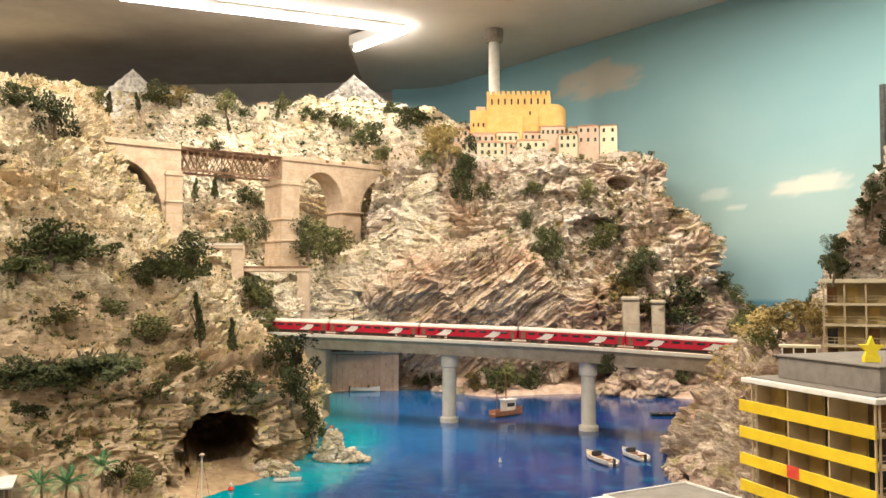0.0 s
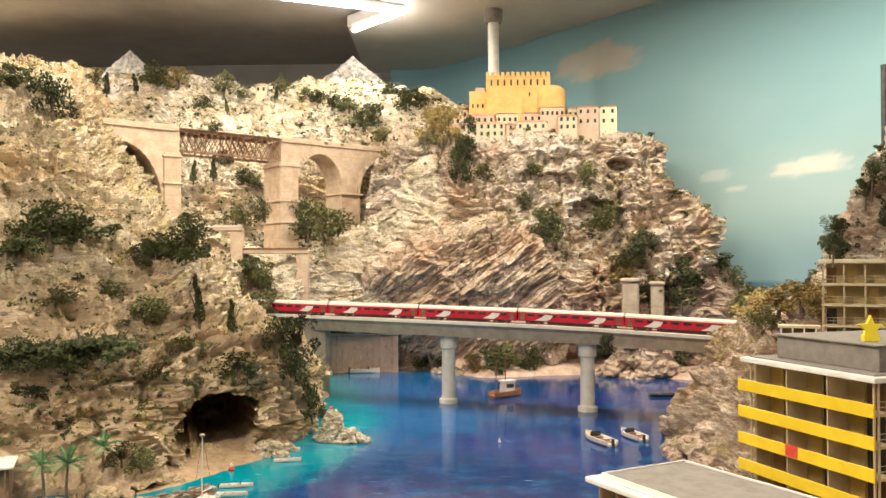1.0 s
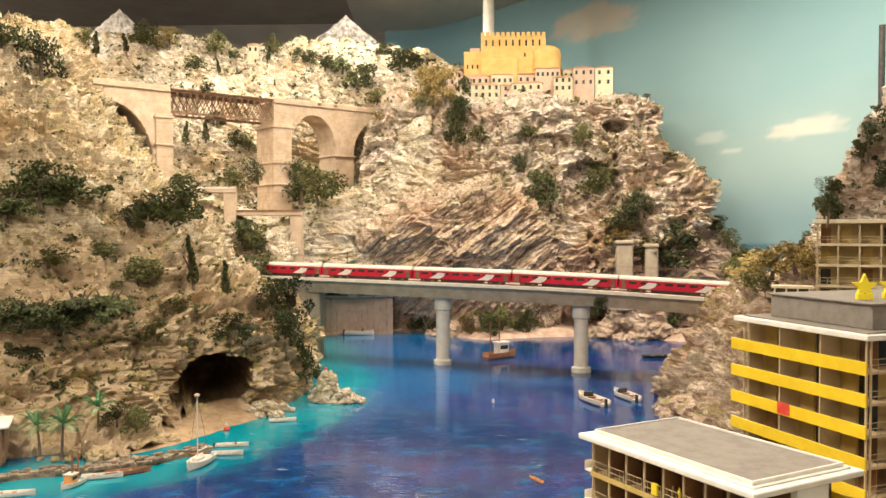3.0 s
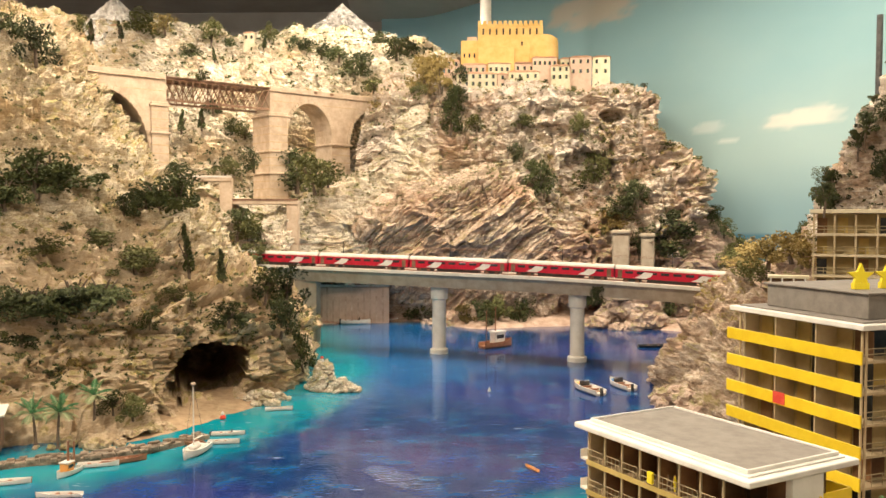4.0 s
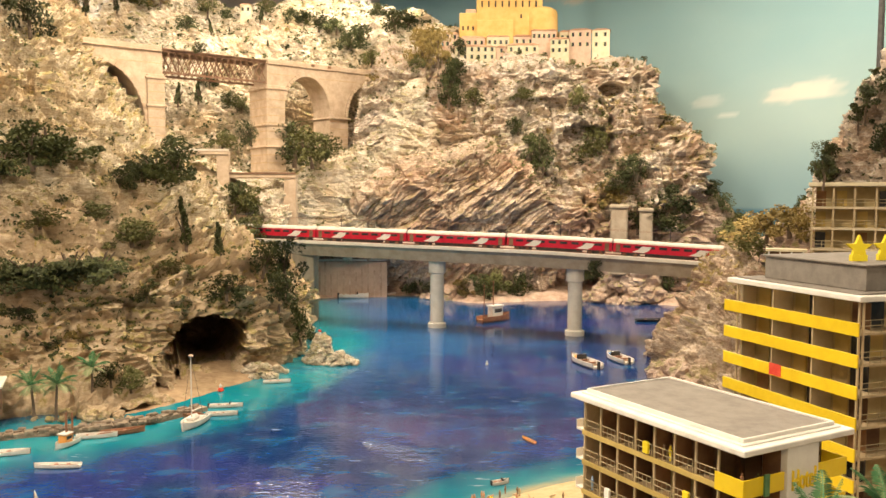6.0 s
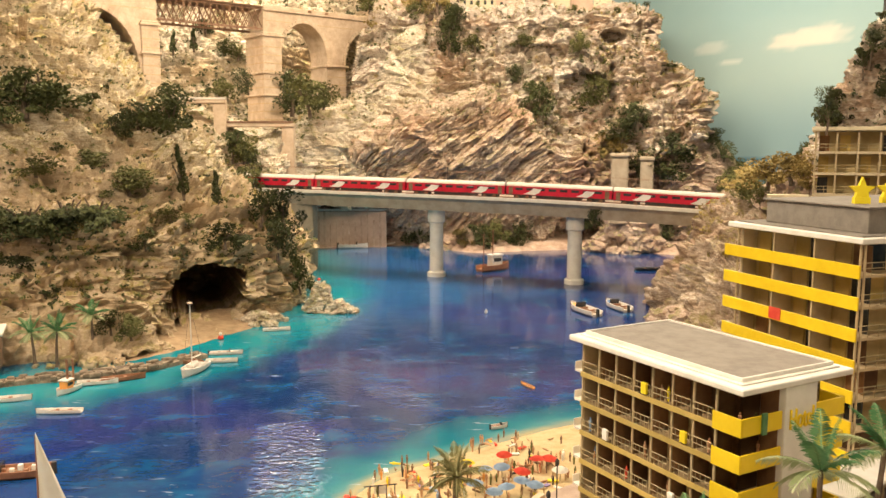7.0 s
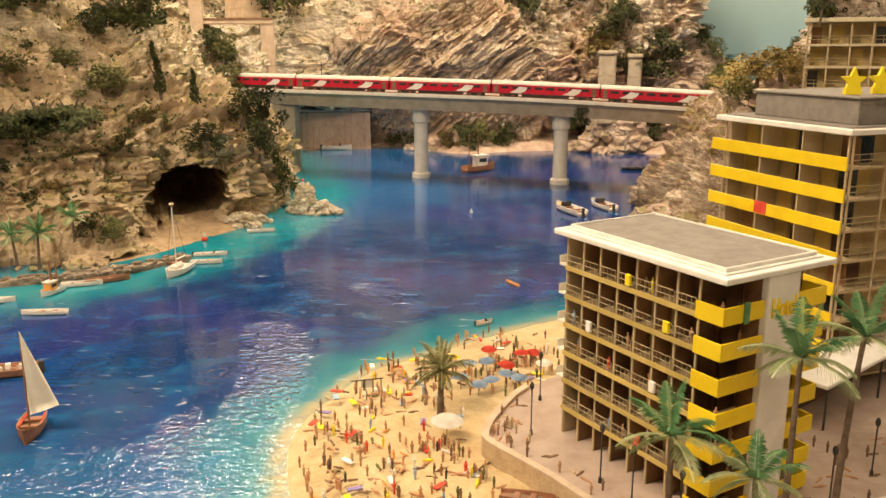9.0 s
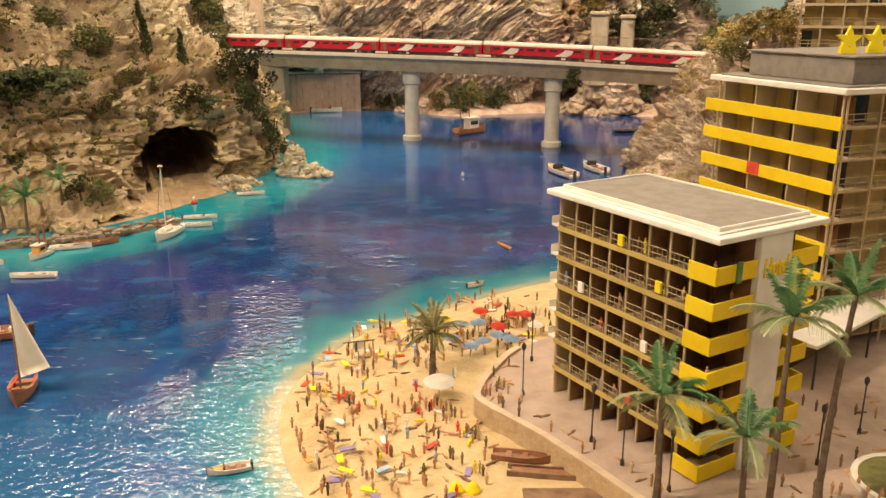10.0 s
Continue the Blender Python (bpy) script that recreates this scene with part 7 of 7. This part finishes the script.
EAST_A = [
    ("d", 0.756, 3.697, 0.560, 0.137, 1.2),
    ("d", 0.704, 3.759, 0.509, 0.108, 1.4),
    ("d", 0.930, 3.693, 0.407, 0.153, 1.4),
    ("d", 0.865, 3.687, 0.331, 0.153, 1.4),
    ("g", 0.656, 3.783, 0.431, 0.124, 1.3),
    ("f", 0.895, 3.790, 0.823, 0.044, 3.0),
    ("d", 0.770, 3.715, 0.330, 0.153, 0.8),
    ("p", 1.008, 2.359, 0.500, 0.093, 0.8),
    ("p", 1.039, 2.355, 0.548, 0.093, 0.8),
    ("p", 0.681, 1.575, 0.507, 0.063, 0.8),
    ("p", 1.097, 2.299, 0.698, 0.103, 0.8),
    ("p", 1.084, 2.307, 0.667, 0.082, 0.8),
    ("p", 1.023, 2.338, 0.475, 0.113, 0.9),
    ("d", 1.138, 2.259, 0.616, 0.081, 1.0),
    ("d", 1.173, 2.293, 0.776, 0.083, 1.0),
    ("g", 0.945, 2.779, 0.317, 0.107, 1.6),
]
for p in EAST_A:
    grow(*p)
EAST_B = [
    ("g", 0.866, 2.378, 0.361, 0.092, 1.6),
    ("g", 0.893, 2.278, 0.382, 0.089, 1.6),
    ("o", 0.886, 2.578, 0.313, 0.088, 1.2),
    ("g", 0.902, 2.225, 0.370, 0.078, 1.2),
    ("o", 0.842, 2.358, 0.305, 0.061, 1.4),
    ("d", 0.920, 3.774, 0.043, 0.157, 1.0),
    ("d", 1.157, 3.738, 0.419, 0.094, 1.2),
    ("o", 1.231, 3.720, 0.343, 0.088, 1.3),
    ("d", 1.112, 3.770, 0.495, 0.076, 1.3),
    ("o", 1.175, 3.706, 0.275, 0.106, 1.4),
    ("d", 0.952, 2.828, 0.314, 0.063, 1.2),
]
for p in EAST_B:
    grow(*p)


# small bushes dotted over the slopes
for sheet, n_, lo, hi, kinds in (("left_cliff", 80, 0.014, 0.036, "DDOOG"), ("gorge_hillside", 95, 0.018, 0.045, "DDOtOG"), ("castle_rock", 70, 0.016, 0.042, "DOGOO"), ("right_rock", 16, 0.02, 0.04, "GGO"), ("right_cliff", 16, 0.03, 0.06, "dpd")):
    Q, N = SHEETS[sheet]
    k = 0
    while k < n_:
        i = random.randrange(len(Q))
        if N[i][2] < 0.15 or Q[i][2] < 0.12 or noise.noise(Vector(Q[i]) * 3.5) < random.uniform(-0.4, 0.3):
            continue
        grow(random.choice(kinds), *Q[i], random.uniform(lo, hi), random.uniform(0.9, 1.5))
        k += 1


# low scrub and loose flock on the ledges
def scrub(name, sheet, n, size, leaf, label, seed, zmin=0.0, up=0.25):
    rnd_ = random.Random(seed)
    Q, N = SHEETS[sheet]
    bm = bmesh.new()
    verts, faces = [], []
    k = 0
    while k < n:
        i = rnd_.randrange(len(Q))
        if N[i][2] < up * rnd_.random() or Q[i][2] < zmin or noise.noise(Vector(Q[i]) * 5 + Vector((seed, 0, 0))) < rnd_.uniform(-0.5, 0.3):
            continue
        s = size * rnd_.uniform(0.5, 1.4)
        for _ in range(7):
            c = Vector(Q[i]) + Vector((rnd_.gauss(0, 0.5), rnd_.gauss(0, 0.5) - 0.2, abs(rnd_.gauss(0.3, 0.4)))) * s
            d1 = Vector((rnd_.gauss(0, 1), rnd_.gauss(0, 1), rnd_.gauss(0, 1))).normalized() * s * 0.55
            d2 = d1.orthogonal().normalized() * s * 0.35
            b0 = len(verts)
            verts += [tuple(c - d1), tuple(c + d2), tuple(c + d1), tuple(c - d2)]
            faces.append((b0, b0 + 1, b0 + 2, b0 + 3))
        k += 1
    bm.free()
    me = bpy.data.meshes.new(name)
    me.from_pydata(verts, [], faces)
    me.materials.append(M[leaf])
    tagged(new(name, me), label, "scrub", kind="stuff")


scrub("scrub", "left_cliff", 2600, 0.0065, "leaf_olive", "olive scrub on the cliff ledges", 3, 0.1)
scrub("scrub", "left_cliff", 1500, 0.0075, "leaf_dark", "dark scrub on the cliff", 4, 0.1)
scrub("scrub", "left_cliff", 900, 0.0065, "leaf_gold", "brown dry scrub on the cliff", 11, 0.1)
scrub("scrub", "gorge_hillside", 1200, 0.0085, "leaf_olive", "olive scrub on the mountainside", 5, 0.3)
scrub("scrub", "gorge_hillside", 2300, 0.0110, "leaf_dark", "dark scrub on the mountainside", 6, 0.5)
scrub("scrub", "castle_rock", 1100, 0.0085, "leaf_olive", "olive scrub on the headland", 7, 0.2)
scrub("scrub", "castle_rock", 900, 0.0085, "leaf_gold", "brown scrub on the headland", 8, 0.2)
scrub("scrub", "castle_rock", 500, 0.0095, "leaf_dark", "dark scrub on the headland", 12, 0.2)
scrub("scrub", "gorge_bank", 500, 0.0085, "leaf_olive", "olive scrub on the gorge ledges", 13, 0.3)
scrub("scrub", "brown_knoll", 300, 0.0085, "leaf_olive", "olive scrub on the brown knoll", 14, 0.3)
scrub("scrub", "right_rock", 500, 0.009, "leaf_gold", "brown scrub on the shore rocks", 9, 0.2)
scrub("scrub", "right_cliff", 400, 0.010, "leaf_dark", "dark scrub on the cliff", 10, 0.2)
